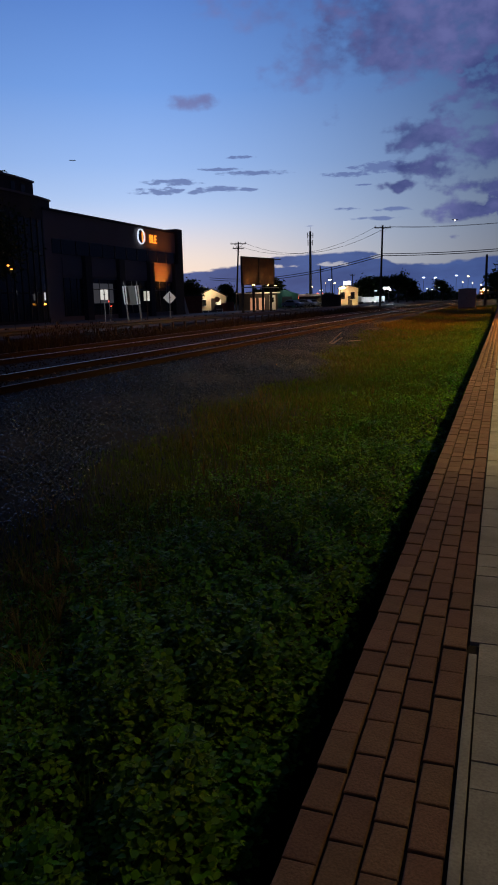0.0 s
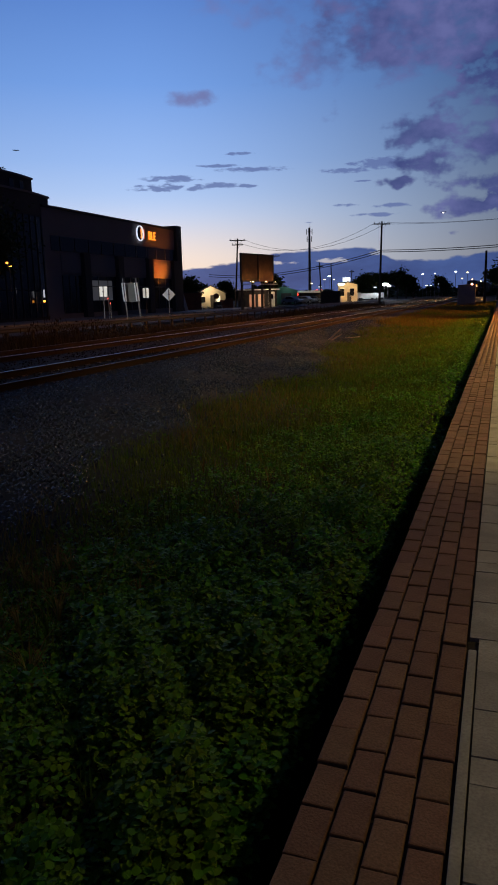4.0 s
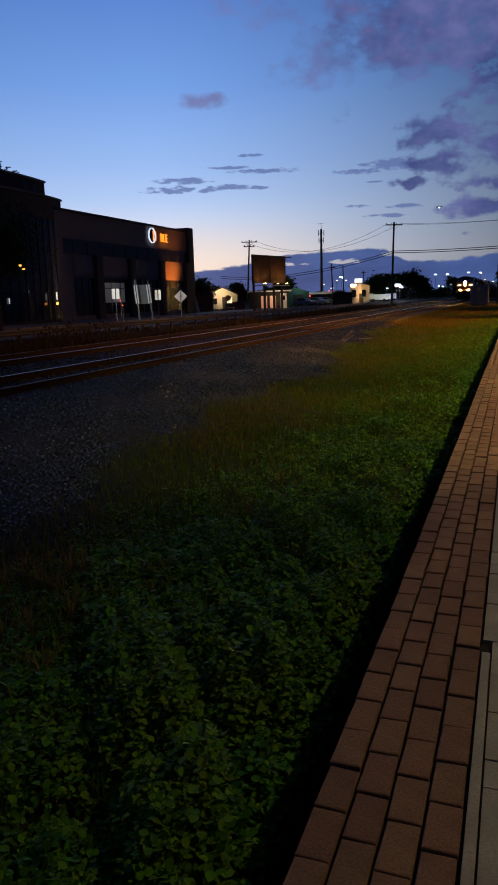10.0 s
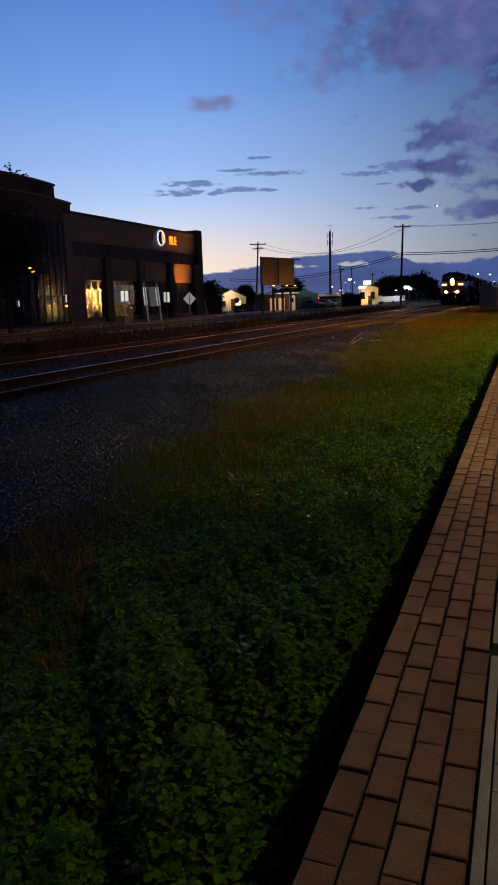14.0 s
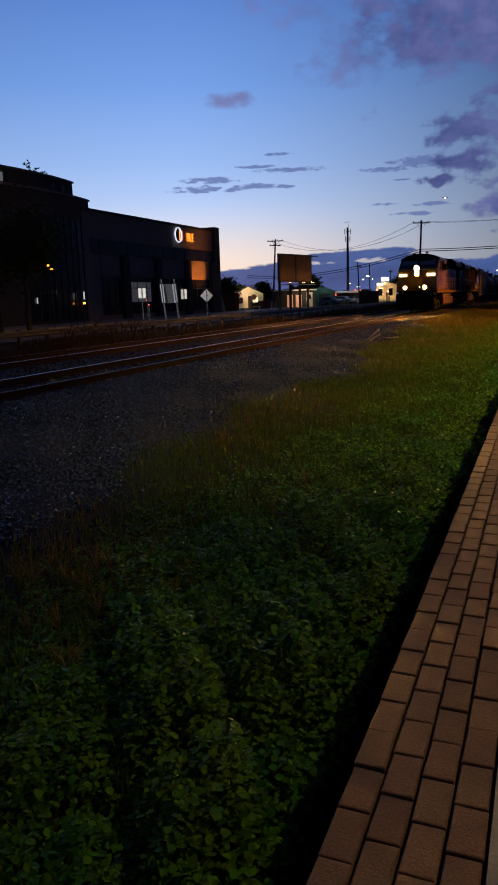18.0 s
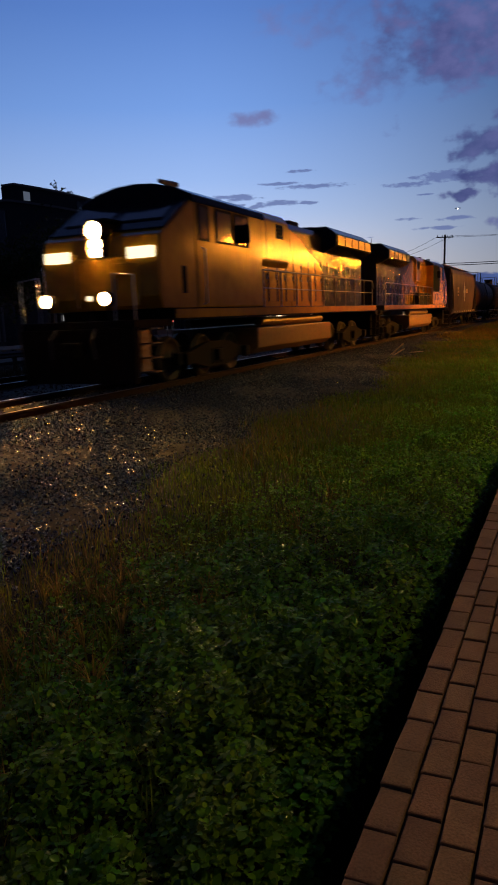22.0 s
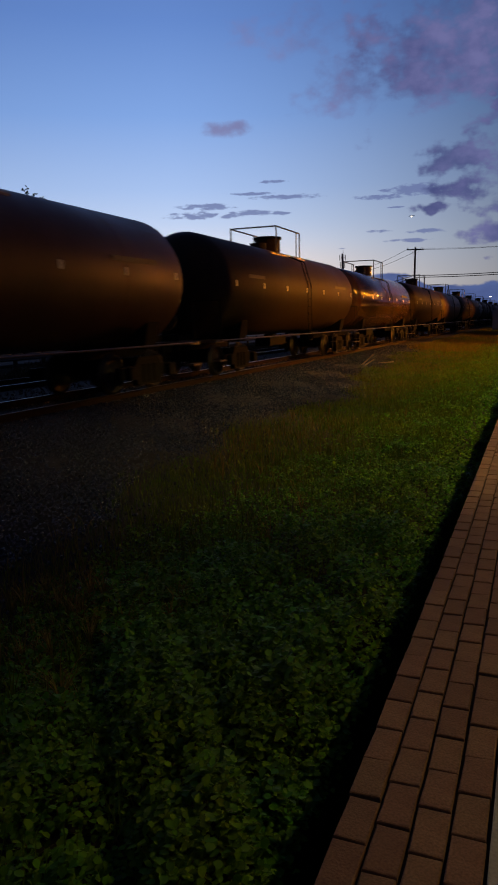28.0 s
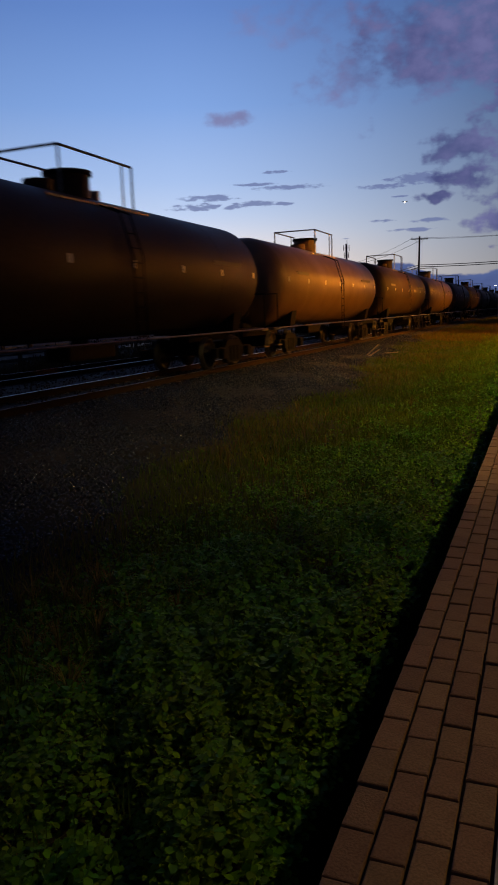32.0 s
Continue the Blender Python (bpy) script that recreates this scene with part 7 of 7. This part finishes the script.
    for az, el, dd, gl in ((-5.45, 0.55, 240, G_FAR), (-5.15, 0.5, 240, G_FAR), (-4.6, 0.62, 230, G_PALEWINDOW), (-14.1, 0.95, 230, G_FARWARM), (-12.4, 1.2, 220, G_FARWARM), (-13.1, 1.2, 225, G_FARWARM), (-11.0, 0.6, 230, G_FARWARM), (-2.9, 1.0, 220, G_FARWARM), (-2.2, 0.9, 230, G_FARWARM), (-1.6, 0.75, 215, G_FARWARM)):
        street_lamp(at(az, dd, 0), max(2.0, 1.55 + dd * math.tan(radians(el)) - 0.2), gl, "small bright lamp far off", 0.0, 0.22, r=0.06)
    for az, el, dd in ((-13.7, 0.36, 165), (-13.35, 0.36, 165), (-15.2, 0.1, 150)):
        o = thing("signal_light", at(az, dd, 0), "red signal light on a post", "signal light", "signal lights")
        z = 1.55 + dd * math.tan(radians(el))
        part("post", rod((0, 0, 0), (0, 0, z), 0.05, 6), M_MULLION, o)
        part("lens", rod((0, -0.2, z), (0, -0.1, z), 0.22, 12), G_RED, o, "glowing red lens")
    for az, dd, rz, lab in ((-15.6, 140, 70, "pale car parked by the green shed"), (-14.6, 146, 80, "pale car parked under the awning"), (-14.0, 150, 100, "pale car parked by the mast")):
        car(at(az, dd, 0), rz, M_CARPAINT, lab)
    for az, dd in ((-22.4, 101), (-21.3, 103)):
        bm = box(-0.5, 0.5, -0.2, 0.2, 0.44, 0.5, 0.01)
        for sx in (-0.4, 0.36):
            bm = box(sx, sx + 0.05, -0.15, 0.15, 0, 0.44, 0, bm)
        o = obj("bench", bm, M_WHITE)
        o.matrix_basis = pose(*at(az, dd, -0.04), 0, 0, 22)
        tagged(o, "small white bench beside the street", "bench", "benches by the street")
    # two amber lights before the round tower; post and bracket are added
    s = street_lamp(at(-36.75, 42, -0.1), 3.45, G_AMBERLAMP, "pair of amber lights before the round tower", 0.07, 0.08, r=0.02)
    part("lamp_glass", box(-0.18, -0.08, -0.05, 0.05, 3.74, 3.82, 0.02), G_AMBERLAMP, s, "second amber lamp")
    part("lamp_bracket", rod((0.0, 0.0, 3.4), (-0.14, 0.0, 3.72), 0.02, 6), M_MULLION, s)
    for az, dd, z in ((-29.75, 55, 1.75), (-29.6, 55, 1.4)):
        o = thing("signal_light", at(az, dd, -0.05), "red tail lamp on a short post", "signal light", "signal lights")
        part("post", rod((0, 0, 0), (0, 0, z), 0.03, 6), M_MULLION, o)
        part("lens", rod((0, -0.06, z), (0, -0.03, z), 0.045, 10), G_RED, o, "glowing red lens")
    # leaning pale board by the office corner
    o = obj("leaning_board", box(-0.2, 0.2, -0.04, 0.04, -0.1, 3.2, 0.02), M_WHITE)
    o.matrix_basis = pose(*at(-23.8, 96, -0.05), 0, -14, 24)
    tagged(o, "pale board leaning by the dark shed", "board")


G_DIMORANGE = glowing("orange_doorway_glow", (1.0, 0.35, 0.14), 0.34)
build_town()


def build_stop_sign():
    """An eight-sided sign on a post before the lit house."""
    S = thing("road_sign", at(-21.5, 100, -0.05), "dark red eight-sided road sign on a post", "road sign", "road signs", rz=21.5)
    part("post", box(-0.03, 0.03, 0.0, 0.06, 0, 2.1, 0.006), M_MULLION, S)
    pts = [(0.4 * math.cos(radians(22.5 + 45 * k)), 1.8 + 0.4 * math.sin(radians(22.5 + 45 * k))) for k in range(8)]
    part("plate", extrude(pts, -0.03, -0.005), M_REDWALL, S, "dark red eight-sided plate")


build_stop_sign()


def build_cabinet():
    """The signal cabinet beside the line."""
    C = thing("relay_cabinet", at(-2.65, 96, -0.12), "grey steel railway relay cabinet beside the track", "cabinet", rz=3)
    part("base", box(-0.94, 1.24, -0.8, 0.8, 0, 0.2, 0.02), M_PAVER, C)
    part("body", box(-0.92, 1.22, -0.72, 0.72, 0.2, 2.42, 0.04), M_CABINET, C)
    part("roof", extrude([(-0.94, 2.42), (1.24, 2.42), (1.24, 2.47), (0.15, 2.54), (-0.94, 2.47)], -0.8, 0.8), M_CABINET, C)
    for x in (-0.89, 0.16):
        d = part("door", box(x, x + 1.03, -0.745, -0.722, 0.35, 2.25, 0.01), M_CABINET, C)
        part("handle", box(x + 0.93, x + 0.99, -0.775, -0.746, 1.2, 1.45), M_STEEL, d)


build_cabinet()

# dark trees along the horizon
for i, (az, dd, h, w) in enumerate(((-10.35, 205, 6.6, 5), (-9.75, 200, 8.2, 5.5), (-8.8, 205, 9.6, 4.6), (-8.3, 215, 9.2, 5), (-7.6, 215, 10.0, 4.4), (-6.95, 225, 8.2, 4.5), (-6.4, 230, 6.0, 5), (-4.3, 260, 8.0, 6), (-0.4, 150, 7.5, 6),
                                    (-17.25, 150, 6.8, 3.5), (-16.5, 190, 5, 5), (-24.6, 130, 6.0, 4), (-22.6, 190, 6.0, 6), (-20.8, 200, 6.5, 6), (0.8, 140, 9, 7))):
    tree(at(az, dd, -0.1), h * 0.88, (w * 0.85, h * 0.42), 60 + i, "dark leafy tree on the horizon", 2600, 0.42, 0, 0.25)


def tree_line():
    """The low dark wood and roofs that close the view far off."""
    g = np.random.default_rng(9)
    n = 26000
    az = np.radians(g.uniform(-60, 30, n))
    dd = g.uniform(300, 420, n)
    top = 3.4 + 1.6 * np.sin(az * 31) + 1.2 * np.sin(az * 77 + 1) + 0.8 * np.sin(az * 190)
    z = g.uniform(0, 1, n) ** 0.8 * np.clip(top, 1.4, 9)
    c = np.stack([dd * np.sin(az), dd * np.cos(az), z], -1)
    s = g.uniform(0.5, 1.3, n)[:, None]
    a = g.uniform(0, 6.28, n)
    d = np.stack([np.cos(a), np.sin(a), g.normal(0, 0.6, n)], -1) * s
    q = np.stack([-np.sin(a), np.cos(a), g.normal(0.6, 0.5, n)], -1) * s * 0.6
    v = np.stack([c - d, c + q, c + d, c - q], 1)
    ob = raw("far_woods", v.reshape(-1, 3), np.arange(4 * n).reshape(n, 4), M_TREELEAF)
    tagged(ob, "low dark belt of far trees on the horizon", "woods", kind="stuff")


tree_line()


def build_aircraft():
    A = thing("aircraft", (0, 0, 0), "distant aircraft with a bright landing light", "aircraft")
    part("fuselage", rod((-6, 0, 0), (6, 0, 0), 0.7, 8), M_MULLION, A)
    part("wing", box(-1, 1, -6, 6, -0.15, 0.15, 0.05), M_MULLION, A)
    part("landing_light", rod((0, -1.4, -1.2), (0, -1.0, -1.2), 1.7, 12), G_PLANE, A, "bright landing light")
    return A


G_PLANE = glowing("aircraft_light_glow", (1.0, 0.93, 0.8), 2.2)
AIRCRAFT = build_aircraft()


def build_bird():
    """A large dark bird gliding across the sky, wings spread."""
    B = thing("bird", (0, 0, 0), "dark bird gliding with spread wings over the roofs", "bird")
    bm = bmesh.new()
    bmesh.ops.create_uvsphere(bm, u_segments=10, v_segments=8, radius=0.5, matrix=Matrix.Diagonal((0.5, 0.17, 0.15, 1)))
    part("body", bm, M_WIRE, B, "", True)
    part("tail", extrude([(0.2, -0.05), (0.2, 0.05), (0.48, 0.10), (0.48, -0.10)], -0.012, 0.012, "z"), M_WIRE, B)
    for s in (-1, 1):
        w = part("wing", extrude([(-0.16, 0.04 * s), (0.18, 0.04 * s), (0.20, 0.34 * s), (0.10, 0.62 * s), (-0.08, 0.40 * s)], -0.05, 0.05, "z"), M_WIRE, B)
        w.matrix_basis = pose(0, 0, 0.04, 4 * s, 0, 0)
    return B


BIRD = build_bird()

# ---- paving, piece by piece ----
def build_paving():
    rng = random.Random(3)
    kinds = []
    for k in range(4):
        bm = box(0.006, BRICK_W - 0.005, 0.005, BRICK_L - 0.005, -0.06, 0.0)
        top = [v for v in bm.verts if v.co.z > -0.01]
        for v in top:
            v.co.z += rng.uniform(-0.003, 0.003)
            v.co.x += rng.uniform(-0.0025, 0.0025)
            v.co.y += rng.uniform(-0.003, 0.003)
        bmesh.ops.bevel(bm, geom=[e for e in bm.edges if all(v.co.z > -0.01 for v in e.verts)], offset=0.006, segments=2, affect="EDGES", profile=0.5)
        me = bpy.data.meshes.new("brick")
        bm.to_mesh(me)
        bm.free()
        me.materials.append(M_BRICK)
        kinds.append(me)
    shift = [0.064, 0.174, 0.079, 0.194]
    verts, faces = [], []
    for col in range(4):
        y, i = 0.35 + shift[col], 0
        while y < 60:
            m = pose(BRICK_X0 + col * BRICK_W, y, rng.uniform(-0.004, 0.003), rng.uniform(-0.3, 0.3), rng.uniform(-0.5, 0.5), rng.uniform(-0.8, 0.8))
            if i < 74:
                o = new("brick", rng.choice(kinds))
                o.parent = PLATFORM
                o.matrix_basis = m
            else:
                k = len(verts)
                e, w, l = 0.006, BRICK_W - 0.005, BRICK_L - 0.005
                for p in ((e, 0.005, -0.03), (w, 0.005, -0.03), (w, l, -0.03), (e, l, -0.03), (e + .004, 0.01, 0), (w - .004, 0.01, 0), (w - .004, l - .005, 0), (e + .004, l - .005, 0)):
                    verts.append(tuple(m @ Vector(p)))
                faces += [(k + 4, k + 5, k + 6, k + 7), (k, k + 1, k + 5, k + 4), (k + 1, k + 2, k + 6, k + 5), (k + 2, k + 3, k + 7, k + 6), (k + 3, k, k + 4, k + 7)]
            y += BRICK_L
            i += 1
    # the courses behind, underfoot
    for col in range(4):
        for i in range(25):
            m = pose(BRICK_X0 + col * BRICK_W, 0.35 + shift[col] - BRICK_L * (i + 1), rng.uniform(-0.003, 0.002), 0, 0, rng.uniform(-0.5, 0.5))
            k = len(verts)
            e, w, l = 0.006, BRICK_W - 0.005, BRICK_L - 0.005
            for p in ((e, 0.005, -0.03), (w, 0.005, -0.03), (w, l, -0.03), (e, l, -0.03), (e + .004, 0.01, 0), (w - .004, 0.01, 0), (w - .004, l - .005, 0), (e + .004, l - .005, 0)):
                verts.append(tuple(m @ Vector(p)))
            faces += [(k + 4, k + 5, k + 6, k + 7), (k, k + 1, k + 5, k + 4), (k + 1, k + 2, k + 6, k + 5), (k + 2, k + 3, k + 7, k + 6), (k + 3, k, k + 4, k + 7)]
    o = raw("bricks", np.array(verts), np.array(faces), M_BRICK, PLATFORM)
    tagged(o, "red brick edging further along", kind="stuff")
    # grey concrete pavers beside the bricks, in courses of uneven length
    cols = [(-0.042, 0.30), (0.305, 0.42), (0.73, 0.30), (1.035, 0.42), (1.46, 0.5)]
    for c, (x, w) in enumerate(cols):
        y = 0.4 + 0.1 * c
        while y < 16:
            l = rng.choice([0.15, 0.21, 0.30, 0.30, 0.42])
            x0 = x - 0.041 if c == 0 and y > 3.05 else x
            bm = box(x0 + 0.004, x + w - 0.004, y + 0.004, y + l - 0.004, -0.05, rng.uniform(-0.004, 0.002))
            part("paver", bm, M_PAVER, PLATFORM)
            y += l
    part("near_paving", box(-0.038, 1.96, -5.0, 0.38, -0.05, -0.001), M_PAVER, PLATFORM)
    part("side_paving", box(1.97, 5.9, -5.0, 130, -0.05, -0.001), M_PAVER, PLATFORM)
    part("far_paving", box(-0.083, 1.96, 16.45, 130, -0.05, 0.0), M_PAVER, PLATFORM)


build_paving()
motions()
